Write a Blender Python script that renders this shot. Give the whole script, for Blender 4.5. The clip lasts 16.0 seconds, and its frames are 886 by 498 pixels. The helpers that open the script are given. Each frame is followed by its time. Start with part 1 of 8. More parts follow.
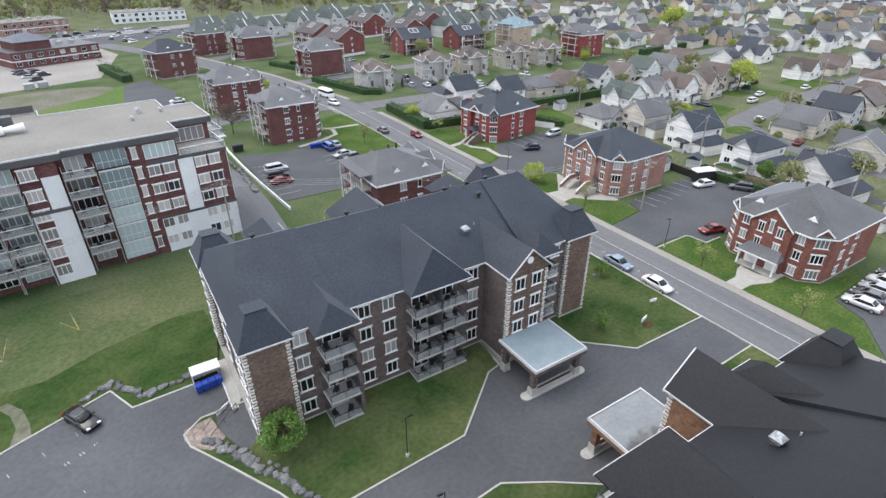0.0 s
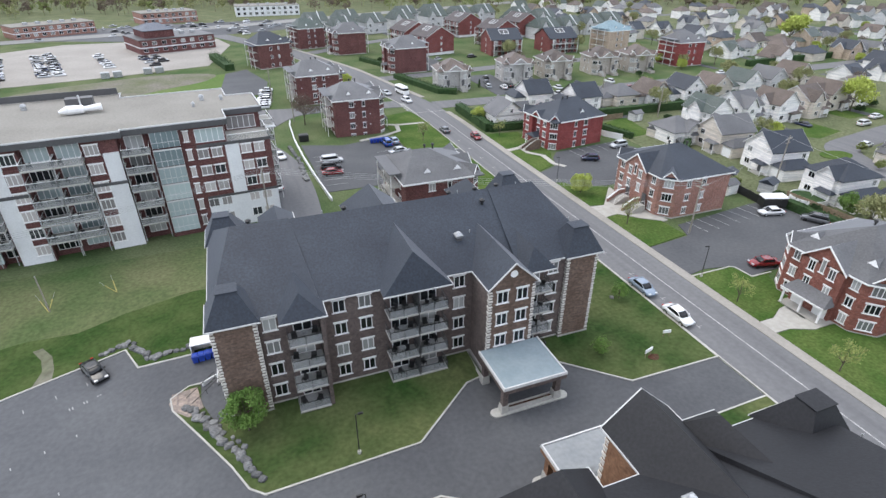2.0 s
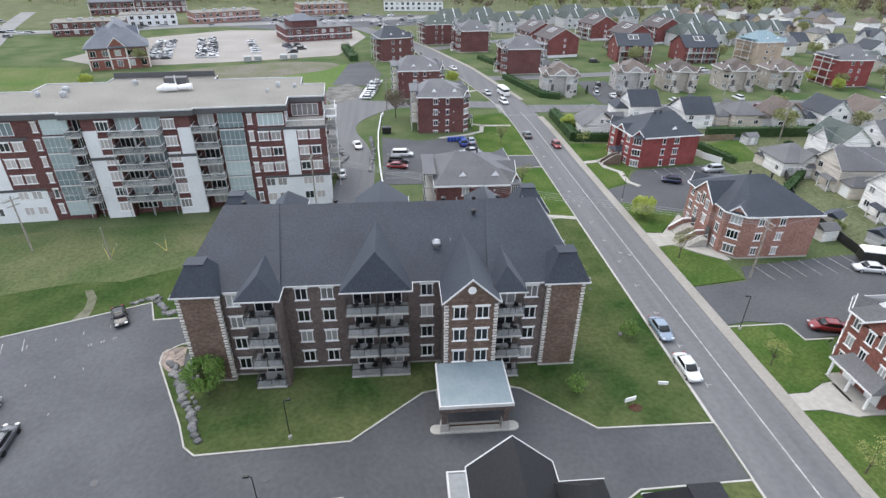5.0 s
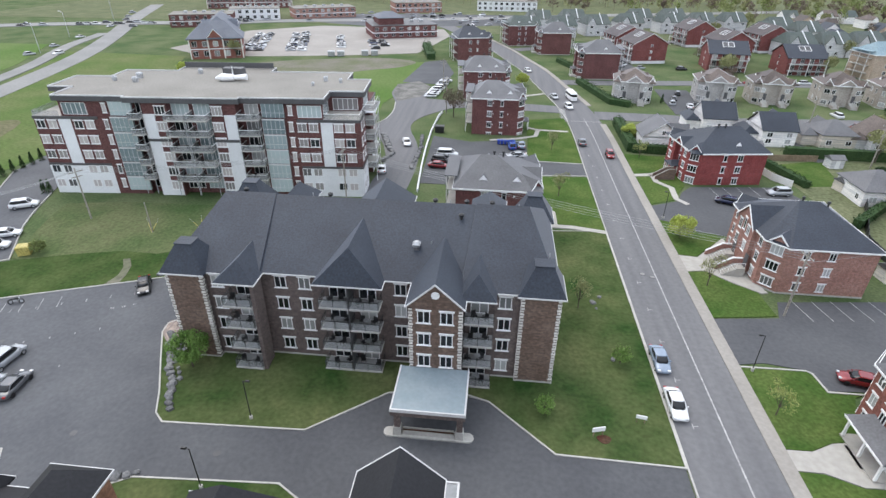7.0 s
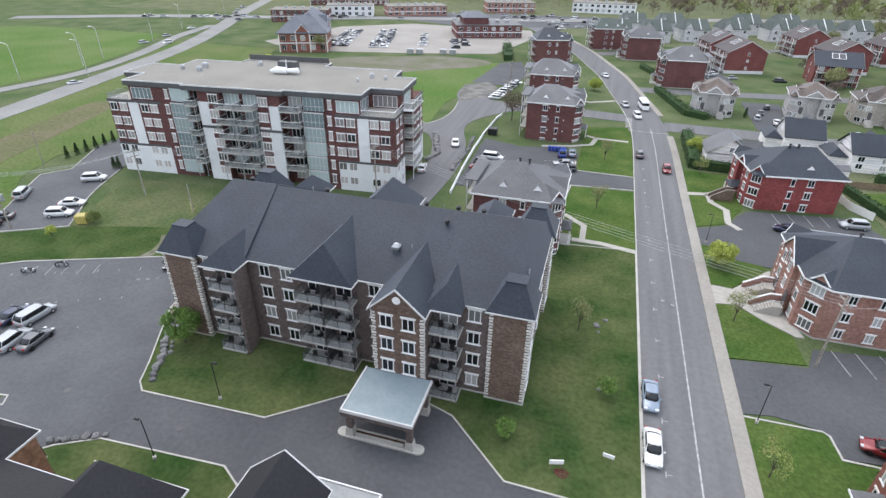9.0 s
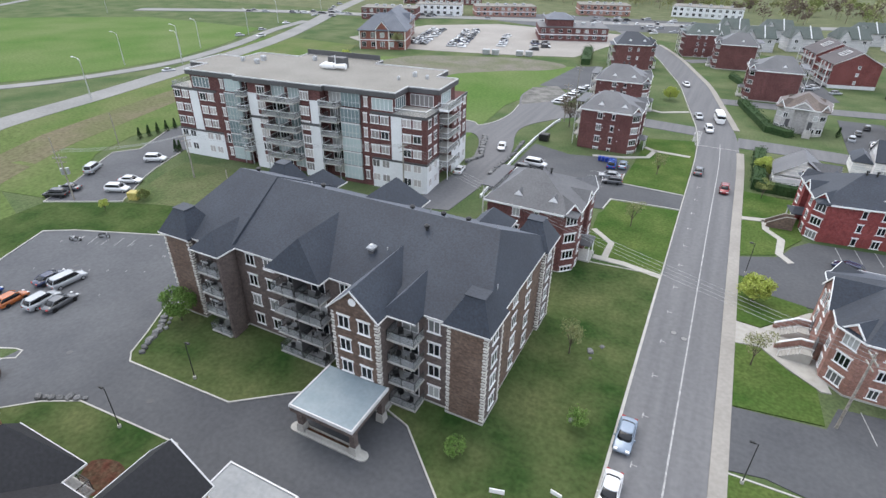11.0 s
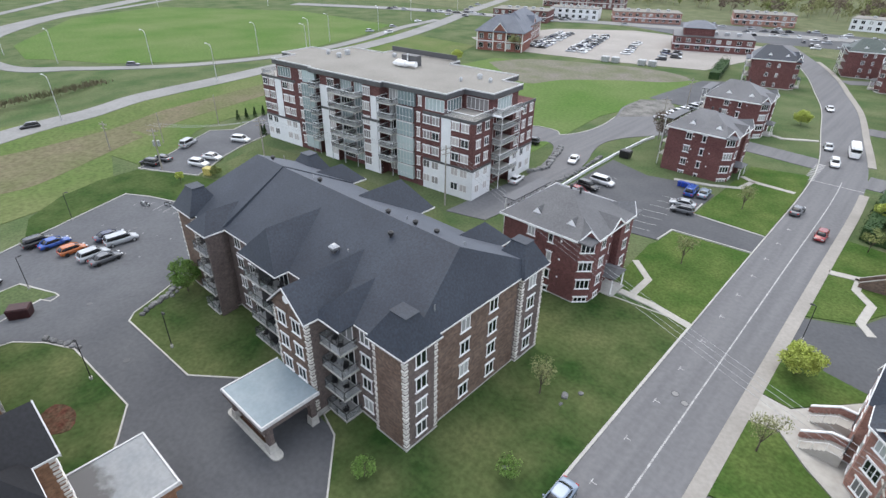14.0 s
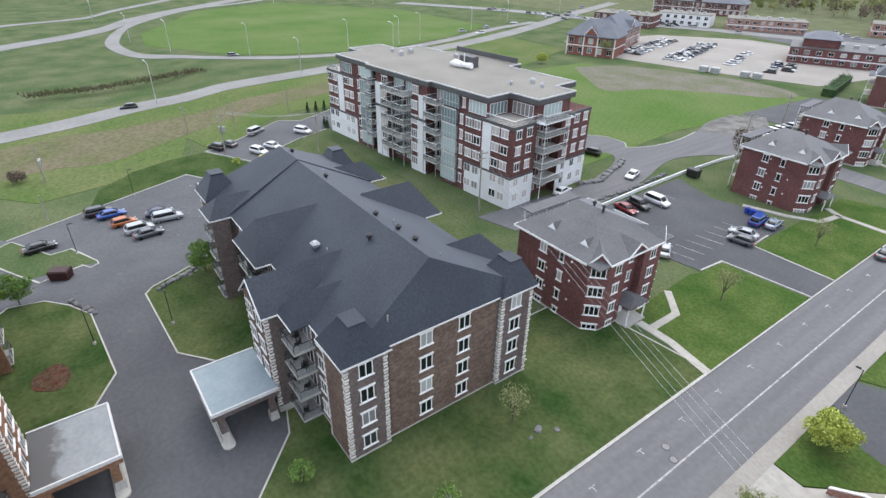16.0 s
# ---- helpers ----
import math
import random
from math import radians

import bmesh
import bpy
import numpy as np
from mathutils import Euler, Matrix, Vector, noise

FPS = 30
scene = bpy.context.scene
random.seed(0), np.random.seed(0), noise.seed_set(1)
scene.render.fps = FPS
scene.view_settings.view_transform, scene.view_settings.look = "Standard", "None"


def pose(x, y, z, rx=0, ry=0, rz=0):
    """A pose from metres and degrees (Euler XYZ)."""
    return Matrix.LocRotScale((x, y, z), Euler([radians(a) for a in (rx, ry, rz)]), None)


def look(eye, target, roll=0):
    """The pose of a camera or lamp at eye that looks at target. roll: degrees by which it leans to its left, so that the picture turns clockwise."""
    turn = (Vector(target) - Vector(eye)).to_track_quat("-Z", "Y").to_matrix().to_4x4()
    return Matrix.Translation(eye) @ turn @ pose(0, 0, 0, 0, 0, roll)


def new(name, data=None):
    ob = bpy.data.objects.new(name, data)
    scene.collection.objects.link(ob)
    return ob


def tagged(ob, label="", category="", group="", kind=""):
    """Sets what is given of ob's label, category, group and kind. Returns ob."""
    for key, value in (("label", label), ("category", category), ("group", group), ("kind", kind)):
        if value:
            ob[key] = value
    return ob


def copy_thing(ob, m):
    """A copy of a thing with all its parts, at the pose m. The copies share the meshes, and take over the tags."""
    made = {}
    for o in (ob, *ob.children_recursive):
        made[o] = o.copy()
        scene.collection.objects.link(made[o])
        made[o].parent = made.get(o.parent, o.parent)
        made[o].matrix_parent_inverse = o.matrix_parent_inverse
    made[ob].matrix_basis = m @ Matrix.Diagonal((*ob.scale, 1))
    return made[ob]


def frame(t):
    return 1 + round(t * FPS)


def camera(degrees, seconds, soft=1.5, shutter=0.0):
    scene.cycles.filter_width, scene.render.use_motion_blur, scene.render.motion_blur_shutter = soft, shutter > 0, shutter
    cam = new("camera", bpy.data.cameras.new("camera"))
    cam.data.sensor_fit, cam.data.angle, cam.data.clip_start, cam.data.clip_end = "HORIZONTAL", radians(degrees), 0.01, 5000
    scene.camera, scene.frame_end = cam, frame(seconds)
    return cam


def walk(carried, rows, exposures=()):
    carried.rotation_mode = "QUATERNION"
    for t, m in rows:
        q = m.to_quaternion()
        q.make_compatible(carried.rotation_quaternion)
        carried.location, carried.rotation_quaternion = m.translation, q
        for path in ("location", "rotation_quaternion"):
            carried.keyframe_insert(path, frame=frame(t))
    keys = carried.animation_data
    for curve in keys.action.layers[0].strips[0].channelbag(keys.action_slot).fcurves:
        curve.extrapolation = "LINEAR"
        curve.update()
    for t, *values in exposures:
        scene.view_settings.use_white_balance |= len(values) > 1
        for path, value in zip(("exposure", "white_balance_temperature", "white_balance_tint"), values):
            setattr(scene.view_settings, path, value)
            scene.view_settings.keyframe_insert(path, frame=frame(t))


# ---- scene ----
cam = camera(79.1, 16.0, 1.45)
METRES, EYE, TILT, LEAN, TURN = 93.333, 42.6, 0.0, 0.0, -32.2
ROWS = [
    (0.0, 0.0, 0.0, 0.0, -0.1, -29.32, 0.18),
    (0.5, 0.0309, 0.0022, 0.0003, 2.64, -29.28, 0.08),
    (1.0, 0.0615, 0.0062, 0.0013, 5.31, -29.29, 0.04),
    (1.5, 0.0919, 0.0119, 0.002, 8.38, -29.25, -0.03),
    (2.0, 0.1227, 0.0189, 0.0027, 11.42, -29.32, -0.11),
    (2.5, 0.1527, 0.0276, 0.0033, 14.17, -29.31, -0.2),
    (3.0, 0.1812, 0.0374, 0.004, 16.72, -29.29, -0.26),
    (3.5, 0.2092, 0.0488, 0.0045, 19.33, -29.37, -0.3),
    (4.0, 0.2369, 0.0617, 0.0049, 22.08, -29.44, -0.39),
    (6.5, 0.3673, 0.1484, 0.0067, 35.41, -29.61, -0.57),
    (7.0, 0.3902, 0.1701, 0.0066, 38.13, -29.66, -0.63),
    (7.5, 0.412, 0.1931, 0.0067, 40.89, -29.67, -0.65),
    (8.0, 0.4328, 0.2173, 0.0067, 43.42, -29.76, -0.68),
    (8.5, 0.4514, 0.2421, 0.0064, 46.05, -29.71, -0.72),
    (9.0, 0.4684, 0.2674, 0.0062, 48.73, -29.79, -0.72),
    (11.5, 0.5357, 0.4093, 0.0039, 61.61, -29.9, -0.8),
    (12.0, 0.5445, 0.4391, 0.0032, 64.12, -29.92, -0.81),
    (12.5, 0.5521, 0.4701, 0.002, 66.74, -29.96, -0.84),
    (13.0, 0.5578, 0.5013, 0.0012, 69.36, -29.9, -0.88),
    (13.5, 0.5615, 0.5322, 0.0003, 72.0, -29.98, -0.89),
    (14.0, 0.5632, 0.5628, -0.0006, 74.71, -29.94, -0.91),
    (14.5, 0.5636, 0.594, -0.0022, 77.61, -29.94, -0.93),
    (15.0, 0.5627, 0.6253, -0.0032, 80.45, -30.01, -0.95),
    (15.5, 0.5601, 0.6569, -0.0041, 83.21, -30.03, -0.99),
    (16.0, 0.5555, 0.6885, -0.005, 86.09, -29.99, -1.03),
]
walk(cam, [(t, pose(0, 0, EYE, TILT, LEAN, TURN) @ pose(METRES * x, METRES * y, METRES * z, 90 + pitch, roll, yaw)) for t, x, y, z, yaw, pitch, roll in ROWS])

# ---- daylight ----
world = bpy.data.worlds.new("overcast_sky")
scene.world = world
world.use_nodes = True
wn = world.node_tree
sky = wn.nodes.new("ShaderNodeTexSky")
sky.sky_type = "NISHITA"
sky.sun_disc = False
sky.sun_elevation, sky.sun_rotation = radians(61), radians(320)
sky.air_density, sky.dust_density, sky.ozone_density = 1.0, 4.0, 1.0
haze = wn.nodes.new("ShaderNodeMixRGB")
haze.inputs[0].default_value = 0.72
haze.inputs[2].default_value = (7.75, 8.3, 9.4, 1)
wn.links.new(sky.outputs[0], haze.inputs[1])
wn.links.new(haze.outputs[0], wn.nodes["Background"].inputs[0])
wn.nodes["Background"].inputs[1].default_value = 0.15
sun = new("sun", bpy.data.lights.new("sun", "SUN"))
sun.data.energy, sun.data.angle, sun.data.color = 0.9, radians(45), (1.0, 0.96, 0.90)
sun.matrix_world = look((-28, 34, 80), (0, 0, 0))
scene.view_settings.exposure = 0.55


# ---- materials ----
def material(name, col, col2, big=6.0, fine=0.25, rough=0.8, bump=0.2, spec=0.3, metal=0.0, per_object=0.0, fine_amount=0.35):
    """Two-scale noise between col and col2 in world metres, with relief."""
    m = bpy.data.materials.new(name)
    m.use_nodes = True
    nt = m.node_tree
    b = nt.nodes["Principled BSDF"]
    geo = nt.nodes.new("ShaderNodeNewGeometry")
    n1 = nt.nodes.new("ShaderNodeTexNoise")
    n1.inputs["Scale"].default_value, n1.inputs["Detail"].default_value = 1 / big, 6
    n2 = nt.nodes.new("ShaderNodeTexNoise")
    n2.inputs["Scale"].default_value, n2.inputs["Detail"].default_value = 1 / fine, 3
    for n in (n1, n2):
        nt.links.new(geo.outputs["Position"], n.inputs["Vector"])
    ramp = nt.nodes.new("ShaderNodeMapRange")
    ramp.inputs[1].default_value, ramp.inputs[2].default_value = 0.32, 0.68
    nt.links.new(n1.outputs["Fac"], ramp.inputs[0])
    mix = nt.nodes.new("ShaderNodeMixRGB")
    mix.inputs[1].default_value, mix.inputs[2].default_value = (*col, 1), (*col2, 1)
    nt.links.new(ramp.outputs[0], mix.inputs[0])
    var = nt.nodes.new("ShaderNodeMapRange")
    var.inputs[1].default_value, var.inputs[2].default_value = 0.3, 0.7
    var.inputs[3].default_value, var.inputs[4].default_value = 1 - fine_amount, 1 + fine_amount
    nt.links.new(n2.outputs["Fac"], var.inputs[0])
    mul = nt.nodes.new("ShaderNodeVectorMath")
    mul.operation = "SCALE"
    nt.links.new(mix.outputs[0], mul.inputs[0])
    if per_object:
        info = nt.nodes.new("ShaderNodeObjectInfo")
        r2 = nt.nodes.new("ShaderNodeMapRange")
        r2.inputs[3].default_value, r2.inputs[4].default_value = 1 - per_object, 1 + per_object
        nt.links.new(info.outputs["Random"], r2.inputs[0])
        mm = nt.nodes.new("ShaderNodeMath")
        mm.operation = "MULTIPLY"
        nt.links.new(var.outputs[0], mm.inputs[0])
        nt.links.new(r2.outputs[0], mm.inputs[1])
        nt.links.new(mm.outputs[0], mul.inputs["Scale"])
    else:
        nt.links.new(var.outputs[0], mul.inputs["Scale"])
    nt.links.new(mul.outputs[0], b.inputs["Base Color"])
    b.inputs["Roughness"].default_value, b.inputs["Metallic"].default_value = rough, metal
    b.inputs["Specular IOR Level"].default_value = spec
    if bump:
        bp = nt.nodes.new("ShaderNodeBump")
        bp.inputs["Strength"].default_value, bp.inputs["Distance"].default_value = bump, 0.05
        nt.links.new(n2.outputs["Fac"], bp.inputs["Height"])
        nt.links.new(bp.outputs[0], b.inputs["Normal"])
    return m


def masonry(name, col, col2, mortar, bw=0.24, bh=0.08, big=3.0, rough=0.85, amount=0.22):
    """Courses of brick or siding that run round upright walls, in world metres."""
    m = material(name, col, col2, big, 0.35, rough, 0.1, 0.25, fine_amount=amount)
    nt = m.node_tree
    b = nt.nodes["Principled BSDF"]
    geo = [n for n in nt.nodes if n.type == "NEW_GEOMETRY"][0]
    sep, add, comb = nt.nodes.new("ShaderNodeSeparateXYZ"), nt.nodes.new("ShaderNodeMath"), nt.nodes.new("ShaderNodeCombineXYZ")
    nt.links.new(geo.outputs["Position"], sep.inputs[0])
    nt.links.new(sep.outputs[0], add.inputs[0])
    nt.links.new(sep.outputs[1], add.inputs[1])
    nt.links.new(add.outputs[0], comb.inputs[0])
    nt.links.new(sep.outputs[2], comb.inputs[1])
    br = nt.nodes.new("ShaderNodeTexBrick")
    br.inputs["Scale"].default_value = 1
    br.inputs["Brick Width"].default_value, br.inputs["Row Height"].default_value = bw, bh
    br.inputs["Mortar Size"].default_value = min(bw, bh) * 0.11
    br.inputs["Color1"].default_value, br.inputs["Color2"].default_value = (0.78, 0.78, 0.78, 1), (1.25, 1.2, 1.15, 1)
    br.inputs["Mortar"].default_value = (*mortar, 1)
    nt.links.new(comb.outputs[0], br.inputs["Vector"])
    mul = nt.nodes.new("ShaderNodeMixRGB")
    mul.blend_type = "MULTIPLY"
    mul.inputs[0].default_value = 1
    old = b.inputs["Base Color"].links[0].from_socket
    nt.links.new(old, mul.inputs[1])
    nt.links.new(br.outputs["Color"], mul.inputs[2])
    nt.links.new(mul.outputs[0], b.inputs["Base Color"])
    return m


def sheen(m, w):
    n = m.node_tree.nodes["Principled BSDF"]
    n.inputs["Sheen Weight"].default_value, n.inputs["Sheen Roughness"].default_value = w, 0.35
    n.inputs["Sheen Tint"].default_value = (0.85, 0.9, 1.0, 1)


def window_glass(name, dark, light, share):
    """Panes, some with drawn blinds behind the glass."""
    m = bpy.data.materials.new(name)
    m.use_nodes = True
    nt = m.node_tree
    b = nt.nodes["Principled BSDF"]
    info = nt.nodes.new("ShaderNodeObjectInfo")
    ramp = nt.nodes.new("ShaderNodeValToRGB")
    ramp.color_ramp.elements[0].color, ramp.color_ramp.elements[1].color = (*dark, 1), (*light, 1)
    ramp.color_ramp.elements[0].position, ramp.color_ramp.elements[1].position = 1 - share, min(1, 1 - share + 0.25)
    nt.links.new(info.outputs["Random"], ramp.inputs[0])
    nt.links.new(ramp.outputs[0], b.inputs["Base Color"])
    b.inputs["Roughness"].default_value = 0.06
    b.inputs["Specular IOR Level"].default_value = 0.5
    return m


ASPHALT = material("asphalt", (0.0775, 0.080, 0.0865), (0.100, 0.103, 0.1085), 9, 0.5, 0.9, 0.2, 0.2, fine_amount=0.1)
ROADTOP = material("road_asphalt", (0.134, 0.1345, 0.140), (0.167, 0.167, 0.171), 12, 0.6, 0.9, 0.2, 0.2, fine_amount=0.08)
CONCRETE = material("concrete", (0.38, 0.37, 0.345), (0.47, 0.46, 0.425), 3, 0.3, 0.9, 0.1, 0.2, fine_amount=0.1)
PALECONC = material("pale_concrete_paving", (0.34, 0.325, 0.295), (0.41, 0.395, 0.36), 14, 0.8, 0.9, 0.1, 0.2, fine_amount=0.1)
DUSTY = material("dusty_pavement", (0.275, 0.260, 0.236), (0.325, 0.306, 0.278), 7, 0.4, 0.95, 0.1, 0.1, fine_amount=0.08)
CARRIAGE = material("grey_concrete_carriageway", (0.205, 0.205, 0.200), (0.255, 0.254, 0.246), 16, 0.8, 0.9, 0.1, 0.2, fine_amount=0.1)
FIELD = material("open_field_grass", (0.076, 0.140, 0.034), (0.125, 0.166, 0.064), 30, 0.9, 1.0, 0.5, 0.05, fine_amount=0.18)
GRASS = material("spring_lawn", (0.058, 0.096, 0.037), (0.122, 0.140, 0.073), 12, 0.4, 1.0, 0.5, 0.05, fine_amount=0.2)
ROUGHGRASS = material("rough_trodden_grass", (0.060, 0.098, 0.036), (0.135, 0.142, 0.074), 11, 0.5, 1.0, 0.5, 0.05, fine_amount=0.2)
LAWN = material("watered_lawn", (0.042, 0.086, 0.019), (0.088, 0.122, 0.036), 5, 0.4, 1.0, 0.5, 0.05, fine_amount=0.25)
WORN = material("worn_lawn", (0.027, 0.058, 0.016), (0.098, 0.115, 0.048), 7, 0.5, 1.0, 0.5, 0.05, fine_amount=0.2)
LUSH = material("deep_green_mown_grass", (0.031, 0.062, 0.017), (0.070, 0.096, 0.034), 5, 0.5, 1.0, 0.5, 0.05, fine_amount=0.2)
MEADOW = material("rough_meadow", (0.078, 0.128, 0.036), (0.132, 0.150, 0.066), 17, 0.8, 1.0, 0.6, 0.05, fine_amount=0.2)
DRYGRASS = material("dry_grass", (0.160, 0.138, 0.094), (0.116, 0.126, 0.062), 14, 0.9, 1.0, 0.6, 0.05, fine_amount=0.2)
YARD = material("trodden_yard_grass", (0.098, 0.116, 0.062), (0.148, 0.158, 0.090), 9, 0.7, 1.0, 0.4, 0.05, fine_amount=0.3)
POLEWOOD = material("silvered_pole_timber", (0.27, 0.245, 0.21), (0.34, 0.315, 0.275), 2, 0.2, 0.85, 0.2, 0.2)
GRAVEL = material("dark_gravel", (0.12, 0.118, 0.11), (0.22, 0.215, 0.20), 4, 0.3, 1.0, 0.6, 0.1, fine_amount=0.4)
SLATEBLUE = material("blue_slate_roof", (0.085, 0.098, 0.125), (0.115, 0.128, 0.155), 5, 0.3, 0.6, 0.2, 0.4)
SOIL = material("bare_soil", (0.090, 0.038, 0.027), (0.080, 0.062, 0.040), 1.0, 0.3, 1.0, 0.5, 0.05)
SHINGLE = material("dark_slate_shingle", (0.016, 0.022, 0.034), (0.025, 0.033, 0.047), 5, 0.22, 0.62, 0.25, 0.45, fine_amount=0.3)
SHINGLE5 = material("charcoal_shingle", (0.0085, 0.009, 0.0115), (0.0145, 0.015, 0.018), 5, 0.22, 0.65, 0.25, 0.4, fine_amount=0.3)
SHINGLE2 = material("grey_shingle", (0.098, 0.099, 0.104), (0.126, 0.127, 0.132), 5, 0.25, 0.7, 0.2, 0.35, per_object=0.2, fine_amount=0.16)
MAROONSHINGLE = material("maroon_brown_shingle", (0.052, 0.040, 0.040), (0.075, 0.060, 0.058), 5, 0.25, 0.7, 0.25, 0.35)
SHINGLE3 = material("brown_shingle", (0.080, 0.062, 0.052), (0.115, 0.092, 0.080), 5, 0.25, 0.7, 0.25, 0.35, per_object=0.3)
SHINGLE4 = material("green_grey_shingle", (0.060, 0.080, 0.072), (0.085, 0.100, 0.092), 5, 0.25, 0.7, 0.25, 0.35)
BLUEROOF = material("blue_grey_roof", (0.16, 0.24, 0.28), (0.20, 0.28, 0.31), 4, 0.3, 0.6, 0.1, 0.4)
BROWNBRICK = masonry("brown_brick", (0.104, 0.084, 0.080), (0.132, 0.108, 0.102), (1.4, 1.4, 1.4), amount=0.22)
STONE = masonry("brown_stone_facing", (0.128, 0.090, 0.072), (0.165, 0.121, 0.099), (1.0, 1.0, 1.0), 0.5, 0.2, 2.5, 0.85, 0.22)
REDBRICK = masonry("dark_red_brick", (0.106, 0.045, 0.044), (0.142, 0.062, 0.059), (1.5, 1.8, 1.8))
RUSSETBRICK = masonry("russet_brick", (0.172, 0.064, 0.050), (0.225, 0.090, 0.070), (1.3, 1.7, 1.8))
BRIGHTBRICK = masonry("bright_red_brick", (0.195, 0.043, 0.042), (0.245, 0.060, 0.056), (1.2, 1.8, 1.9))
MIDBRICK = masonry("deep_red_brick", (0.158, 0.050, 0.047), (0.205, 0.068, 0.063), (1.2, 1.7, 1.8))
ORANGEBRICK = masonry("orange_brick", (0.255, 0.132, 0.106), (0.330, 0.185, 0.150), (1.2, 1.4, 1.5))
TANBRICK = masonry("tan_brick", (0.40, 0.32, 0.25), (0.47, 0.39, 0.31), (1.1, 1.1, 1.1))
DARKBRICK = masonry("maroon_brick", (0.088, 0.040, 0.039), (0.120, 0.055, 0.052), (1.6, 1.8, 1.8))
WHITESIDING = masonry("white_siding", (0.80, 0.80, 0.80), (0.85, 0.85, 0.85), (0.88, 0.88, 0.88), 4.0, 0.15, 6, 0.6, 0.06)
BEIGESIDING = masonry("beige_siding", (0.56, 0.52, 0.46), (0.64, 0.60, 0.54), (0.85, 0.85, 0.85), 4.0, 0.15, 6, 0.6, 0.06)
GREYSIDING = masonry("grey_siding", (0.50, 0.51, 0.53), (0.60, 0.61, 0.63), (0.85, 0.85, 0.85), 4.0, 0.15, 6, 0.6, 0.06)
STUCCO = material("white_stucco", (0.68, 0.69, 0.70), (0.75, 0.76, 0.77), 3, 0.2, 0.9, 0.15, 0.2, fine_amount=0.06)
QUOIN = material("cream_quoin_stone", (0.60, 0.575, 0.53), (0.70, 0.675, 0.63), 2, 0.2, 0.85, 0.2, 0.2, per_object=0.12, fine_amount=0.1)
WHITE = material("white_paint", (0.78, 0.78, 0.775), (0.84, 0.84, 0.835), 3, 0.3, 0.5, 0.0, 0.4, fine_amount=0.04)
LINE = material("worn_road_paint", (0.46, 0.46, 0.45), (0.24, 0.24, 0.24), 0.8, 0.15, 0.8, 0.0, 0.2, fine_amount=0.3)
CHARCOAL = material("charcoal_metal_cladding", (0.074, 0.074, 0.077), (0.092, 0.092, 0.096), 3, 0.4, 0.5, 0.0, 0.4, fine_amount=0.08)
MEMBRANE = material("grey_roof_gravel", (0.215, 0.205, 0.185), (0.255, 0.245, 0.222), 8, 0.3, 0.9, 0.2, 0.15, fine_amount=0.12)
DRYMEMBRANE = material("dull_grey_membrane", (0.21, 0.225, 0.235), (0.25, 0.262, 0.268), 2.0, 0.4, 0.5, 0.0, 0.5, fine_amount=0.1)
CANOPYTOP = material("wet_grey_membrane", (0.195, 0.25, 0.275), (0.24, 0.29, 0.315), 2.5, 0.4, 0.55, 0.0, 0.5, fine_amount=0.06)
RAILGREY = material("grey_rail_panel", (0.20, 0.205, 0.21), (0.25, 0.255, 0.26), 2, 0.4, 0.3, 0.0, 0.5, fine_amount=0.08)
DECK = material("grey_balcony_floor", (0.36, 0.36, 0.355), (0.44, 0.44, 0.43), 2, 0.3, 0.8, 0.0, 0.2, fine_amount=0.1)
BLACKMETAL = material("black_metal", (0.015, 0.015, 0.016), (0.025, 0.025, 0.026), 1, 0.2, 0.45, 0.0, 0.5)
ALU = material("brushed_aluminium", (0.55, 0.56, 0.57), (0.62, 0.63, 0.64), 1, 0.2, 0.4, 0.0, 0.5, metal=0.7)
STEELGREY = material("galvanised_steel", (0.36, 0.37, 0.38), (0.44, 0.45, 0.46), 1, 0.2, 0.5, 0.0, 0.5, metal=0.4)
BOULDER = material("grey_boulder", (0.115, 0.118, 0.122), (0.20, 0.20, 0.196), 1.2, 0.2, 0.9, 0.6, 0.2, per_object=0.25)
TIMBER = material("weathered_timber", (0.20, 0.15, 0.10), (0.27, 0.21, 0.15), 2, 0.2, 0.85, 0.2, 0.2)
BARK = material("bark", (0.085, 0.070, 0.055), (0.130, 0.110, 0.090), 0.8, 0.1, 0.95, 0.6, 0.1)
LEAFPALE = material("pale_bud_leaf", (0.260, 0.290, 0.095), (0.350, 0.370, 0.140), 1.5, 0.3, 0.8, 0.0, 0.2)
LEAFBROAD = material("mixed_spring_leaf", (0.150, 0.190, 0.065), (0.235, 0.265, 0.100), 1.5, 0.3, 0.8, 0.0, 0.2)
LEAFGREEN = material("young_green_leaf", (0.100, 0.190, 0.042), (0.175, 0.275, 0.072), 1.5, 0.3, 0.8, 0.0, 0.2)
LEAFLIME = material("lime_spring_leaf", (0.340, 0.405, 0.085), (0.440, 0.495, 0.130), 1.5, 0.3, 0.8, 0.0, 0.2)
LEAFOLIVE = material("olive_bud_leaf", (0.215, 0.235, 0.105), (0.300, 0.300, 0.150), 1.5, 0.3, 0.8, 0.0, 0.2)
LEAFDARK = material("dark_cedar_leaf", (0.025, 0.055, 0.020), (0.045, 0.080, 0.028), 1.5, 0.3, 0.85, 0.0, 0.2)
TWIG = material("bare_twigs", (0.135, 0.105, 0.085), (0.185, 0.150, 0.120), 1.5, 0.3, 0.95, 0.0, 0.1)
GLASS = window_glass("window_glass", (0.012, 0.015, 0.018), (0.42, 0.43, 0.42), 0.38)
TEALGLASS = window_glass("tinted_curtain_glass", (0.17, 0.22, 0.23), (0.42, 0.50, 0.50), 0.6)
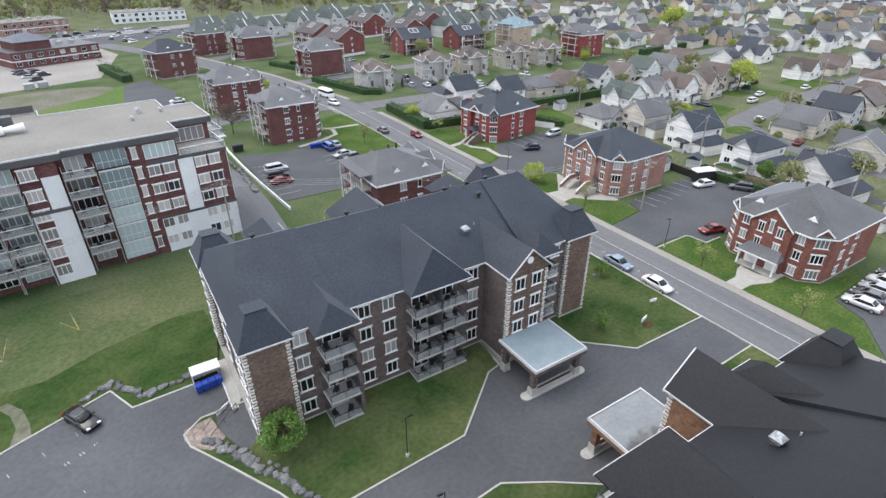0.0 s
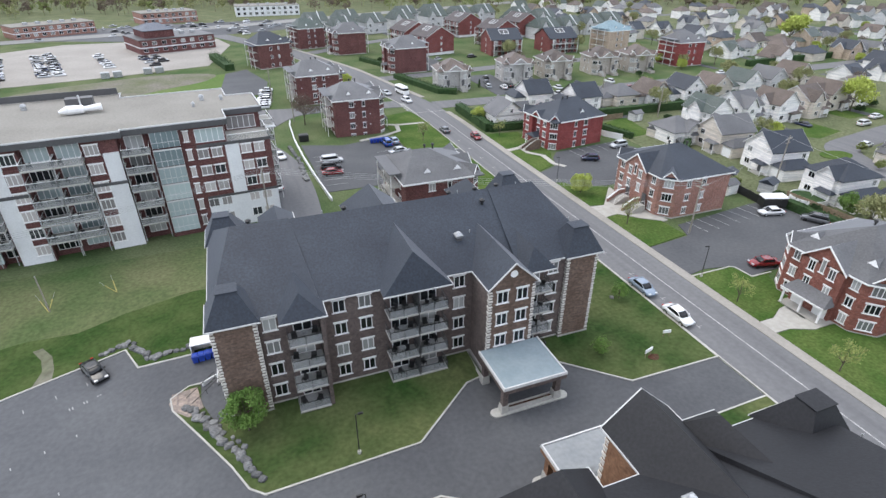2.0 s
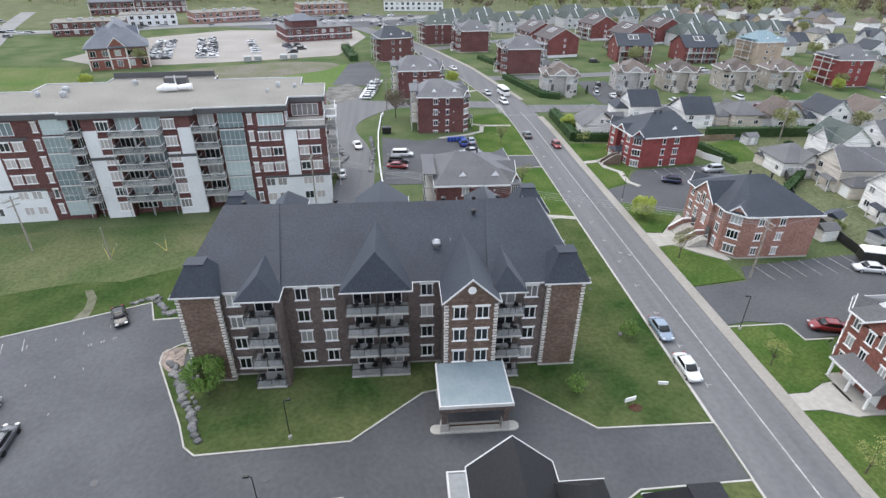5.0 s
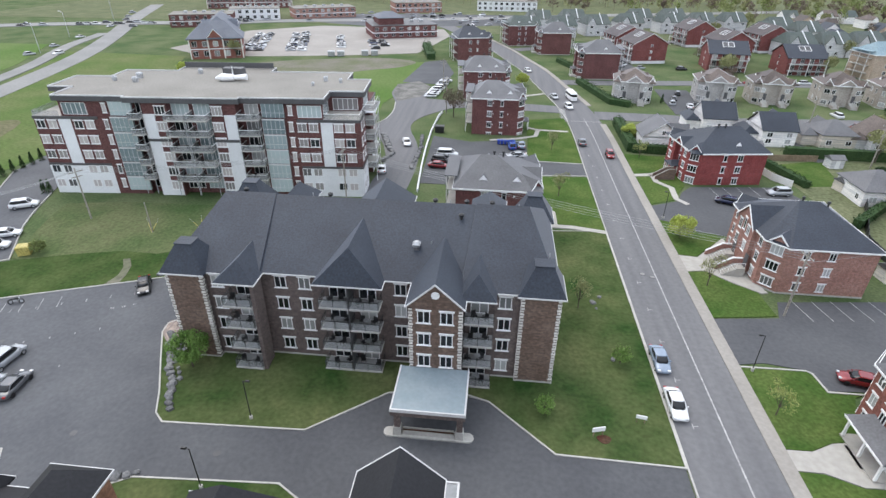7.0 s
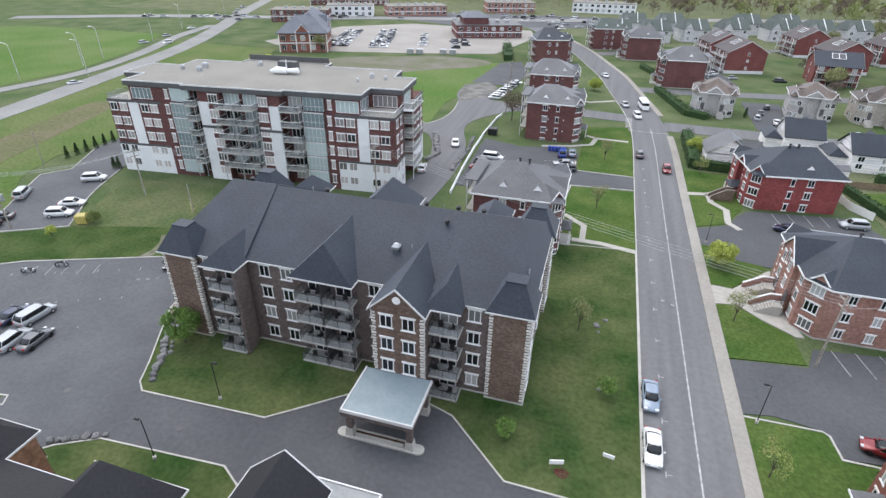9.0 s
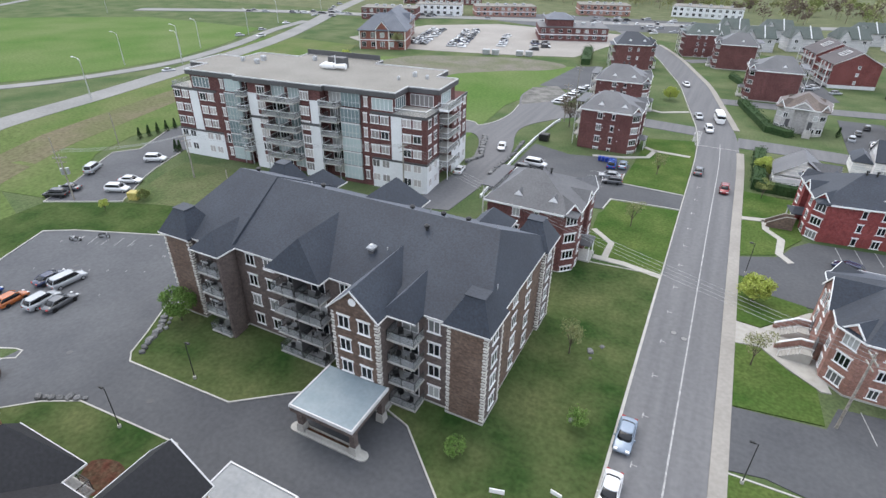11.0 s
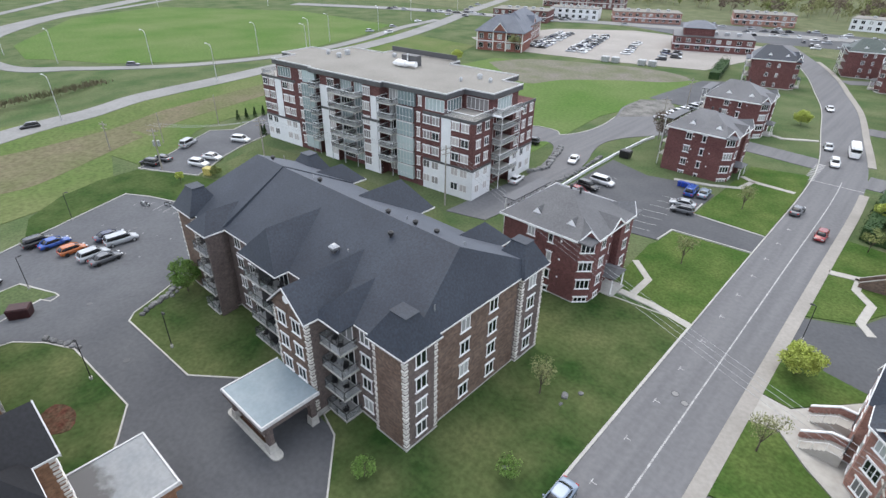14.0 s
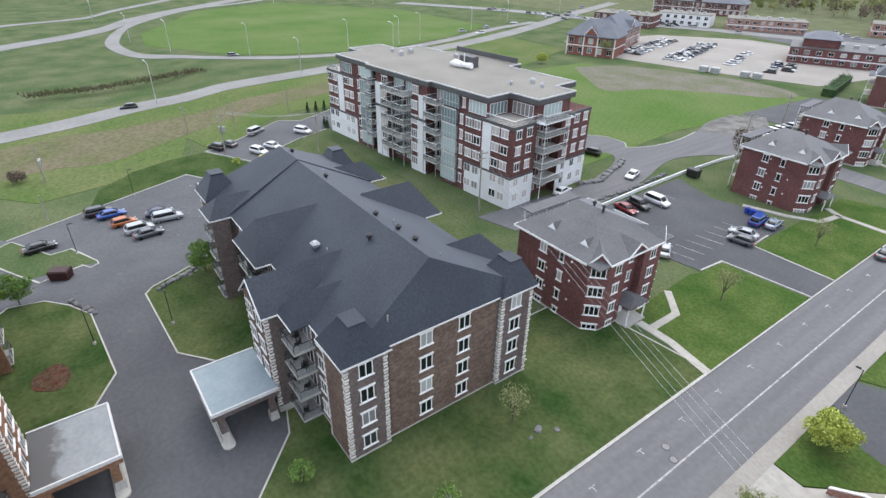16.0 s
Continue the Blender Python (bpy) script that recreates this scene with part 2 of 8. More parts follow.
RAILGLASS = window_glass("clear_rail_glass", (0.27, 0.29, 0.30), (0.35, 0.37, 0.38), 0.5)
RAILGLASS.node_tree.nodes["Principled BSDF"].inputs["Alpha"].default_value = 0.28
BLINDGLASS = window_glass("blind_backed_glass", (0.035, 0.040, 0.045), (0.50, 0.465, 0.45), 0.78)
CARGLASS = window_glass("car_glass", (0.008, 0.010, 0.012), (0.010, 0.012, 0.014), 0.1)
TYRE = material("tyre_rubber", (0.012, 0.012, 0.012), (0.018, 0.018, 0.018), 1, 0.1, 0.8, 0.0, 0.3)
REDPLASTIC = material("red_lens", (0.30, 0.012, 0.010), (0.34, 0.015, 0.012), 1, 0.1, 0.2, 0.0, 0.5)
BLUEPLASTIC = material("blue_plastic", (0.015, 0.045, 0.30), (0.020, 0.060, 0.36), 1, 0.2, 0.4, 0.0, 0.4)
YELLOWPAINT = material("yellow_paint", (0.42, 0.35, 0.10), (0.48, 0.41, 0.14), 1, 0.2, 0.5, 0.0, 0.4)
TRIM = material("dulled_white_trim", (0.54, 0.54, 0.54), (0.62, 0.62, 0.62), 3, 0.3, 0.5, 0.0, 0.4, fine_amount=0.06)
WIRE = material("cable", (0.34, 0.35, 0.35), (0.42, 0.43, 0.43), 1, 0.2, 0.6, 0.0, 0.3)



def wheel_tracks(m):
    """Long faint streaks along the street."""
    nt = m.node_tree
    geo = [n for n in nt.nodes if n.type == "NEW_GEOMETRY"][0]
    mp = nt.nodes.new("ShaderNodeMapping")
    mp.inputs["Scale"].default_value = (8.0, 0.35, 1.0)
    nt.links.new(geo.outputs["Position"], mp.inputs["Vector"])
    first = [n for n in nt.nodes if n.type == "TEX_NOISE"][0]
    nt.links.new(mp.outputs["Vector"], first.inputs["Vector"])


def paler_in_the_west(m):
    """The surfacing grows paler westwards, so the first lot is paler than the drive."""
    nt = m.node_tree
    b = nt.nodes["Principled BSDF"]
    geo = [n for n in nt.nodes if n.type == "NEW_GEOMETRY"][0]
    sep, paling, mul = nt.nodes.new("ShaderNodeSeparateXYZ"), nt.nodes.new("ShaderNodeMapRange"), nt.nodes.new("ShaderNodeVectorMath")
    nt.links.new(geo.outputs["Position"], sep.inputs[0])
    nt.links.new(sep.outputs[0], paling.inputs[0])
    paling.inputs[1].default_value, paling.inputs[2].default_value, paling.inputs[3].default_value, paling.inputs[4].default_value = -14.0, 16.0, 1.26, 1.0
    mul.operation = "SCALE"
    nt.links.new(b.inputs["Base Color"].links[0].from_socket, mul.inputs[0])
    nt.links.new(paling.outputs[0], mul.inputs["Scale"])
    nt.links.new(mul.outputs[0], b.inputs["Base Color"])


def dark_tide(m, y, dirt):
    """A ragged tide of darker tone over the membrane up to a line across y."""
    nt = m.node_tree
    b = nt.nodes["Principled BSDF"]
    geo = [n for n in nt.nodes if n.type == "NEW_GEOMETRY"][0]
    sep, ns, add, edge, mix = (nt.nodes.new(k) for k in ("ShaderNodeSeparateXYZ", "ShaderNodeTexNoise", "ShaderNodeMath", "ShaderNodeMapRange", "ShaderNodeMixRGB"))
    ns.inputs["Scale"].default_value, ns.inputs["Detail"].default_value = 0.55, 4
    add.operation = "MULTIPLY_ADD"
    add.inputs[1].default_value = 5.0
    nt.links.new(geo.outputs["Position"], sep.inputs[0])
    nt.links.new(geo.outputs["Position"], ns.inputs["Vector"])
    nt.links.new(ns.outputs["Fac"], add.inputs[0])
    nt.links.new(sep.outputs[1], add.inputs[2])
    nt.links.new(add.outputs[0], edge.inputs[0])
    edge.inputs[1].default_value, edge.inputs[2].default_value = y + 2.0, y + 3.0
    nt.links.new(edge.outputs[0], mix.inputs[0])
    mix.inputs[1].default_value = (*dirt, 1)
    nt.links.new(b.inputs["Base Color"].links[0].from_socket, mix.inputs[2])
    nt.links.new(mix.outputs[0], b.inputs["Base Color"])


wheel_tracks(ROADTOP)
paler_in_the_west(ASPHALT)
dark_tide(DRYMEMBRANE, 19.4, (0.085, 0.083, 0.082))
CIVICLOT = material("sandy_concrete_lot", (0.275, 0.258, 0.236), (0.325, 0.306, 0.282), 14, 0.8, 0.9, 0.1, 0.2, fine_amount=0.1)
BARESOIL = material("trampled_grey_soil", (0.185, 0.172, 0.148), (0.130, 0.140, 0.085), 9, 0.8, 1.0, 0.4, 0.05, fine_amount=0.2)
GREYBRICK = masonry("pale_grey_brick", (0.36, 0.355, 0.35), (0.43, 0.42, 0.415), (1.1, 1.1, 1.1))
GREIGE = masonry("grey_beige_brick", (0.335, 0.310, 0.280), (0.400, 0.372, 0.338), (1.1, 1.1, 1.1))
for m_ in (SHINGLE, SHINGLE2, SHINGLE3, SHINGLE4, MAROONSHINGLE):
    sheen(m_, 0.24)


# ---- building blocks ----
class MB:
    """Collects corners and faces in metres."""

    def __init__(self):
        self.v, self.f = [], []

    def poly(self, *pts):
        n = len(self.v)
        self.v += [tuple(p) for p in pts]
        self.f.append(tuple(range(n, n + len(pts))))
        return self

    def box(self, x0, y0, z0, x1, y1, z1):
        return self.prism([(x0, y0), (x1, y0), (x1, y1), (x0, y1)], z0, z1)

    def prism(self, pts, z0, z1):
        n, k = len(self.v), len(pts)
        self.v += [(x, y, z0) for x, y in pts] + [(x, y, z1) for x, y in pts]
        self.f += [tuple(range(n + k - 1, n - 1, -1)), tuple(range(n + k, n + 2 * k))]
        self.f += [(n + i, n + (i + 1) % k, n + k + (i + 1) % k, n + k + i) for i in range(k)]
        return self

    def frustum(self, a, b, z0, z1):
        """From rectangle a at z0 to rectangle b at z1, each x0, y0, x1, y1."""
        n = len(self.v)
        for (x0, y0, x1, y1), z in ((a, z0), (b, z1)):
            self.v += [(x0, y0, z), (x1, y0, z), (x1, y1, z), (x0, y1, z)]
        self.f += [(n + 3, n + 2, n + 1, n), (n + 4, n + 5, n + 6, n + 7)]
        self.f += [(n + i, n + (i + 1) % 4, n + 4 + (i + 1) % 4, n + 4 + i) for i in range(4)]
        return self

    def tube(self, p, q, r0, r1=None, k=8):
        r1 = r0 if r1 is None else r1
        p, q = Vector(p), Vector(q)
        w = (q - p).normalized()
        u = w.orthogonal().normalized()
        s = w.cross(u)
        n = len(self.v)
        for c, r in ((p, r0), (q, r1)):
            for i in range(k):
                a = 2 * math.pi * i / k
                self.v.append(tuple(c + r * (math.cos(a) * u + math.sin(a) * s)))
        self.f += [(n + i, n + (i + 1) % k, n + k + (i + 1) % k, n + k + i) for i in range(k)]
        self.f += [tuple(range(n + k - 1, n - 1, -1)), tuple(range(n + k, n + 2 * k))]
        return self

    def ridge(self, x0, y0, x1, y1, z0, z1, a, b, along="x", under=0.0):
        """A roof over a rectangle: ridge at z1 from a to b along x or y through the middle."""
        if along == "x":
            c = (y0 + y1) / 2
            r0, r1 = (a, c, z1), (b, c, z1)
        else:
            c = (x0 + x1) / 2
            r0, r1 = (c, a, z1), (c, b, z1)
        p = [(x0, y0, z0), (x1, y0, z0), (x1, y1, z0), (x0, y1, z0)]
        if along == "x":
            self.poly(p[0], p[1], r1, r0).poly(p[2], p[3], r0, r1).poly(p[1], p[2], r1).poly(p[3], p[0], r0)
        else:
            self.poly(p[1], p[2], r1, r0).poly(p[3], p[0], r0, r1).poly(p[0], p[1], r0).poly(p[2], p[3], r1)
        if under:
            self.box(x0, y0, z0 - under, x1, y1, z0)
        else:
            self.poly(p[3], p[2], p[1], p[0])
        return self

    def sweep(self, pts, r, k=4):
        """One unbroken round cord along points."""
        n = len(self.v)
        for i, p in enumerate(pts):
            a, c = Vector(pts[max(i - 1, 0)]), Vector(pts[min(i + 1, len(pts) - 1)])
            w = (c - a).normalized()
            u = w.cross(Vector((0.0, 0.0, 1.0))).normalized()
            s = w.cross(u)
            self.v += [tuple(Vector(p) + r * (math.cos(2 * math.pi * j / k) * u + math.sin(2 * math.pi * j / k) * s)) for j in range(k)]
        for i in range(len(pts) - 1):
            q = n + i * k
            self.f += [(q + j, q + (j + 1) % k, q + k + (j + 1) % k, q + k + j) for j in range(k)]
        return self

    def weld(self):
        """Join corners that coincide."""
        seen, to = {}, []
        out = []
        for p in self.v:
            key = tuple(round(c, 4) for c in p)
            if key not in seen:
                seen[key] = len(out)
                out.append(p)
            to.append(seen[key])
        self.v, self.f = out, [tuple(to[i] for i in q) for q in self.f]
        return self

    def mesh(self, name, mat, flip=False):
        me = bpy.data.meshes.new(name)
        v = [(x, -y, z) for x, y, z in self.v] if flip else self.v
        f = [tuple(reversed(q)) for q in self.f] if flip else self.f
        me.from_pydata(v, [], f)
        me.materials.append(mat)
        return me


FLIP = False


def part(name, mb, mat, parent, label=""):
    """One mesh under a thing or part."""
    ob = new(name, mb.mesh(name, mat, FLIP))
    ob.parent = parent
    return tagged(ob, label)


def put(name, mesh, parent, m):
    """A piece on shared mesh data."""
    ob = new(name, mesh)
    ob.parent = parent
    ob.matrix_basis = m
    return ob


def thing(name, m, label, category, group="", kind=""):
    ob = new(name)
    ob.matrix_basis = m
    ob.empty_display_size = 0.5
    return tagged(ob, label, category, group, kind)


def solid(name, mb, mat, label, category="", kind="", group=""):
    return tagged(new(name, mb.mesh(name, mat)), label, category, group, kind)


def ease(a):
    a = max(0.0, min(1.0, a))
    return a * a * (3 - 2 * a)


def terrain(x, y, mound=True):
    """The car park lies lower than the lawns, which rise a little to the block's walls."""
    dx, dy = max((4.5 - x) * 3, 0.0, x - 47.0), max(40.6 - y, 0.0, y - 61.0)
    return -1.4 * ease((4 - x) / 14) * ease((76 - y) / 18) + (0.4 * ease(1 - math.hypot(dx, dy) / 3.6) if mound else 0.0)


def sheet(name, pts, dz, mat, label="", category="", kind="structure", cell=5.0):
    """A flat area draped on the terrain, cut into cells where the ground falls."""
    bm = bmesh.new()
    bm.faces.new([bm.verts.new((x, y, 0)) for x, y in pts])
    bm.normal_update()
    bmesh.ops.triangulate(bm, faces=bm.faces[:])
    bm.normal_update()
    xs, ys = [p[0] for p in pts], [p[1] for p in pts]
    if min(xs) < 52 and min(ys) < 78 and max(ys) > -20:
        cell = min(cell, 2.5) if min(xs) > -3 and min(ys) > 25 and max(ys) < 82 else cell
        for axis, lo, hi in ((0, max(min(xs), -80), min(max(xs), 52)), (1, min(ys), min(max(ys), 80))):
            for i in range(1, int((hi - lo) / cell) + 1):
                co, no = [0, 0, 0], [0, 0, 0]
                co[axis], no[axis] = lo + i * cell, 1
                bmesh.ops.bisect_plane(bm, geom=bm.verts[:] + bm.edges[:] + bm.faces[:], plane_co=co, plane_no=no)
    for v in bm.verts:
        v.co.z = terrain(v.co.x, v.co.y) + dz
    for f in bm.faces:
        if f.normal.z < 0:
            f.normal_flip()
    # a skirt, so that no edge floats over the ground
    rim = bmesh.ops.extrude_edge_only(bm, edges=[e for e in bm.edges if e.is_boundary])
    for v in rim["geom"]:
        if isinstance(v, bmesh.types.BMVert):
            v.co.z -= 0.25
    me = bpy.data.meshes.new(name)
    bm.normal_update()
    bm.to_mesh(me)
    bm.free()
    me.materials.append(mat)
    return tagged(new(name, me), label, category, "", kind)


def smooth(pts, n=6):
    """A Catmull-Rom line through the points."""
    out = []
    p = [Vector(q) for q in pts]
    p = [2 * p[0] - p[1]] + p + [2 * p[-1] - p[-2]]
    for i in range(1, len(p) - 2):
        for j in range(n):
            t = j / n
            out.append(0.5 * (2 * p[i] + (p[i + 1] - p[i - 1]) * t + (2 * p[i - 1] - 5 * p[i] + 4 * p[i + 1] - p[i + 2]) * t * t
                              + (3 * p[i] - p[i - 1] - 3 * p[i + 1] + p[i + 2]) * t ** 3))
    return [tuple(q) for q in out + [p[-2]]]


def band(pts, half, z0, z1, closed=False, shift=0.0, step=4.0):
    """A strip of rectangular section along a line, draped on the terrain."""
    dense = []
    k = len(pts)
    for i in range(k if closed else k - 1):
        a, b = Vector(pts[i]), Vector(pts[(i + 1) % k])
        n = max(1, int((b - a).length / step))
        dense += [a + (b - a) * j / n for j in range(n)]
    if not closed:
        dense.append(Vector(pts[-1]))
    mb, n = MB(), len(dense)
    for i in range(n):
        a = dense[i - 1] if i or closed else dense[i]
        b = dense[(i + 1) % n] if i < n - 1 or closed else dense[i]
        d = (b - a).normalized()
        if i and (i < n - 1 or closed) or closed:
            d0, d1 = (dense[i] - a).normalized(), (b - dense[i]).normalized()
            scale = 1 / max(0.45, d.dot(d0))
        else:
            scale = 1.0
        nrm = Vector((-d.y, d.x)) * scale
        p, q = dense[i] + nrm * (shift + half), dense[i] + nrm * (shift - half)
        zp, zq = terrain(*p), terrain(*q)
        mb.v += [(p.x, p.y, zp + z0), (p.x, p.y, zp + z1), (q.x, q.y, zq + z1), (q.x, q.y, zq + z0)]
    for i in range(n if closed else n - 1):
        a, b = 4 * i, 4 * ((i + 1) % n)
        mb.f += [(a + 1, a + 2, b + 2, b + 1), (a, a + 1, b + 1, b), (a + 2, a + 3, b + 3, b + 2)]
    if not closed:
        mb.f += [(0, 3, 2, 1), (4 * n - 4, 4 * n - 3, 4 * n - 2, 4 * n - 1)]
    # faces look up and outwards
    return mb


# ---- ground, roads and lawns ----
def ground_sheet():
    xs = sorted({*range(-900, 1000, 100), *range(-80, 60, 4)})
    ys = sorted({*range(-400, 1000, 100), *range(-20, 84, 4)})
    mb = MB()
    mb.v = [(x, y, terrain(x, y, False) - 0.05) for y in ys for x in xs]
    w = len(xs)
    mb.f = [(j * w + i, j * w + i + 1, (j + 1) * w + i + 1, (j + 1) * w + i) for j in range(len(ys) - 1) for i in range(w - 1)]
    solid("ground", mb, GRASS, "spring grass ground between roads and buildings", "ground", "structure")


ground_sheet()
ROADLINE = smooth([(64.1, -160), (64.1, -60), (64.1, 30), (64.1, 100), (64.1, 138), (62.6, 160), (57.6, 188), (52.5, 215), (46, 238), (39, 262), (29.5, 288), (17, 316), (2, 348), (-20, 392), (-44, 440)], 8)
solid("road_main", band(ROADLINE, 4.7, -0.2, 0.04), ROADTOP, "worn grey asphalt two-lane residential street", "road", "structure")
solid("pavement_east", band([p for p in ROADLINE if p[1] < 147], 0.8, -0.2, 0.12, shift=-4.85), DUSTY, "pale concrete pavement along the street", "pavement", "structure")
solid("pavement_north", band([p for p in ROADLINE if 160 < p[1] < 300], 0.8, -0.2, 0.12, shift=-5.4), DUSTY, "pale concrete pavement along the street", "pavement", "structure")
solid("kerb_west", band([p for p in ROADLINE if p[1] < 300], 0.09, -0.2, 0.15, shift=4.68), CONCRETE, "concrete kerb along the street", "kerb", "structure")
solid("centre_line", band([p for p in ROADLINE if p[1] < 150], 0.085, 0.0, 0.046, shift=-0.46), LINE, "worn white centre line on asphalt", "road marking", "structure")


def lawn(name, pts, mat, label, kerb=True, dz=0.10):
    ob = sheet(name, pts, dz, mat, label, "lawn")
    if kerb:
        solid(name.replace("lawn", "kerb"), band(pts, 0.085, -0.25, dz + 0.06, closed=True), CONCRETE, "pale concrete kerb round the lawn", "kerb", "structure")
    return ob


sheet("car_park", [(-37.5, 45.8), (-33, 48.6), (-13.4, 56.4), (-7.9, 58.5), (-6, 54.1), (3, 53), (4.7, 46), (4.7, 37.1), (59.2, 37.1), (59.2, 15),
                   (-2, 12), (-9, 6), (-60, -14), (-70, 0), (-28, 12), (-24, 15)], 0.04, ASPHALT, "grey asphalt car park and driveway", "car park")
solid("kerb_car_park", band([(-24, 15), (-37.5, 45.8), (-33, 48.6), (-13.4, 56.4), (-7.9, 58.5), (-6, 54.1), (1, 53.2)], 0.1, -0.2, 0.16), CONCRETE,
      "pale concrete kerb round the car park", "kerb", "structure")
lawn("lawn_front", [(-1.9, 46.4), (-1.6, 44.5), (4.2, 34.2), (5.6, 31.2), (6.9, 30.1), (21.8, 30.7), (29.3, 36.8), (31.2, 37.2), (31.2, 43), (4.8, 43), (4.8, 46.8), (0, 47.6)], WORN,
     "worn spring lawn before the apartment block")
lawn("lawn_east", [(37.4, 42), (37.4, 37.6), (40.3, 36.7), (47, 30.5), (59.25, 30.3), (59.3, 79), (40, 77), (40, 63), (46, 63), (46, 42)], WORN,
     "patchy lawn between the apartment block and the street")
lawn("lawn_island", [(-23.2, 15.6), (-15.0, 20.4), (-15.4, 23.2), (-9.1, 26.0), (-8.0, 26.1), (-7.2, 24.9), (-8.8, 24.1), (-7.4, 20.5), (-6.3, 18.6), (-20, 11)], GRASS, "small kerbed lawn island in the car park")
lawn("lawn_twin_west", [(1.0, 19), (4.2, 21.6), (7.9, 23.6), (21.5, 24.4), (25.5, 22.0), (29.3, 19.3), (31.2, 18.6), (31.2, 12), (4, 12), (0, 15)], WORN, "worn lawn before the second apartment block")
lawn("lawn_twin_east", [(37.4, 14), (37.4, 18.2), (40.3, 18.4), (48.5, 23.2), (59.3, 23.4), (59.3, -40), (47, -40), (47, 12)], WORN, "lawn beside the second apartment block")
# wider surroundings
sheet("lot_walk_up", [(59.4, 104.6), (46.9, 103.5), (46.5, 98.3), (36, 96.5), (24.2, 96.5), (23.4, 128), (33, 124.5), (39, 126.0), (47, 124), (47, 112.4), (59.4, 112.0)], 0.04, ASPHALT, "asphalt car park behind the walk-ups", "car park")
solid("kerb_lot", band([(59.3, 104.6), (46.9, 103.5), (46.5, 98.3)], 0.12, -0.1, 0.16), CONCRETE, "concrete kerb beside lawn", "kerb", "structure")
solid("kerb_lot_north", band([(59.3, 112.0), (47, 112.4), (46.8, 118)], 0.12, -0.1, 0.16), CONCRETE, "concrete kerb beside lawn", "kerb", "structure")
sheet("lawn_walk_up", [(47.2, 80.2), (53.6, 80.0), (59.3, 78.7), (59.3, 104.2), (47.2, 103.1), (46.8, 97.5), (46.2, 96)], 0.06, LAWN, "bright green watered lawn", "lawn")
sheet("lawn_walk_up_north", [(47.4, 112.8), (59.3, 112.4), (59.3, 136), (58.4, 149), (47.5, 146), (47.4, 120)], 0.06, LAWN, "bright green watered lawn", "lawn")
for nm, pts, hw in (("path_porch", [(59.3, 78.6), (53.6, 79.9), (49.0, 80.0)], 0.6), ("path_loop", [(50.7, 80.6), (50.7, 85.6), (46.9, 89.4)], 0.5),
                    ("path_north", [(58.4, 136.2), (50.5, 136.6), (47.8, 138.2)], 0.6), ("path_north_loop", [(50.5, 136.6), (49.6, 131.2), (45, 128.6), (38, 126.4)], 0.55),
                    ("path_red_house", [(69.7, 106.6), (73.4, 107.4), (77.6, 110.2)], 0.7), ("path_red_house_side", [(73.5, 107.4), (73.6, 103.5), (75.9, 100.4), (75.4, 94.8), (77.0, 92.4)], 0.55),
                    ("path_far_walk_up", [(54.5, 177.5), (47, 173.0), (43.5, 174.5)], 0.6)):
    solid(nm, band(pts, hw, -0.1, 0.12), PALECONC, "pale concrete footpath across the lawn", "path", "structure")
sheet("road_mid_rise_drive", smooth([(58, 154.6), (40, 156.5), (28, 156.2), (22.5, 151.5), (17.6, 143.5), (16.2, 137), (17.2, 130.5), (19.6, 123), (21.8, 112), (22.2, 98), (21.5, 84)], 4) + [(14.0, 82)]
      + smooth([(14.2, 96), (14.8, 108), (13.2, 115), (11.4, 121), (8.6, 126.4), (5.5, 128), (1.5, 124.5), (-6, 121)], 4) + [(-7, 133.5)] + smooth([(-2.8, 137.0), (2.8, 137.2), (5.4, 135.2), (8.1, 141.0), (8.8, 150), (7.6, 160), (4.4, 171), (4, 181)], 4)
      + [(12, 188), (15.5, 180), (16.5, 166), (24, 164.6), (40, 164.6), (58, 162.4)], 0.05, ROADTOP, "grey asphalt drive and turning area", "road")
solid("kerb_field", band(smooth([(-7, 133.5), (-2.8, 137.0), (2.8, 137.2), (5.4, 135.2), (8.1, 141.0), (8.8, 150), (7.6, 160)], 5), 0.12, -0.1, 0.16), CONCRETE, "concrete kerb along the field", "kerb", "structure")
sheet("gravel_patch", [(4.6, 172), (8, 161), (14.5, 168), (16, 182), (11, 190), (4, 184)], 0.07, GRAVEL, "dark gravel patch at the end of the drive", "gravel")
solid("retaining_wall_white", band([(24.4, 92), (23.4, 105), (22.7, 118), (22.4, 131), (22.8, 146), (23.4, 150)], 0.14, -0.2, 0.6), STUCCO, "low white retaining wall beside the drive", "wall", "structure")
# lots and forecourts on the far side of the street
sheet("lot_east", [(69.75, 46.2), (69.75, 55.2), (78.6, 56.3), (80, 60.2), (99, 62.5), (107, 62), (108, 42), (95, 42.5), (81.7, 43.0), (78.0, 42.7), (77.5, 46.0), (72.9, 46.8)], 0.04, ASPHALT, "asphalt car park between the brick houses", "car park")
sheet("lot_east_north", [(69.75, 85.0), (69.75, 91.0), (75.4, 93.8), (77.5, 98.5), (80, 101.5), (98, 103.5), (101, 96), (98, 81), (79, 80.0), (73.9, 81.0), (71.2, 84.5)], 0.04, ASPHALT, "asphalt car park beside the red brick house", "car park")
sheet("lawn_east_a", [(69.75, 33.76), (69.75, 45.62), (77.16, 45.84), (77.71, 45.37), (78.0, 42.48), (81.78, 42.45), (80.6, 41.9), (79.0, 38.8), (78.8, 36.7), (76.65, 35.35), (74.79, 35.08), (72.24, 33.800000000000004)], 0.08, LAWN, "bright lawn before the brick house", "lawn")
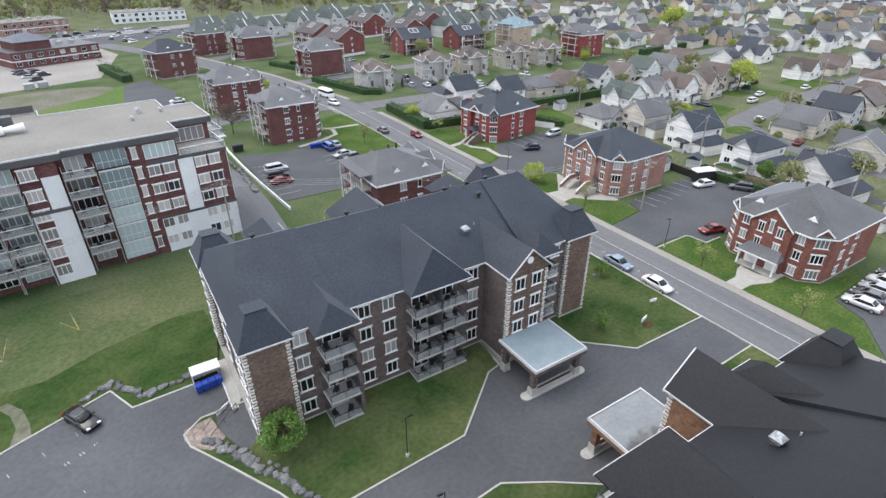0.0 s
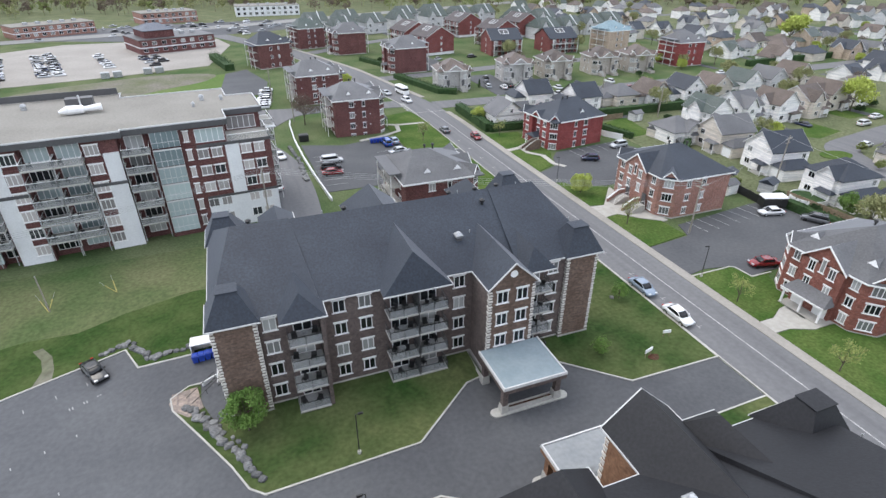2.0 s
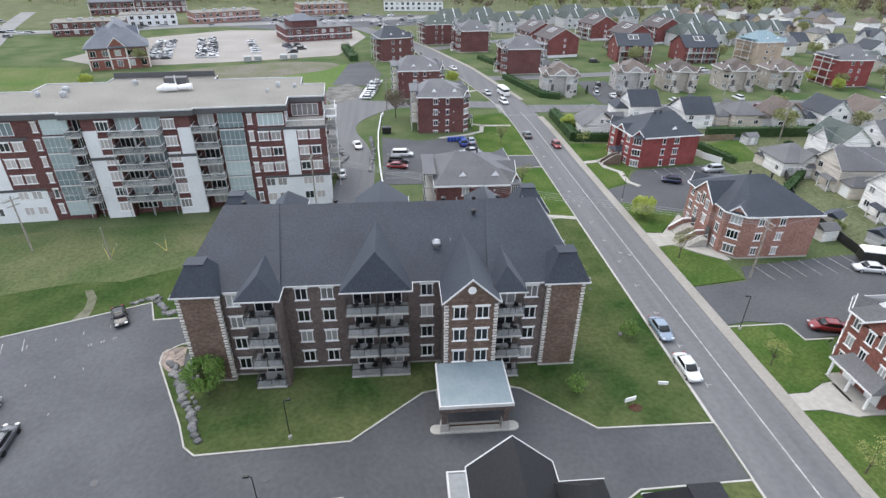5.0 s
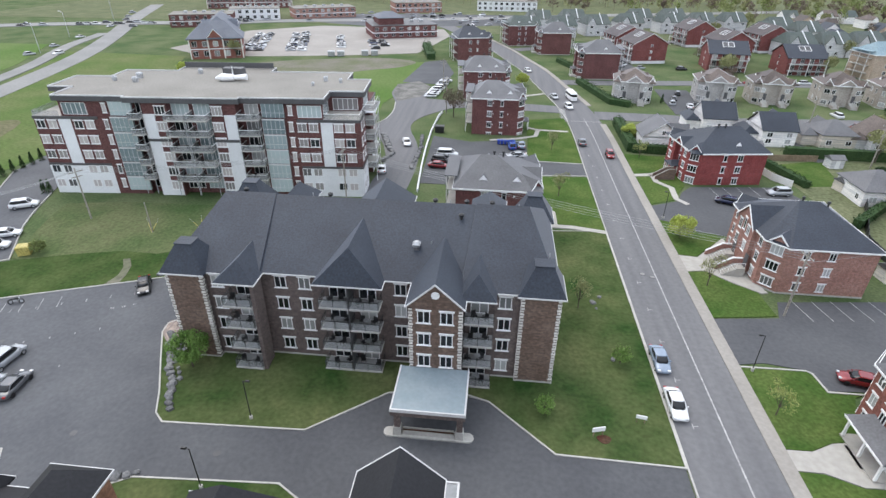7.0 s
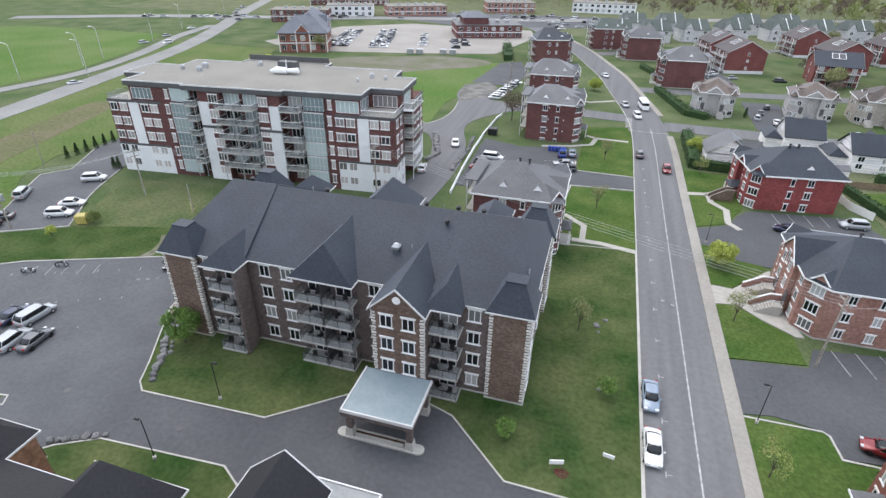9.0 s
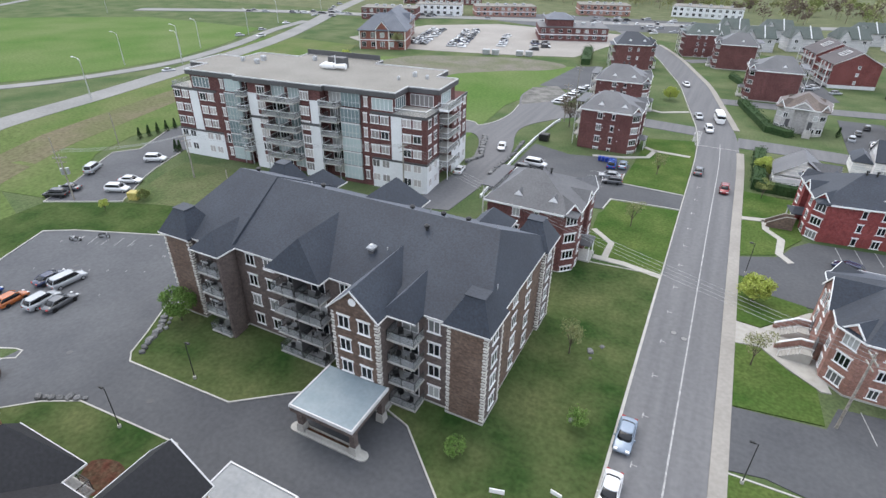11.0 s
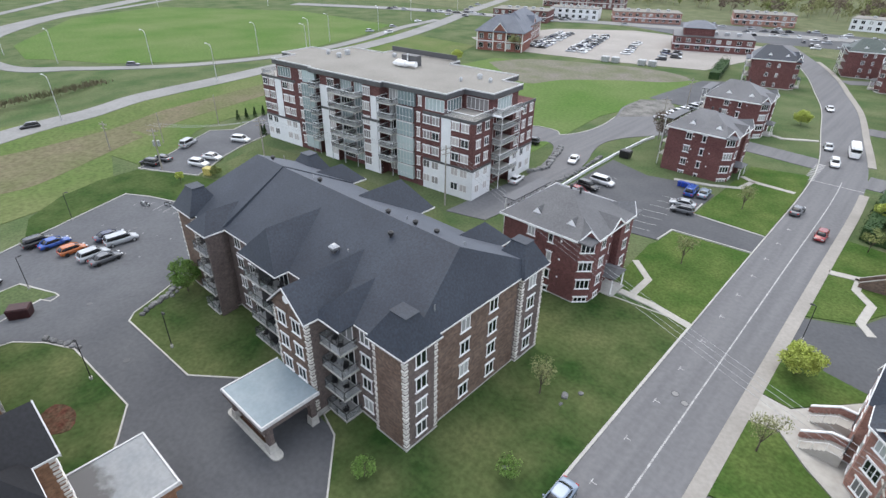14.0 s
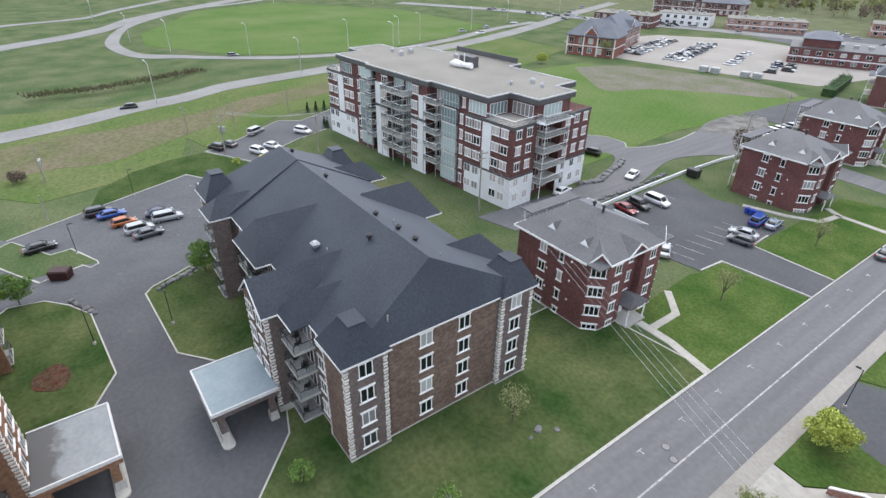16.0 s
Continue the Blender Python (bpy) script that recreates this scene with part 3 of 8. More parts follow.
sheet("lawn_east_c", [(69.75, 13.6), (69.75, 31.11), (72.15, 31.09), (75.14, 29.84), (76.12, 29.91), (79.0, 29.91), (79.0, 28.6), (80.8, 26.0), (88, 25), (88, 23.4), (78.2, 23), (76, 18.4)], 0.08, LAWN, "bright lawn before the brick house", "lawn")
sheet("lawn_east_b", [(69.75, 55.4), (69.75, 67.1), (72.5, 67.5), (75.4, 64.5), (78.2, 62.4), (78.5, 56.7)], 0.08, LAWN, "bright lawn before the orange brick house", "lawn")
sheet("lawn_east_d", [(69.75, 72.3), (72.5, 72.0), (78.4, 78.6), (78.3, 80.1), (73.9, 81.0), (71.2, 84.4), (69.75, 84.8)], 0.08, LAWN, "bright lawn before the orange brick house", "lawn")
sheet("lawn_red_house", [(69.75, 91.6), (75.0, 94.4), (77.2, 98.8), (79.0, 102.0), (79.0, 119.6), (69.75, 120.4)], 0.055, LAWN, "bright lawn before the red brick house", "lawn")
sheet("forecourt", [(69.75, 67.2), (72.5, 67.7), (75.4, 64.7), (78.6, 62.2), (79.6, 62.4), (78.9, 65.2), (78.9, 78.8), (78.4, 78.5), (72.6, 71.8), (69.75, 72.1)], 0.1, PALECONC, "pale concrete forecourt before the stairs", "pavement")
sheet("forecourt_brick_house", [(69.75, 31.21), (72.15, 31.19), (75.14, 29.94), (76.12, 30.01), (79.0, 30.01), (79.0, 36.6), (76.65, 35.25), (74.79, 34.98), (72.24, 33.7), (69.75, 33.66)], 0.1, PALECONC, "pale concrete path to the porch", "pavement")
solid("kerb_east", band([(69.75, 45.72), (77.16, 45.84), (77.71, 45.37), (78.0, 42.48), (81.78, 42.45)], 0.1, -0.1, 0.16), CONCRETE, "concrete kerb beside lawn", "kerb", "structure")
sheet("ground_yards", [(104, 16), (104, 60), (102, 104), (97, 120), (86, 121), (74, 120), (74, 146), (210, 149), (420, 158), (420, 10)], 0.015, YARD, "trodden yards and gardens of the estate", "ground", cell=60)
sheet("ground_far", [(-300, 332), (-90, 340), (0, 330), (60, 300), (210, 260), (900, 260), (900, 990), (-300, 990)], 0.012, YARD, "dull open ground beyond the boulevard", "ground")
# side streets of the estate
for nm, pts, hw in (("road_side", [(68, 153.5), (85, 153), (106, 152), (150, 155), (222, 156), (300, 160), (420, 172)], 4.2), ("road_estate", [(138, 30), (139, 56), (141, 68), (147, 79), (160, 82.5), (183, 86), (220, 87), (300, 96), (420, 110)], 3.8),
                    ("road_north", [(60, 196), (84, 198), (120, 203), (175, 206), (260, 216)], 3.6), ("road_far", [(46, 262), (90, 290), (150, 305), (260, 330), (400, 350)], 3.6), ("road_far_east", [(330, 20), (345, 164), (360, 300)], 3.8)):
    solid(nm, band(smooth(pts, 6), hw, -0.2, 0.05), ROADTOP, "grey asphalt side street", "road", "structure")
for nm, pts in (("lawn_garden", [(101.5, 117), (115, 121.5), (112, 106), (104, 104.5)]), ("lawn_drive", [(160.5, 98.5), (161, 89.5), (149.5, 86.8), (146, 92)]), ("lawn_willow", [(174, 108), (192, 105), (196, 91.5), (186, 92.0), (185, 98), (175, 97)]),
                ("lawn_verge", [(206, 102), (222, 104), (222, 92), (204, 91)]), ("lawn_corner", [(132, 98), (145, 100), (142, 88), (136, 87)])):
    sheet(nm, smooth(pts + pts[:1], 3)[:-1] if nm == "lawn_corner" else pts, 0.03, LAWN, "green garden lawn of the estate", "lawn")
solid("lawn_circle", MB().prism([(141.4 + 4.2 * math.cos(a * 0.314), 76.4 + 2.8 * math.sin(a * 0.314)) for a in range(20)], 0, 0.14), LAWN, "round green lawn at the street's end", "lawn", "structure")
sheet("lot_retail", [(-95, 352), (-40, 330), (30, 344), (84, 372), (70, 408), (-20, 398), (-80, 388)], 0.05, ASPHALT, "asphalt car parks along the boulevard", "car park")
sheet("lot_duplex", [(92, 158), (93, 190), (104, 190), (104, 158)], 0.045, ASPHALT, "asphalt yard between duplexes", "car park")
sheet("lot_north_a", [(70, 212), (72, 232), (92, 250), (96, 214), (84, 204)], 0.045, ASPHALT, "asphalt yard among the brick blocks", "car park")
sheet("lot_north_b", [(5, 188), (8, 226), (16, 232), (22, 206), (20, 186)], 0.05, ASPHALT, "asphalt car park behind the walk-ups", "car park")
# meadow, ramps and the civic car park
sheet("meadow_west", [(-62, 52), (-47, 55), (-62, 72), (-66, 84), (-63, 102), (-70, 160), (-95, 222), (-150, 225), (-118, 133), (-100, 56), (-112, 0), (-60, 0), (-38, 20), (-44, 46)], 0.03, MEADOW, "rough spring meadow beside the highway", "meadow")
sheet("dry_meadow", smooth([(-60, 0), (-72, 8), (-79, 26), (-79, 40), (-84, 66), (-92, 101), (-96, 122), (-88, 124), (-79, 96), (-74, 78), (-69, 60), (-60, 45), (-54, 33), (-56, 22), (-52, 8)], 4), 0.06, DRYGRASS, "strip of dry brown grass beside the highway", "meadow")
sheet("meadow_behind", [(-37, 60.5), (-14, 58), (-6, 61), (3, 60), (3, 66), (30, 66), (30, 72), (12, 82), (-30, 80), (-40, 78)], 0.03, ROUGHGRASS, "worn meadow between the blocks", "meadow", cell=2.5)
sheet("lawn_behind", [(-33, 48.7), (-13.4, 56.5), (-7.9, 58.6), (-5.9, 54.3), (3, 53.2), (4.4, 60), (4.2, 67.4), (-0.2, 67.8), (-8.8, 66.2), (-14, 64.0), (-20, 64.2), (-28, 62.4), (-36.4, 59.6), (-49, 52.6), (-48.4, 45), (-45, 37), (-38.5, 30), (-31.5, 27.8),
                      (-30.0, 29), (-37.6, 45.9)], 0.095, LUSH, "deep green mown strip behind the car park", "lawn", cell=2.0)
sheet("path_meadow", [(-17.2, 54.9), (-16.7, 57.6), (-17.3, 60.0), (-18.6, 62.0), (-17.6, 62.3), (-16.2, 60.4), (-15.5, 57.8), (-15.3, 55.6)], 0.14, BARESOIL, "worn dirt path across the grass", "path", cell=1.5)
sheet("lot_brick_house", [(69.75, 8), (69.75, 13), (76.6, 18.4), (78.2, 22.6), (99, 23.4), (100, 5)], 0.04, ASPHALT, "asphalt car park beside the brick house", "car park")
sheet("field_north", [(-58, 112), (-20, 108), (8, 112), (4, 158), (9, 182), (10, 226), (-35, 215), (-70, 205), (-72, 160)], 0.03, FIELD, "green open field", "meadow")
sheet("field_bare", smooth([(-66, 196), (-52, 186), (-34, 176), (-28, 190), (-14, 204), (0, 214), (4, 226), (-12, 232), (-34, 226), (-58, 214), (-66, 196)], 4)[:-1], 0.05, BARESOIL, "bare trampled patch of field", "meadow")
sheet("field_loop", [(-230, 72), (-196, 68), (-162, 88), (-148, 108), (-141, 130), (-139, 158), (-150, 196), (-172, 240), (-260, 240), (-340, 180), (-310, 118)], 0.03, FIELD, "green field inside the highway ramp", "meadow")
for k, (nm, pts, hw) in enumerate((("road_highway", [(-60, -90), (-85.7, 15.4), (-98.5, 48.6), (-106, 84), (-112, 116), (-134, 204), (-159, 268), (-190, 335), (-225, 420)], 4.6),
                    ("road_ramp", [(-420, 260), (-349, 160.7), (-320.6, 115), (-264, 73), (-223, 58.6), (-194, 58.3), (-174.5, 64.4), (-157.4, 79.5), (-142, 103.5), (-135, 127), (-133.3, 156), (-143, 194.5), (-160, 237), (-170, 277)], 2.9),
                    ("road_highway_far", [(-150, -80), (-226, 17), (-253, 51), (-313, 103), (-371, 163.5), (-480, 280)], 6), ("road_slip", [(-260, -60), (-300, 18), (-317, 58), (-354, 91), (-430, 150)], 3.2),
                    ("road_boulevard", [(-300, 262), (-230, 300), (-174, 318), (-126, 330), (-95, 345), (0, 372), (120, 420), (260, 470)], 7))):
    solid(nm, band(smooth(pts, 6), hw, -0.2, 0.13 + 0.02 * k), CARRIAGE, "pale grey concrete carriageway", "road", "structure")
sheet("lot_civic", [(-88, 224), (-60, 228), (-30, 235), (2, 246), (12, 300), (6, 325), (-66, 328), (-100, 300), (-112, 240)], 0.06, CIVICLOT, "pale concrete civic car park", "car park")
sheet("lot_mid_rise", [(-49.6, 53.0), (-36.6, 60), (-41.5, 69), (-46.2, 82), (-49, 90), (-50, 108), (-63, 108), (-62.5, 92), (-56, 79), (-59.4, 74.5)], 0.05, ASPHALT, "asphalt car park beside the mid-rise block", "car park")
solid("kerb_mid_rise", band([(-62.5, 92), (-56, 79), (-59.4, 74.5), (-49.6, 53.0), (-36.6, 60), (-41.5, 69), (-46.2, 82)], 0.1, -0.1, 0.16), CONCRETE, "concrete kerb round the car park", "kerb", "structure")


# ---- windows ----
WIN = {}


def window_mesh(w, h, panes=2, lintel=True):
    """White frame that faces -y, with its foot's middle at the origin, and its glass."""
    key = (w, h, panes, lintel)
    if key not in WIN:
        fr, gl = MB(), MB()
        t, d = 0.085, 0.07
        cuts = []
        for i in range(panes + 1):
            x = -w / 2 + (w - t) * i / panes
            fr.box(x, -d, t, x + t, 0.0, h - t)
            cuts += [x, x + t]
        for x, q in zip(cuts, cuts[1:]):
            fr.box(x, -d, 0, q, 0.0, t).box(x, -d, h - t, q, 0.0, h)
        if lintel:
            for x, q in ((-w / 2 - 0.14, -w / 2), (-w / 2, w / 2), (w / 2, w / 2 + 0.14)):
                fr.box(x, -d - 0.04, h, q, 0.0, h + 0.17).box(x, -d - 0.06, -0.09, q, 0.0, 0)
        fr.weld()
        gl.box(-w / 2 + t, -0.03, t, w / 2 - t, 0.0, h - t)
        WIN[key] = (fr.mesh("window", WHITE), gl)
    return WIN[key]


GLASSMESH = {}


FARAWAY = SIMPLE = False
PLAIN = {}


def plain_window(w, h):
    """A small white-framed window for houses far off, frame and glass in one mesh."""
    if (w, h) not in PLAIN:
        mb = MB().box(-w / 2, -0.06, 0, w / 2, 0.0, h)
        n = len(mb.f)
        mb.box(-w / 2 + 0.12, -0.075, 0.1, -0.05, -0.06, h - 0.1).box(0.05, -0.075, 0.1, w / 2 - 0.12, -0.06, h - 0.1)
        me = mb.mesh("window", WHITE)
        me.materials.append(GLASS)
        for f in me.polygons:
            f.material_index = 1 if f.index >= n else 0
        PLAIN[w, h] = me
    return PLAIN[w, h]


def window(parent, x, y, z, turn=0, w=1.3, h=1.5, panes=2, lintel=True, glass=None):
    """turn 0 faces -y, 90 faces +x."""
    if FARAWAY or SIMPLE:
        return put("window", plain_window(w, h), parent, pose(x, y, z, 0, 0, turn))
    fr, gl = window_mesh(w, h, panes, lintel)
    glass = glass or GLASS
    key = (w, h, panes, lintel, glass.name)
    if key not in GLASSMESH:
        GLASSMESH[key] = gl.mesh("pane", glass)
    if FLIP:
        y, turn = -y, 180 - turn
    f = put("window", fr, parent, pose(x, y, z, 0, 0, turn))
    put("pane", GLASSMESH[key], f, Matrix())
    return f


QUOINS = [MB().box(-0.235, -0.235, 0, 0.235, 0.235, 0.22).mesh("quoin", QUOIN), MB().box(-0.185, -0.185, 0, 0.185, 0.185, 0.22).mesh("quoin", QUOIN)]


def quoins(parent, x, y, z1, z0=0.4):
    k = 0
    z = z0
    while z < z1 - 0.2:
        put("quoin", QUOINS[k % 2], parent, pose(x, -y if FLIP else y, z))
        z += 0.36
        k += 1


def balcony(parent, x0, x1, y0, y1, z, rail_west=True, rail_east=True):
    """A slab with a pale edge, a floor and a panelled rail; its front looks to -y."""
    slab = part("balcony", MB().box(x0, y0, z - 0.18, x1, y1, z - 0.02), CONCRETE, parent, "balcony slab with a white edge")
    part("floor_deck", MB().box(x0 + 0.1, y0 + 0.1, z - 0.02, x1 - 0.1, y1, z + 0.02), DECK, slab)
    rail, pan = MB(), MB()
    t = 0.05
    rail.box(x0 + 0.03, y0 + 0.03, z + 1.0, x1 - 0.03, y0 + 0.03 + t, z + 1.06)
    pan.box(x0 + 0.06, y0 + 0.04, z + 0.1, x1 - 0.06, y0 + 0.07, z + 0.96)
    for x, on in ((x0 + 0.03, rail_west), (x1 - 0.03 - t, rail_east)):
        if on:
            rail.box(x, y0 + 0.03, z + 1.0, x + t, y1, z + 1.06)
            pan.box(x + 0.01, y0 + 0.06, z + 0.1, x + 0.035, y1 - 0.05, z + 0.96)
    n = max(2, int((x1 - x0) / 1.5))
    for i in range(n + 1):
        x = x0 + 0.03 + (x1 - x0 - 0.06 - t) * i / n
        rail.box(x, y0 + 0.025, z, x + t, y0 + 0.025 + t, z + 1.0)
    part("railing", rail, BLACKMETAL, slab)
    part("rail_panel", pan, RAILGLASS, slab)
    return slab


FLOORS = (0.1, 2.93, 5.76, 8.59)
TWINBRICK = masonry("orange_brown_brick", (0.200, 0.108, 0.066), (0.262, 0.148, 0.092), (1.15, 1.2, 1.25), amount=0.25)


def apartment_block(cx, cy, base, label, SHINGLE, brick, stone):
    """Four storeys of brick under a dark hipped roof; the front looks to -y. Coordinates are metres from the block's middle."""
    b = thing("apartment_block", pose(cx, cy, base), label, "apartment building")

    def X(x):
        return x - 25.8

    def Y(y):
        return y - 50.85

    z1 = 11.36
    front = [(4.4, 40.0), (8.6, 40.0), (8.6, 40.8), (14.45, 40.8), (14.45, 41.5), (31.7, 41.5), (31.7, 37.05), (37.1, 37.05), (37.1, 40.4),
             (43.0, 40.4), (43.0, 40.0), (47.1, 40.0), (47.1, 44.1), (46.68, 44.1), (46.68, 57.3), (47.1, 57.3), (47.1, 61.45), (43.0, 61.45), (43.0, 60.6),
             (31.4, 60.6), (31.4, 60.2), (14.45, 60.2), (14.45, 60.6), (8.6, 60.6), (8.6, 61.45), (4.4, 61.45), (4.4, 57.3), (4.85, 57.3), (4.85, 44.1), (4.4, 44.1)]
    part("wall", MB().prism([(X(x), Y(y)) for x, y in front], -2.2, z1), brick, b)
    # pale footing
    fo = [(4.32, 39.92), (8.68, 39.92), (8.68, 40.72), (14.53, 40.72), (14.53, 41.42), (31.62, 41.42), (31.62, 36.97), (37.18, 36.97), (37.18, 40.32),
          (42.92, 40.32), (42.92, 39.92), (47.18, 39.92), (47.18, 44.18), (46.76, 44.18), (46.76, 57.22), (47.18, 57.22), (47.18, 61.53), (4.32, 61.53)]
    part("footing", MB().prism([(X(x), Y(y)) for x, y in fo], -2.2, 0.16), CONCRETE, b, "pale concrete footing")
    # stone faces of the corner towers, 5 cm proud
    for name, r in (("stone_facing", (4.75, 39.94, 8.25, 40.0)), ("stone_facing", (43.35, 39.94, 46.75, 40.0)), ("stone_facing", (32.05, 36.99, 36.75, 37.05)), ("stone_facing", (46.68, 44.5, 46.74, 56.9))):
        part(name, MB().box(X(r[0]), Y(r[1]), 0.18, X(r[2]), Y(r[3]), z1), stone, b, "brown stone facing")
    part("bay_wall", MB().box(X(14.45), Y(38.7), -0.6, X(14.85), Y(40.8), z1), brick, b)
    # gable over the entrance
    gz = 14.3
    part("gable_wall", MB().poly((X(31.5), Y(36.99), z1 - 0.05), (X(37.3), Y(36.99), z1 - 0.05), (X(34.4), Y(36.99), gz - 0.1)).poly((X(31.5), Y(37.35), z1 - 0.05), (X(34.4), Y(37.35), gz - 0.1), (X(37.3), Y(37.35), z1 - 0.05)), stone, b)
    oc = MB().tube((X(34.4), Y(37.01), 12.85), (X(34.4), Y(36.9), 12.85), 0.42, k=16)
    part("round_vent", oc, WHITE, b, "round white gable vent")
    # roofs
    ze, yr = 11.5, 50.85

    def hipped(x0, x1, y0, y1, zr, ra, rb):
        mb = MB()
        p = [(X(x0), Y(y0), ze), (X(x1), Y(y0), ze), (X(x1), Y(y1), ze), (X(x0), Y(y1), ze)]
        r, s = (X(ra), Y(yr), zr), (X(rb), Y(yr), zr)
        mb.poly(p[0], p[1], s, r).poly(p[2], p[3], r, s).poly(p[1], p[2], s).poly(p[3], p[0], r)
        return mb.box(X(x0), Y(y0), ze - 0.14, X(x1), Y(y1), ze)

    roof = part("roof", hipped(4.3, 47.05, 41.0, 60.7, 16.4, 7.4, 43.7), SHINGLE, b, "dark slate shingle roof")
    part("roof_slope", hipped(4.3, 14.9, 40.3, 61.1, 16.52, 7.4, 13.6), SHINGLE, roof)
    part("roof_slope", hipped(36.6, 47.05, 40.0, 61.1, 16.52, 37.6, 43.7), SHINGLE, roof)
    tower = lambda x0, y0, x1, y1, cx0, cy0, cx1, cy1, zc: part("tower_roof", MB().box(X(x0), Y(y0), ze - 0.14, X(x1), Y(y1), ze + 0.02).frustum((X(x0), Y(y0), X(x1), Y(y1)), (X(cx0), Y(cy0), X(cx1), Y(cy1)), ze + 0.02, zc)
                                                                 .box(X(cx0) - 0.1, Y(cy0) - 0.1, zc, X(cx1) + 0.1, Y(cy1) + 0.1, zc + 0.1), SHINGLE, roof)
    tower(42.6, 39.6, 47.5, 44.4, 44.2, 41.25, 46.1, 42.75, 14.3)
    tower(42.6, 57.0, 47.5, 61.8, 44.0, 59.2, 45.8, 60.6, 14.1)
    tower(4.05, 39.6, 9.0, 44.4, 5.6, 41.3, 7.4, 42.8, 14.3)
    tower(4.05, 57.0, 9.0, 61.8, 5.4, 58.9, 7.2, 60.4, 14.1)

    def bay_roof(x0, x1, yf, zt, hip, yb):
        c = X((x0 + x1) / 2)
        mb = MB()
        p = [(X(x0), Y(yf), ze), (X(x1), Y(yf), ze), (X(x1), Y(yb), ze), (X(x0), Y(yb), ze)]
        a, e = (c, Y(yf) + hip, zt), (c, Y(yb), zt)
        mb.poly(p[1], p[2], e, a).poly(p[3], p[0], a, e).poly(p[2], p[3], e)
        if hip > 0.1:
            mb.poly(p[0], p[1], a).poly(p[3], p[2], p[1], p[0]).box(X(x0), Y(yf), ze - 0.14, X(x1), Y(yf + 2.0), ze)
        part("bay_roof", mb, SHINGLE, roof)

    bay_roof(10.6, 15.1, 38.4, 13.5, 1.8, 47)
    bay_roof(21.0, 28.5, 39.35, 15.2, 1.85, 50.4)
    bay_roof(36.5, 40.45, 38.3, 13.6, 1.9, 47)
    bay_roof(31.4, 37.4, 36.7, gz, 0.02, 48.4)
    for x0, x1, zt in ((10.4, 14.9, 13.9), (21.2, 28.7, 15.1), (36.6, 41.4, 13.9)) if not FLIP else ():
        c, mb = X((x0 + x1) / 2), MB()
        p = [(X(x0), Y(54), ze), (X(x1), Y(54), ze), (X(x1), Y(63.2), ze), (X(x0), Y(63.2), ze)]
        a, e = (c, Y(54), zt), (c, Y(60.8), zt)
        mb.poly(p[1], p[2], e, a).poly(p[3], p[0], a, e).poly(p[2], p[3], e)
        mb.box(X(x0), Y(60), ze - 0.14, X(x1), Y(63.2), ze)
        part("bay_roof", mb, SHINGLE, roof)
        part("eaves_trim", MB().box(X(x1), Y(60.8), ze - 0.13, X(x1) + 0.07, Y(63.27), ze + 0.03).box(X(x0), Y(63.2), ze - 0.13, X(x1), Y(63.27), ze + 0.03), TRIM, b, "white eaves trim")
        for z in FLOORS:
            part("balcony", MB().box(X(x0 + 0.5), Y(60.6), z - 0.24, X(x1 - 0.5), Y(62.8), z), WHITE, b)
    # white eaves trim
    for x0, y0, x1, y1 in ((3.99, 39.54, 9.06, 39.6), (9.06, 40.24, 10.6, 40.3), (10.54, 38.34, 15.16, 38.4), (15.1, 38.4, 15.16, 41.0), (15.16, 40.94, 21.0, 41.0), (20.94, 39.29, 28.56, 39.35),
                           (28.56, 40.94, 31.34, 41.0), (37.46, 38.24, 40.51, 38.3), (40.51, 39.94, 42.54, 40.0), (42.54, 39.54, 47.56, 39.6), (47.5, 39.6, 47.56, 44.4), (47.05, 44.4, 47.11, 57.0),
                           (47.5, 56.94, 47.56, 61.86), (28.5, 39.35, 28.56, 41.0), (31.34, 36.64, 31.4, 41.0), (37.4, 36.64, 37.46, 38.3), (3.99, 39.6, 4.05, 44.45), (4.24, 44.45, 4.3, 56.95), (3.99, 56.95, 4.05, 61.86)):
        part("eaves_trim", MB().box(X(x0), Y(y0), ze - 0.13, X(x1), Y(y1), ze + 0.03), TRIM, b, "white eaves trim")
    for s in (-1, 1):
        rake = MB()
        a, c = (X(34.4 + s * 3.06), ze), (X(34.4), gz + 0.03)
        y0, y1 = Y(36.62), Y(36.72)
        q = [(a[0], y0, a[1]), (c[0], y0, c[1]), (c[0], y0, c[1] - 0.2), (a[0], y0, a[1] - 0.2)]
        rake.poly(*q).poly(*[(x, y1, z) for x, y, z in reversed(q)]).poly(q[0], (q[0][0], y1, q[0][2]), (q[1][0], y1, q[1][2]), q[1]).poly(q[3], q[2], (q[2][0], y1, q[2][2]), (q[3][0], y1, q[3][2]))
        part("gable_trim", rake, TRIM, b, "white gable trim")
    # windows
    for z in FLOORS:
        wz = z + 0.85
        for x, y in ((9.75, 40.8), (16.7, 41.5), (19.42, 41.5), (30.1, 41.5), (33.22, 36.99), (35.55, 36.99), (41.4, 40.4)):
            window(b, X(x), Y(y), wz, 0, 1.3, 1.48)
        for y, x in ((42.0, 47.1), (48.45, 46.74), (52.85, 46.74), (59.2, 47.1)) if not FLIP else ():
            window(b, X(x), Y(y), wz, 90, 1.35, 1.55)
        for y in (42.1, 48.5, 53.5, 59.2) if not FLIP else ():
            window(b, X(4.4 if y in (42.1, 59.2) else 4.85), Y(y), wz, -90, 1.3, 1.48)
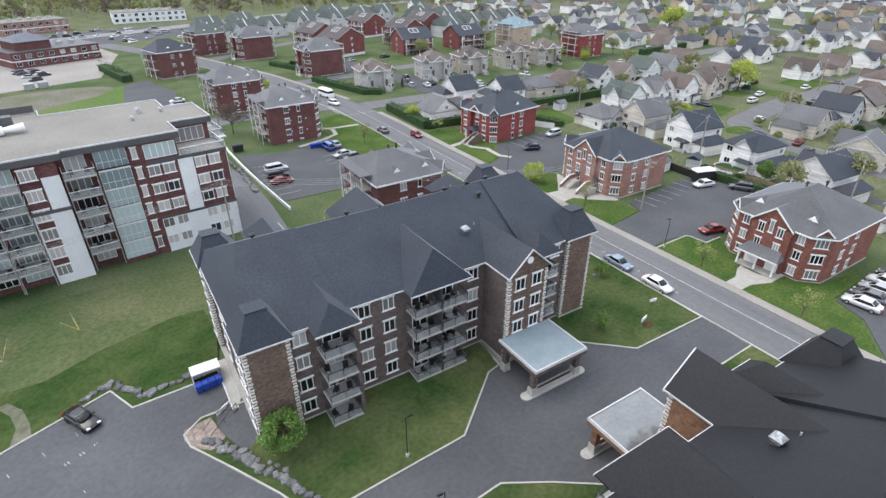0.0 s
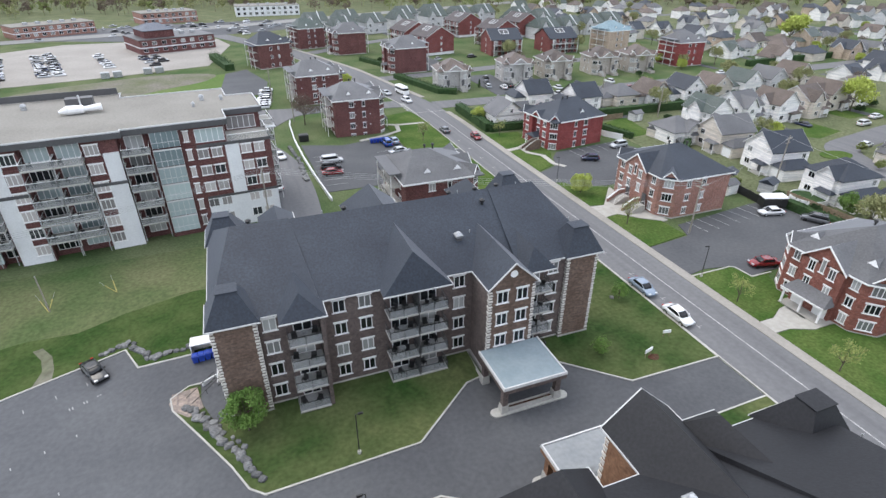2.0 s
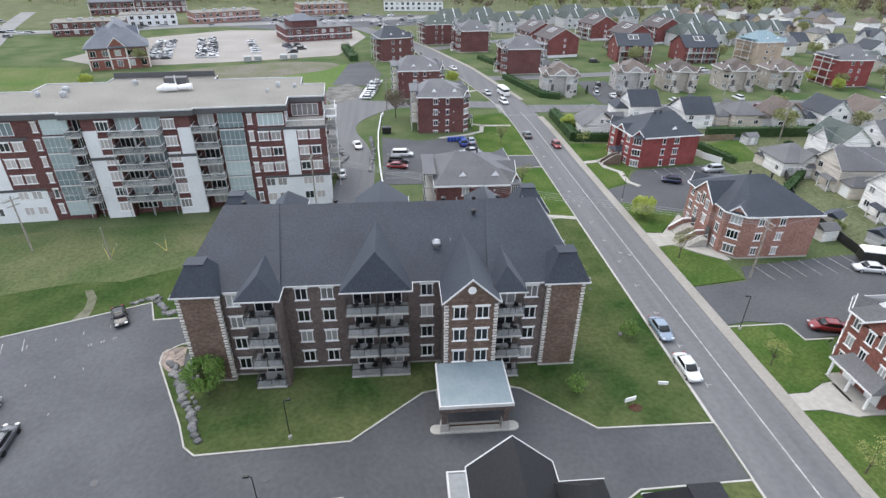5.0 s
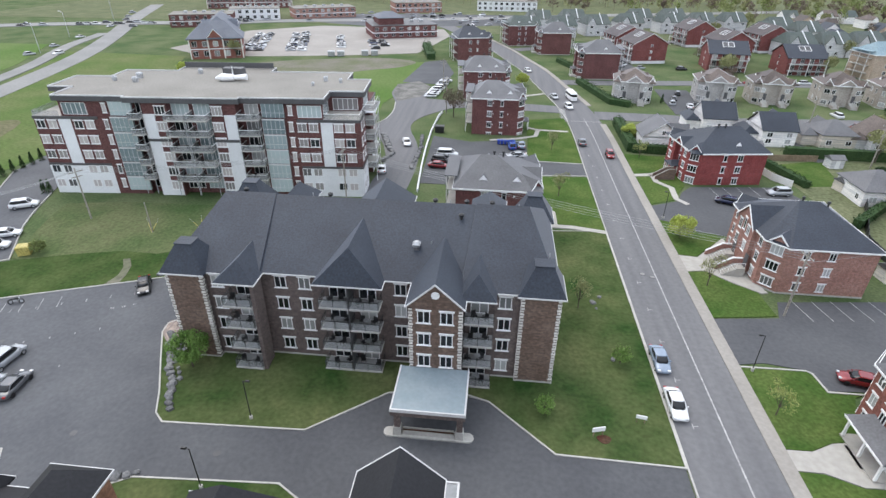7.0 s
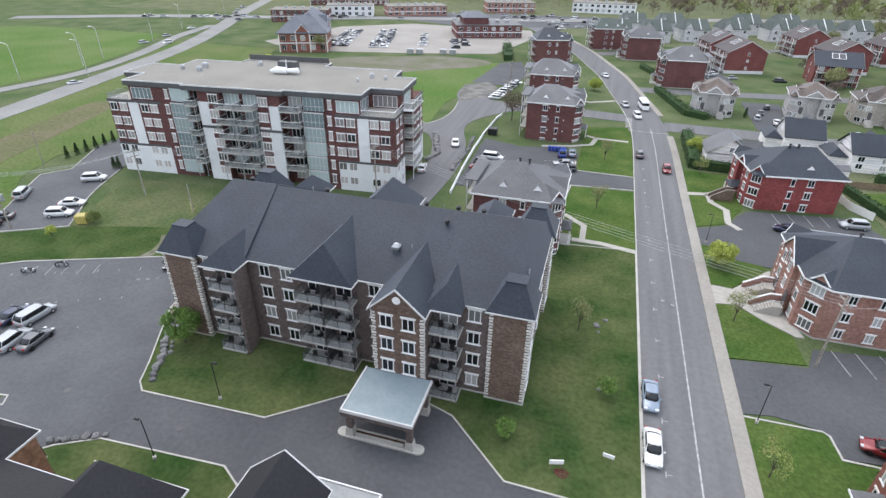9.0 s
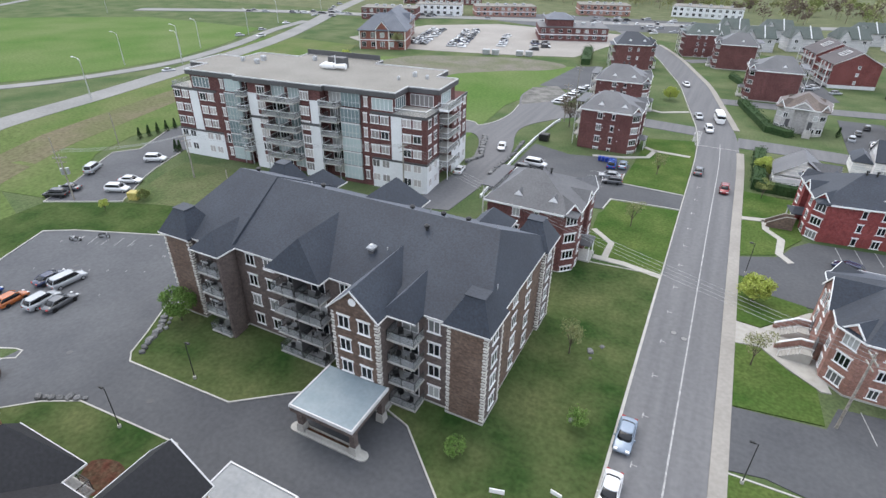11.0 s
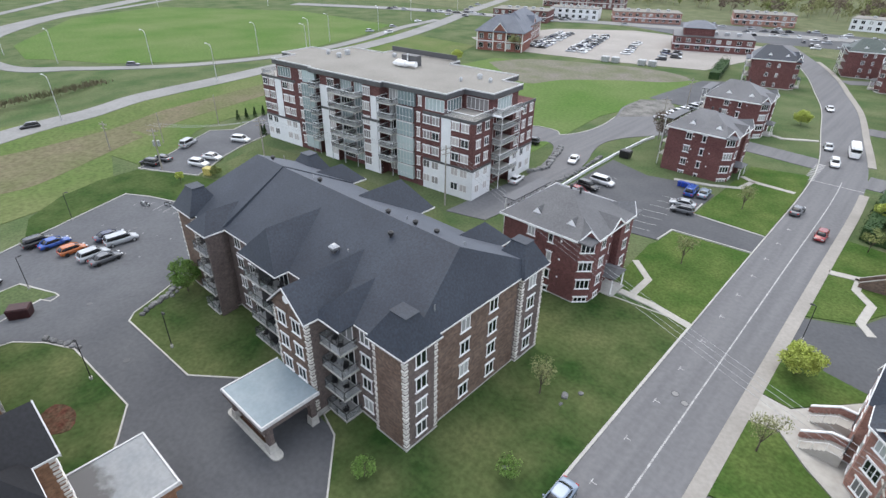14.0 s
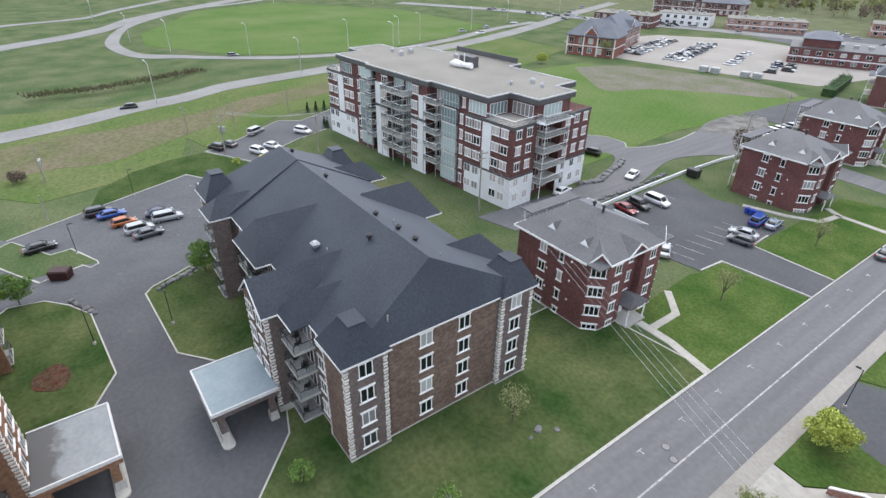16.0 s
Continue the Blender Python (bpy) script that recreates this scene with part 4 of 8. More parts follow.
        # patio doors and balconies
        for x0, x1, yf, yb, re in ((11.2, 14.45, 38.4, 40.8, True), (21.45, 24.7, 39.4, 41.5, True), (24.8, 28.07, 39.4, 41.5, True), (37.15, 40.3, 38.3, 40.4, True)):
            window(b, X((x0 + x1) / 2), Y(yb), z + 0.08, 0, 1.9, 2.1, 2, False)
            balcony(b, X(x0), X(x1), Y(yf), Y(yb), z, True, re)
    part("balcony_screen", MB().box(X(24.7), Y(39.5), 0, X(24.8), Y(41.5), 11.2), CHARCOAL, b, "dark screen between balconies")
    for x, y in ((4.57, 40.17), (8.43, 40.17), (43.17, 40.17), (46.93, 40.17), (31.87, 37.22), (36.93, 37.22), (46.93, 43.93), (46.93, 57.47), (46.93, 61.28), (4.57, 43.93), (4.57, 57.47))[:6 if FLIP else 11]:
        quoins(b, X(x), Y(y), 11.2)
    # chimney vents on the roof
    ch = part("roof_vent", MB().box(X(31.08), Y(44.7), 12.8, X(31.7), Y(45.3), 13.7), CHARCOAL, b, "black roof vent with a bright cap")
    part("vent_cap", MB().frustum((X(31.08), Y(44.7), X(31.7), Y(45.3)), (X(30.95), Y(44.55), X(31.83), Y(45.45)), 13.7, 14.05).frustum((X(30.95), Y(44.55), X(31.83), Y(45.45)), (X(31.2), Y(44.8), X(31.58), Y(45.2)), 14.05, 14.35), STEELGREY, ch)
    for x, y, z in ((9.4, 51.9, 15.95), (19.9, 51.9, 15.85), (32.7, 51.6, 15.95), (36.4, 52.1, 15.75), (39.4, 52.2, 15.75), (36.0, 48.9, 15.5)):
        part("turbine_vent", MB().tube((X(x), Y(y), z - 0.5), (X(x), Y(y), z + 0.25), 0.16).tube((X(x), Y(y), z + 0.25), (X(x), Y(y), z + 0.5), 0.28, 0.34).tube((X(x), Y(y), z + 0.5), (X(x), Y(y), z + 0.65), 0.34, 0.1), BLACKMETAL, b, "black roof vent")
    for x, y, z in ((7.4, 42.9, 12.6), (33.0, 45.6, 13.7), (17.5, 52.6, 15.6), (34.4, 52.8, 15.5), (42.6, 52.9, 15.4), (45.9, 45.0, 13.4)):
        part("vent_pipe", MB().tube((X(x), Y(y), z - 0.5), (X(x), Y(y), z + 0.4), 0.06), STEELGREY, b)
    # entrance canopy
    c0, c1, yf, yb, zt = 30.7, 38.05, 30.65, 37.0, 4.05 - base
    can = part("canopy", MB().box(X(c0), Y(yf), zt - 0.75, X(c1), Y(yb), zt - 0.06), brick, b, "flat brown entrance canopy with a white rim")
    part("membrane", MB().box(X(c0 + 0.12), Y(yf + 0.12), zt - 0.1, X(c1 - 0.12), Y(yb), zt), DRYMEMBRANE if FLIP else CANOPYTOP, can, "wet grey roof membrane")
    rim = MB().box(X(c0), Y(yf), zt - 0.06, X(c1), Y(yf + 0.14), zt + 0.1).box(X(c0), Y(yf + 0.14), zt - 0.06, X(c0 + 0.14), Y(yb), zt + 0.1).box(X(c1 - 0.14), Y(yf + 0.14), zt - 0.06, X(c1), Y(yb), zt + 0.1)
    part("rim", rim, TRIM, can, "white rim")
    part("drip_board", MB().box(X(c0 - 0.04), Y(yf - 0.04), zt - 0.24, X(c1 + 0.04), Y(yf), zt - 0.07).box(X(c0 - 0.04), Y(yf), zt - 0.24, X(c0), Y(yb), zt - 0.07).box(X(c1), Y(yf), zt - 0.24, X(c1 + 0.04), Y(yb), zt - 0.07), TRIM, can, "white drip board")
    base_pts = [(X(c0 - 0.3 + 0.6 * math.cos(a)), Y(yf + 0.85 + 0.6 * math.sin(a))) for a in [math.pi / 2 + math.pi * i / 8 for i in range(9)]]
    base_pts += [(X(c1 + 0.3 + 0.6 * math.cos(a)), Y(yf + 0.85 + 0.6 * math.sin(a))) for a in [-math.pi / 2 + math.pi * i / 8 for i in range(9)]]
    g = -base
    part("plinth", MB().prism(base_pts, g, g + 0.2), CONCRETE, can, "pale concrete plinth")
    for x in (c0 + 0.55, c1 - 0.55):
        for y in (yf + 0.85, yb - 0.75):
            post = part("post", MB().box(X(x) - 0.3, Y(y) - 0.3, g + 1.15, X(x) + 0.3, Y(y) + 0.3, zt - 0.7), brick, can)
            part("post_base", MB().frustum((X(x) - 0.45, Y(y) - 0.45, X(x) + 0.45, Y(y) + 0.45), (X(x) - 0.38, Y(y) - 0.38, X(x) + 0.38, Y(y) + 0.38), g + 0.1, g + 1.15), CONCRETE, post)
    for i, y in enumerate((yf + 0.55, yf + 1.05)):
        part("planter", MB().box(X(c0 + 1.1), Y(y), g + 0.18, X(c1 - 1.1), Y(y + 0.1), g + 0.7), CONCRETE, can)
    part("planter_soil", MB().box(X(c0 + 1.1), Y(yf + 0.65), g + 0.18, X(c1 - 1.1), Y(yf + 1.05), g + 0.5), SOIL, can)
    return b


apartment_block(25.8, 50.85, 0.5, "four-storey brown brick apartment block with dark hipped roof", SHINGLE, BROWNBRICK, STONE)
FLIP = True
apartment_block(25.8, 3.15, 0.75, "orange-brown brick apartment block with dark roof across the driveway", SHINGLE5, TWINBRICK, TWINBRICK)
FLIP = False


# ---- six-storey block behind ----
def mid_rise():
    b = thing("mid_rise_block", pose(14.0, 88.3, 0.6, 0, 0, 5.2), "six-storey maroon brick and white block with glass balconies", "apartment building")
    body = [(-59.3, 0), (-41, 0), (-41, 1.4), (-38.7, 1.4), (-38.7, -0.6), (-34.2, -0.6), (-34.2, 1.0), (-26.3, 1.0), (-26.3, -0.6), (-21.7, -0.6), (-21.7, 1.6), (-17.4, 1.6), (-17.4, 0), (0.6, 0), (0.6, 6.2), (-1.2, 6.2), (-1.2, 13.2), (0.6, 13.2), (0.6, 21.9), (-22, 21.9), (-22, 25.8), (-41, 25.8), (-41, 21.9), (-59.3, 21.9)]
    part("wall", MB().prism(body, -1.5, 14.4), DARKBRICK, b)
    top = [(-54.2, 0.5), (-41, 0.5), (-41, 1.4), (-38.7, 1.4), (-38.7, -0.3), (-34.2, -0.3), (-34.2, 1.0), (-26.3, 1.0), (-26.3, -0.3), (-21.7, -0.3), (-21.7, 1.6), (-17.4, 1.6), (-17.4, 0.5), (-6.2, 0.5), (-6.2, 6.2), (0.2, 6.2), (0.2, 15.4), (-4.5, 15.4), (-4.5, 21.7), (-22, 21.7), (-22, 25.5), (-41, 25.5), (-41, 21.7), (-52, 21.7),
           (-52, 15.4), (-59, 15.4), (-59, 7.2), (-54.2, 7.2)]
    part("top_wall", MB().prism(top, 14.4, 17.4), DARKBRICK, b)

    rim = [(-54.2, 0.5), (-41, 0.5), (-41, -0.3), (-21.4, -0.3), (-21.4, 0.5)] + top[13:]

    def grow(pts, d):
        out, k = [], len(pts)
        for i in range(k):
            p, q, r = Vector(pts[i - 1]), Vector(pts[i]), Vector(pts[(i + 1) % k])
            n0, n1 = (q - p).normalized(), (r - q).normalized()
            out.append((q.x + d * (n0.y + n1.y), q.y - d * (n0.x + n1.x)))
        return out

    part("fascia", MB().prism(grow(rim, 0.6), 17.3, 18.2), CHARCOAL, b, "deep charcoal roof fascia")
    part("roof", MB().prism(grow(rim, 0.35), 18.1, 18.24), MEMBRANE, b, "flat grey gravel roof")
    par = MB()
    o, i = grow(rim, 0.6), grow(rim, 0.47)
    k = len(o)
    for j in range(k):
        p = [o[j], o[(j + 1) % k], i[(j + 1) % k], i[j]]
        par.prism(p, 18.15, 18.42)
    part("parapet", par, TRIM, b, "pale metal parapet cap")
    # white lower storeys and white strips, 6 cm proud
    for x0, x1, z0, z1 in ((-10.9, 0.66, -1.5, 5.2), (-59.36, -47.4, -1.5, 5.0), (-6.65, -4.45, 5.4, 14.0), (-54.8, -52.5, 5.2, 14.0)):
        part("white_cladding", MB().box(x0, -0.06, z0, x1, 0.0, z1), STUCCO, b)
    part("white_cladding", MB().box(0.6, -0.06, -1.5, 0.66, 6.2, 5.2), STUCCO, b)
    part("white_cladding", MB().box(0.6, 13.2, -1.5, 0.66, 21.9, 5.2), STUCCO, b)
    for x0, x1, z0, z1 in ((-23.85, -21.7, 10.7, 15.2), (-24.0, -21.7, -0.6, 10.2), (-38.6, -36.5, 10.7, 15.2), (-38.6, -36.5, -0.6, 10.2), (-36.5, -34.4, -0.6, 10.2), (-26.3, -24.0, -0.6, 10.2)):
        part("white_cladding", MB().box(x0, -0.68, z0, x1, -0.0, z1), STUCCO, b)
    for x0, x1 in ((-10.9, 0.7), (-59.4, -47.4)):
        part("charcoal_band", MB().box(x0, -0.14, 5.1, x1, 0.0, 5.5), CHARCOAL, b)
        part("charcoal_band", MB().box(x0, -0.14, 14.0, x1, 0.0, 14.5), CHARCOAL, b)
    part("charcoal_band", MB().box(0.6, -0.14, 14.0, 0.74, 6.2, 14.5), CHARCOAL, b)
    part("charcoal_band", MB().box(0.6, 13.2, 14.0, 0.74, 21.9, 14.5), CHARCOAL, b)
    part("charcoal_band", MB().box(0.6, -0.14, 5.1, 0.74, 6.2, 5.5), CHARCOAL, b)
    part("charcoal_band", MB().box(0.6, 13.2, 5.1, 0.74, 21.9, 5.5), CHARCOAL, b)
    part("charcoal_band", MB().box(-38.7, -0.78, 10.2, -34.3, -0.5, 10.7), CHARCOAL, b)
    part("charcoal_band", MB().box(-26.4, -0.78, 10.2, -21.6, -0.5, 10.7), CHARCOAL, b)
    fl = [0.2 + 2.88 * j for j in range(6)]
    for j, z in enumerate(fl):
        low = j < 2
        for x in (-9.8, -7.7, -3.1, -1.0) if j < 5 else ():
            window(b, x - 0.3, -0.06 if low else 0.0, z + 0.5, 0, 1.65, 1.5, 2, not low, BLINDGLASS)
        for x in (-58.2, -56.0, -51.2, -49.1) if j < 5 else ():
            window(b, x, -0.06 if low else 0.0, z + 0.5, 0, 1.6, 1.5, 2, not low, BLINDGLASS)
        for y in (1.5, 4.2) if j < 5 else ():
            window(b, 0.66 if low else 0.6, y, z + 0.5, 90, 1.3, 1.5, 2, not low, BLINDGLASS)
        for y in (15.0, 17.7, 20.4):
            if j < 5:
                window(b, 0.66 if low else 0.6, y, z + 0.5, 90, 1.3, 1.5, 2, not low, BLINDGLASS)
        yt = 0.5 if j == 5 else 0.0
        for x in (-12.1, -46.0):
            window(b, x, yt, z + 0.5, 0, 0.75, 1.7, 1, True, BLINDGLASS)
        yc = -0.3 if j == 5 else -0.6
        for x in (-25.15, -35.45):
            window(b, x, yc - 0.08, z + 0.5, 0, 1.9, 1.6, 3, True, BLINDGLASS)
            if 0 < j < 4:
                part("brick_spandrel", MB().box(x - 0.95, yc - 0.12, z - 0.7, x + 0.95, yc - 0.06, z + 0.3), DARKBRICK, b)
        # glazed stair columns
        for x in (-15.15, -42.8):
            g = part("glazed_bay", MB().box(x - 2.0, yt - 0.5, z + 0.15, x + 2.0, yt, z + 2.7), TEALGLASS, b, "tinted glass bay")
            mu = MB()
            for q in range(6):
                xx = x - 2.0 + 0.8 * q
                mu.box(xx - 0.025, yt - 0.54, z + 0.1, xx + 0.025, yt - 0.5, z + 2.75)
            mu.box(x - 2.04, yt - 0.58, z + 2.7, x + 2.04, yt - 0.5, z + 2.94).box(x - 2.0, yt - 0.54, z + 1.0, x + 2.0, yt - 0.5, z + 1.06)
            part("mullions", mu, TRIM, g)
        # balconies
        if j:
            for x0, x1, yf in ((-21.4, -17.5, -1.6), (-40.8, -38.7, -1.9), (-34.1, -30.3, -2.6), (-30.2, -26.4, -2.6)):
                glass_balcony(b, x0, x1, yf, 1.0 if yf < -2 else (1.6 if x0 > -30 else 1.4), z)
            glass_balcony_east(b, -1.2, 2.4, 6.4, 13.1, z)
        window(b, -19.5, 1.6, z + 0.1, 0, 2.6, 2.1, 3, False)
        window(b, -39.85, 1.4, z + 0.1, 0, 1.6, 2.1, 2, False)
        window(b, -32.3, 1.0, z + 0.1, 0, 3.2, 2.3, 4, False, TEALGLASS if j % 2 else GLASS)
        window(b, -28.3, 1.0, z + 0.1, 0, 3.2, 2.3, 4, False, TEALGLASS)
        window(b, -1.2, 8.0, z + 0.1, 90, 2.4, 2.1, 3, False)
        window(b, -1.2, 11.4, z + 0.1, 90, 2.4, 2.1, 3, False)
    part("terrace_floor", MB().box(-6.2, 0.0, 14.4, 0.7, 6.2, 14.5), PALECONC, b, "pale terrace floor")
    part("terrace_floor", MB().box(-59.4, 0.0, 14.4, -54.2, 7.2, 14.5), PALECONC, b, "pale terrace floor")
    part("terrace_floor", MB().box(0.2, 5.6, 14.3, 2.7, 14.0, 14.5), STUCCO, b, "pale terrace floor")
    part("terrace_rail", MB().box(2.64, 5.6, 14.5, 2.68, 14.0, 15.5), RAILGLASS, b, "glass terrace rail")
    # recessed top storey
    z = fl[5]
    window(b, -8.6, 0.5, z + 0.1, 0, 4.4, 2.2, 5, False, TEALGLASS)
    window(b, -51.5, 0.5, z + 0.1, 0, 4.4, 2.2, 5, False, TEALGLASS)
    window(b, -6.2, 3.3, z + 0.1, 90, 4.4, 2.2, 5, False, TEALGLASS)
    window(b, -3.0, 6.2, z + 0.1, 0, 4.8, 2.2, 5, False, BLINDGLASS)
    window(b, 0.2, 10.5, z + 0.1, 90, 5.0, 2.2, 5, False, TEALGLASS)
    part("handrail", MB().box(-6.0, 0.0, 15.5, 0.6, 0.08, 15.58).box(0.52, 0.08, 15.5, 0.6, 6.2, 15.58), WHITE, b)
    part("terrace_rail", MB().box(-6.0, 0.02, 14.5, 0.55, 0.06, 15.5).box(0.5, 0.06, 14.5, 0.55, 6.0, 15.5), RAILGLASS, b, "glass terrace rail")
    part("terrace_rail", MB().box(-59.2, 0.02, 14.5, -54.4, 0.06, 15.5).box(-59.24, 0.06, 14.5, -59.2, 7.0, 15.5), RAILGLASS, b, "glass terrace rail")
    # roof plant
    part("duct", MB().tube((-28.4, 13.0, 19.0), (-26.2, 13.0, 19.0), 0.75, 0.65, 12).tube((-29.8, 13.0, 18.8), (-28.4, 13.0, 19.0), 0.25, 0.75, 12).tube((-26.2, 13, 19.0), (-23.6, 13.2, 19.1), 0.4, 0.6, 12), WHITE, b, "white wrapped roof duct")
    part("fan_box", MB().box(-28.8, 14.6, 18.2, -24.8, 16.4, 20.4), CHARCOAL, b)
    part("flue", MB().tube((-26.6, 14.0, 18.2), (-26.6, 14.0, 21.0), 0.14), ALU, b)
    for x, y, s in ((-50, 12, 0.6), (-46.5, 14.5, 0.9), (-45.5, 11, 0.8), (-36, 19.5, 0.7), (-8.5, 14, 0.7), (-5.2, 13, 0.5), (-10, 10, 0.4)):
        part("roof_vent", MB().box(x, y, 18.2, x + s, y + s, 18.5 + s * 0.6).frustum((x - 0.1, y - 0.1, x + s + 0.1, y + s + 0.1), (x + 0.1, y + 0.1, x + s - 0.1, y + s - 0.1), 18.5 + s * 0.6, 18.8 + s * 0.6), STEELGREY, b)
    scr = MB().box(-41.2, 25.3, 18.4, -21.8, 25.45, 19.5)
    part("plant_screen", scr, CHARCOAL, b, "charcoal louvre screen")


def glass_balcony(parent, x0, x1, yf, yb, z):
    s = part("balcony", MB().box(x0, yf, z - 0.16, x1, yb, z + 0.06), CONCRETE, parent, "pale concrete balcony")
    part("glass_rail", MB().box(x0, yf, z + 0.1, x1, yf + 0.03, z + 1.05).box(x0, yf, z + 0.1, x0 + 0.03, yb, z + 1.05).box(x1 - 0.03, yf, z + 0.1, x1, yb, z + 1.05), RAILGLASS, s)
    part("handrail", MB().box(x0, yf - 0.02, z + 1.05, x1, yf + 0.05, z + 1.12).box(x0, yf, z + 1.05, x0 + 0.05, yb, z + 1.12).box(x1 - 0.05, yf, z + 1.05, x1, yb, z + 1.12), WHITE, s)
    part("corner_post", MB().box(x0, yf, z - 2.8, x0 + 0.1, yf + 0.1, z - 0.14), STEELGREY, s)
    part("corner_post", MB().box(x1 - 0.1, yf, z - 2.8, x1, yf + 0.1, z - 0.14), STEELGREY, s)


def glass_balcony_east(parent, x0, x1, y0, y1, z):
    s = part("balcony", MB().box(x0, y0, z - 0.12, x1, y1, z + 0.04), CONCRETE, parent, "pale concrete balcony")
    part("glass_rail", MB().box(x1 - 0.03, y0, z + 0.1, x1, y1, z + 1.05).box(x0, y0, z + 0.1, x1, y0 + 0.03, z + 1.05), RAILGLASS, s)
    part("handrail", MB().box(x1 - 0.05, y0, z + 1.05, x1 + 0.02, y1, z + 1.12).box(x0, y0 - 0.02, z + 1.05, x1, y0 + 0.05, z + 1.12), WHITE, s)
    for y in (y0, y1 - 0.1):
        part("corner_post", MB().box(x1 - 0.1, y, z - 2.8, x1, y + 0.1, z - 0.14), WHITE, s)


mid_rise()


# ---- brick walk-ups and houses ----
def gable(parent, cx, cy, turn, w, z0, zt, depth, roofmat, facemat):
    """A small gable whose face looks to -y before the turn, with white trim."""
    m = pose(cx, cy, 0, 0, 0, turn)

    def at(*pts):
        return [tuple(m @ Vector(p)) for p in pts]

    mb = MB()
    h = w / 2
    mb.poly(*at((-h - 0.25, -0.25, z0 - 0.15), (0, -0.25, zt), (0, depth, zt), (-h - 0.25, depth, z0 - 0.15)))
    mb.poly(*at((h + 0.25, depth, z0 - 0.15), (0, depth, zt), (0, -0.25, zt), (h + 0.25, -0.25, z0 - 0.15)))
    part("gable_roof", mb, roofmat, parent)
    part("gable_wall", MB().poly(*at((-h, 0, z0 - 0.3), (h, 0, z0 - 0.3), (h, 0, z0), (0, 0, zt - 0.2), (-h, 0, z0))), facemat, parent)
    tr = MB()
    for s in (-1, 1):
        a, b = (s * (h + 0.28), -0.28, z0 - 0.17), (0, -0.28, zt + 0.03)
        q = [a, b, (0, -0.28, zt - 0.25), (s * (h + 0.28), -0.28, z0 - 0.42)]
        r = [(x, -0.2, z) for x, y, z in q]
        tr.poly(*at(*q)).poly(*at(*reversed(r))).poly(*at(q[0], r[0], r[1], q[1])).poly(*at(q[3], q[2], r[2], r[3]))
    part("gable_trim", tr, WHITE, parent)


def walk_up(m, label, brick, roofmat, d=15.0, w=12.5, eave=9.2, ridge=12.9, floors=4, balconies=True, category="apartment building", stairs=False, group="brick walk-up blocks"):
    """Hipped brick block; its front looks to +x."""
    b = thing("walk_up_block", m, label, category, group)
    x0, x1, y0, y1, c = -d / 2, d / 2, -w / 2, w / 2, 1.7
    foot = [(x0, y0), (x1 - c, y0), (x1, y0 + c), (x1, -1.6), (x1 - 0.9, -1.6), (x1 - 0.9, 1.6), (x1, 1.6), (x1, y1 - c), (x1 - c, y1), (x0, y1)]
    part("wall", MB().prism(foot, -1.2, eave), brick, b)
    part("footing", MB().prism([(x * 1.004, y * 1.005) for x, y in foot], -1.2, 0.25), CONCRETE, b)
    o = 0.5
    hx = w / 2 + o
    roof = part("roof", MB().ridge(x0 - o, y0 - o, x1 + o * 0.4, y1 + o, eave, ridge, x0 - o + 0.55 * hx, x1 - hx, "x", 0.2), roofmat, b)
    tr = MB().box(x0 - o - 0.06, y0 - o - 0.06, eave - 0.24, x1 - c, y0 - o, eave + 0.03).box(x0 - o - 0.06, y1 + o, eave - 0.24, x1 - c, y1 + o + 0.06, eave + 0.03)
    tr.box(x0 - o - 0.06, y0 - o, eave - 0.24, x0 - o, y1 + o, eave + 0.03).box(x1 + o * 0.4, y0 + c, eave - 0.24, x1 + o * 0.4 + 0.06, y1 - c, eave + 0.03)
    part("eaves_trim", tr, WHITE, b)
    for sy, turn in ((-1, 45), (1, 135)):
        gable(b, x1 - c / 2, sy * (w / 2 - c / 2), turn, 2.3, eave + 0.1, eave + 1.5, 3.5, roofmat, brick)
    gable(b, x1, 0, 90, 3.4 if not stairs else 5.0, eave + 0.1, eave + 1.4 if not stairs else eave + 1.8, 4.0, roofmat, brick)
    step = eave * 0.2835 if floors > 3 else eave / floors
    for j in range(floors):
        z = 0.62 + step * j if floors < 4 else (step * j - 0.44 if j else 0.18)
        hh = 1.35 if (j or floors < 4) else 0.75
        for turn, y in ((0, y0), (180, y1))[:1 if FARAWAY else 2] if m.to_euler().z < 2 else ((180, y1), (0, y0))[:1 if FARAWAY else 2]:
            for x, ww in ((-2.2, 1.15), (0.9, 0.75)) if d < 16 else ((-4.5, 1.15), (-1.0, 1.15), (3.0, 1.15)):
                window(b, x, y, z, turn, ww, hh, 2 if ww > 1 else 1)
        for sy, turn in ((-1, 45), (1, 135)):
            window(b, x1 - c / 2, sy * (w / 2 - c / 2), z, turn, 1.8, hh, 3)
        for y in (-3.4, 3.4):
            if w > 10:
                window(b, x1, y, z, 90, 1.1, hh, 2)
        if j and not stairs:
            window(b, x1 - 0.9, 0, z, 90, 1.2, hh, 2)
        for y in (-3.5, 0.5, 3.5) if not FARAWAY else ():
            window(b, x0, y, z, -90, 1.4, hh, 2)
    # small white wall vents
    rnd = random.Random(len(bpy.data.objects))
    for j in range(1, floors if not FARAWAY else 1):
        for x in (-6.2, -1.4, 2.4):
            if rnd.random() < 0.6 and abs(x) < d / 2 - 1:
                part("wall_vent", MB().box(x, y0 - 0.05, step * j + 0.2, x + 0.24, y0, step * j + 0.44), WHITE, b)
    # white triangular roof vents
    sl = (ridge - eave) / (w / 2 + o)
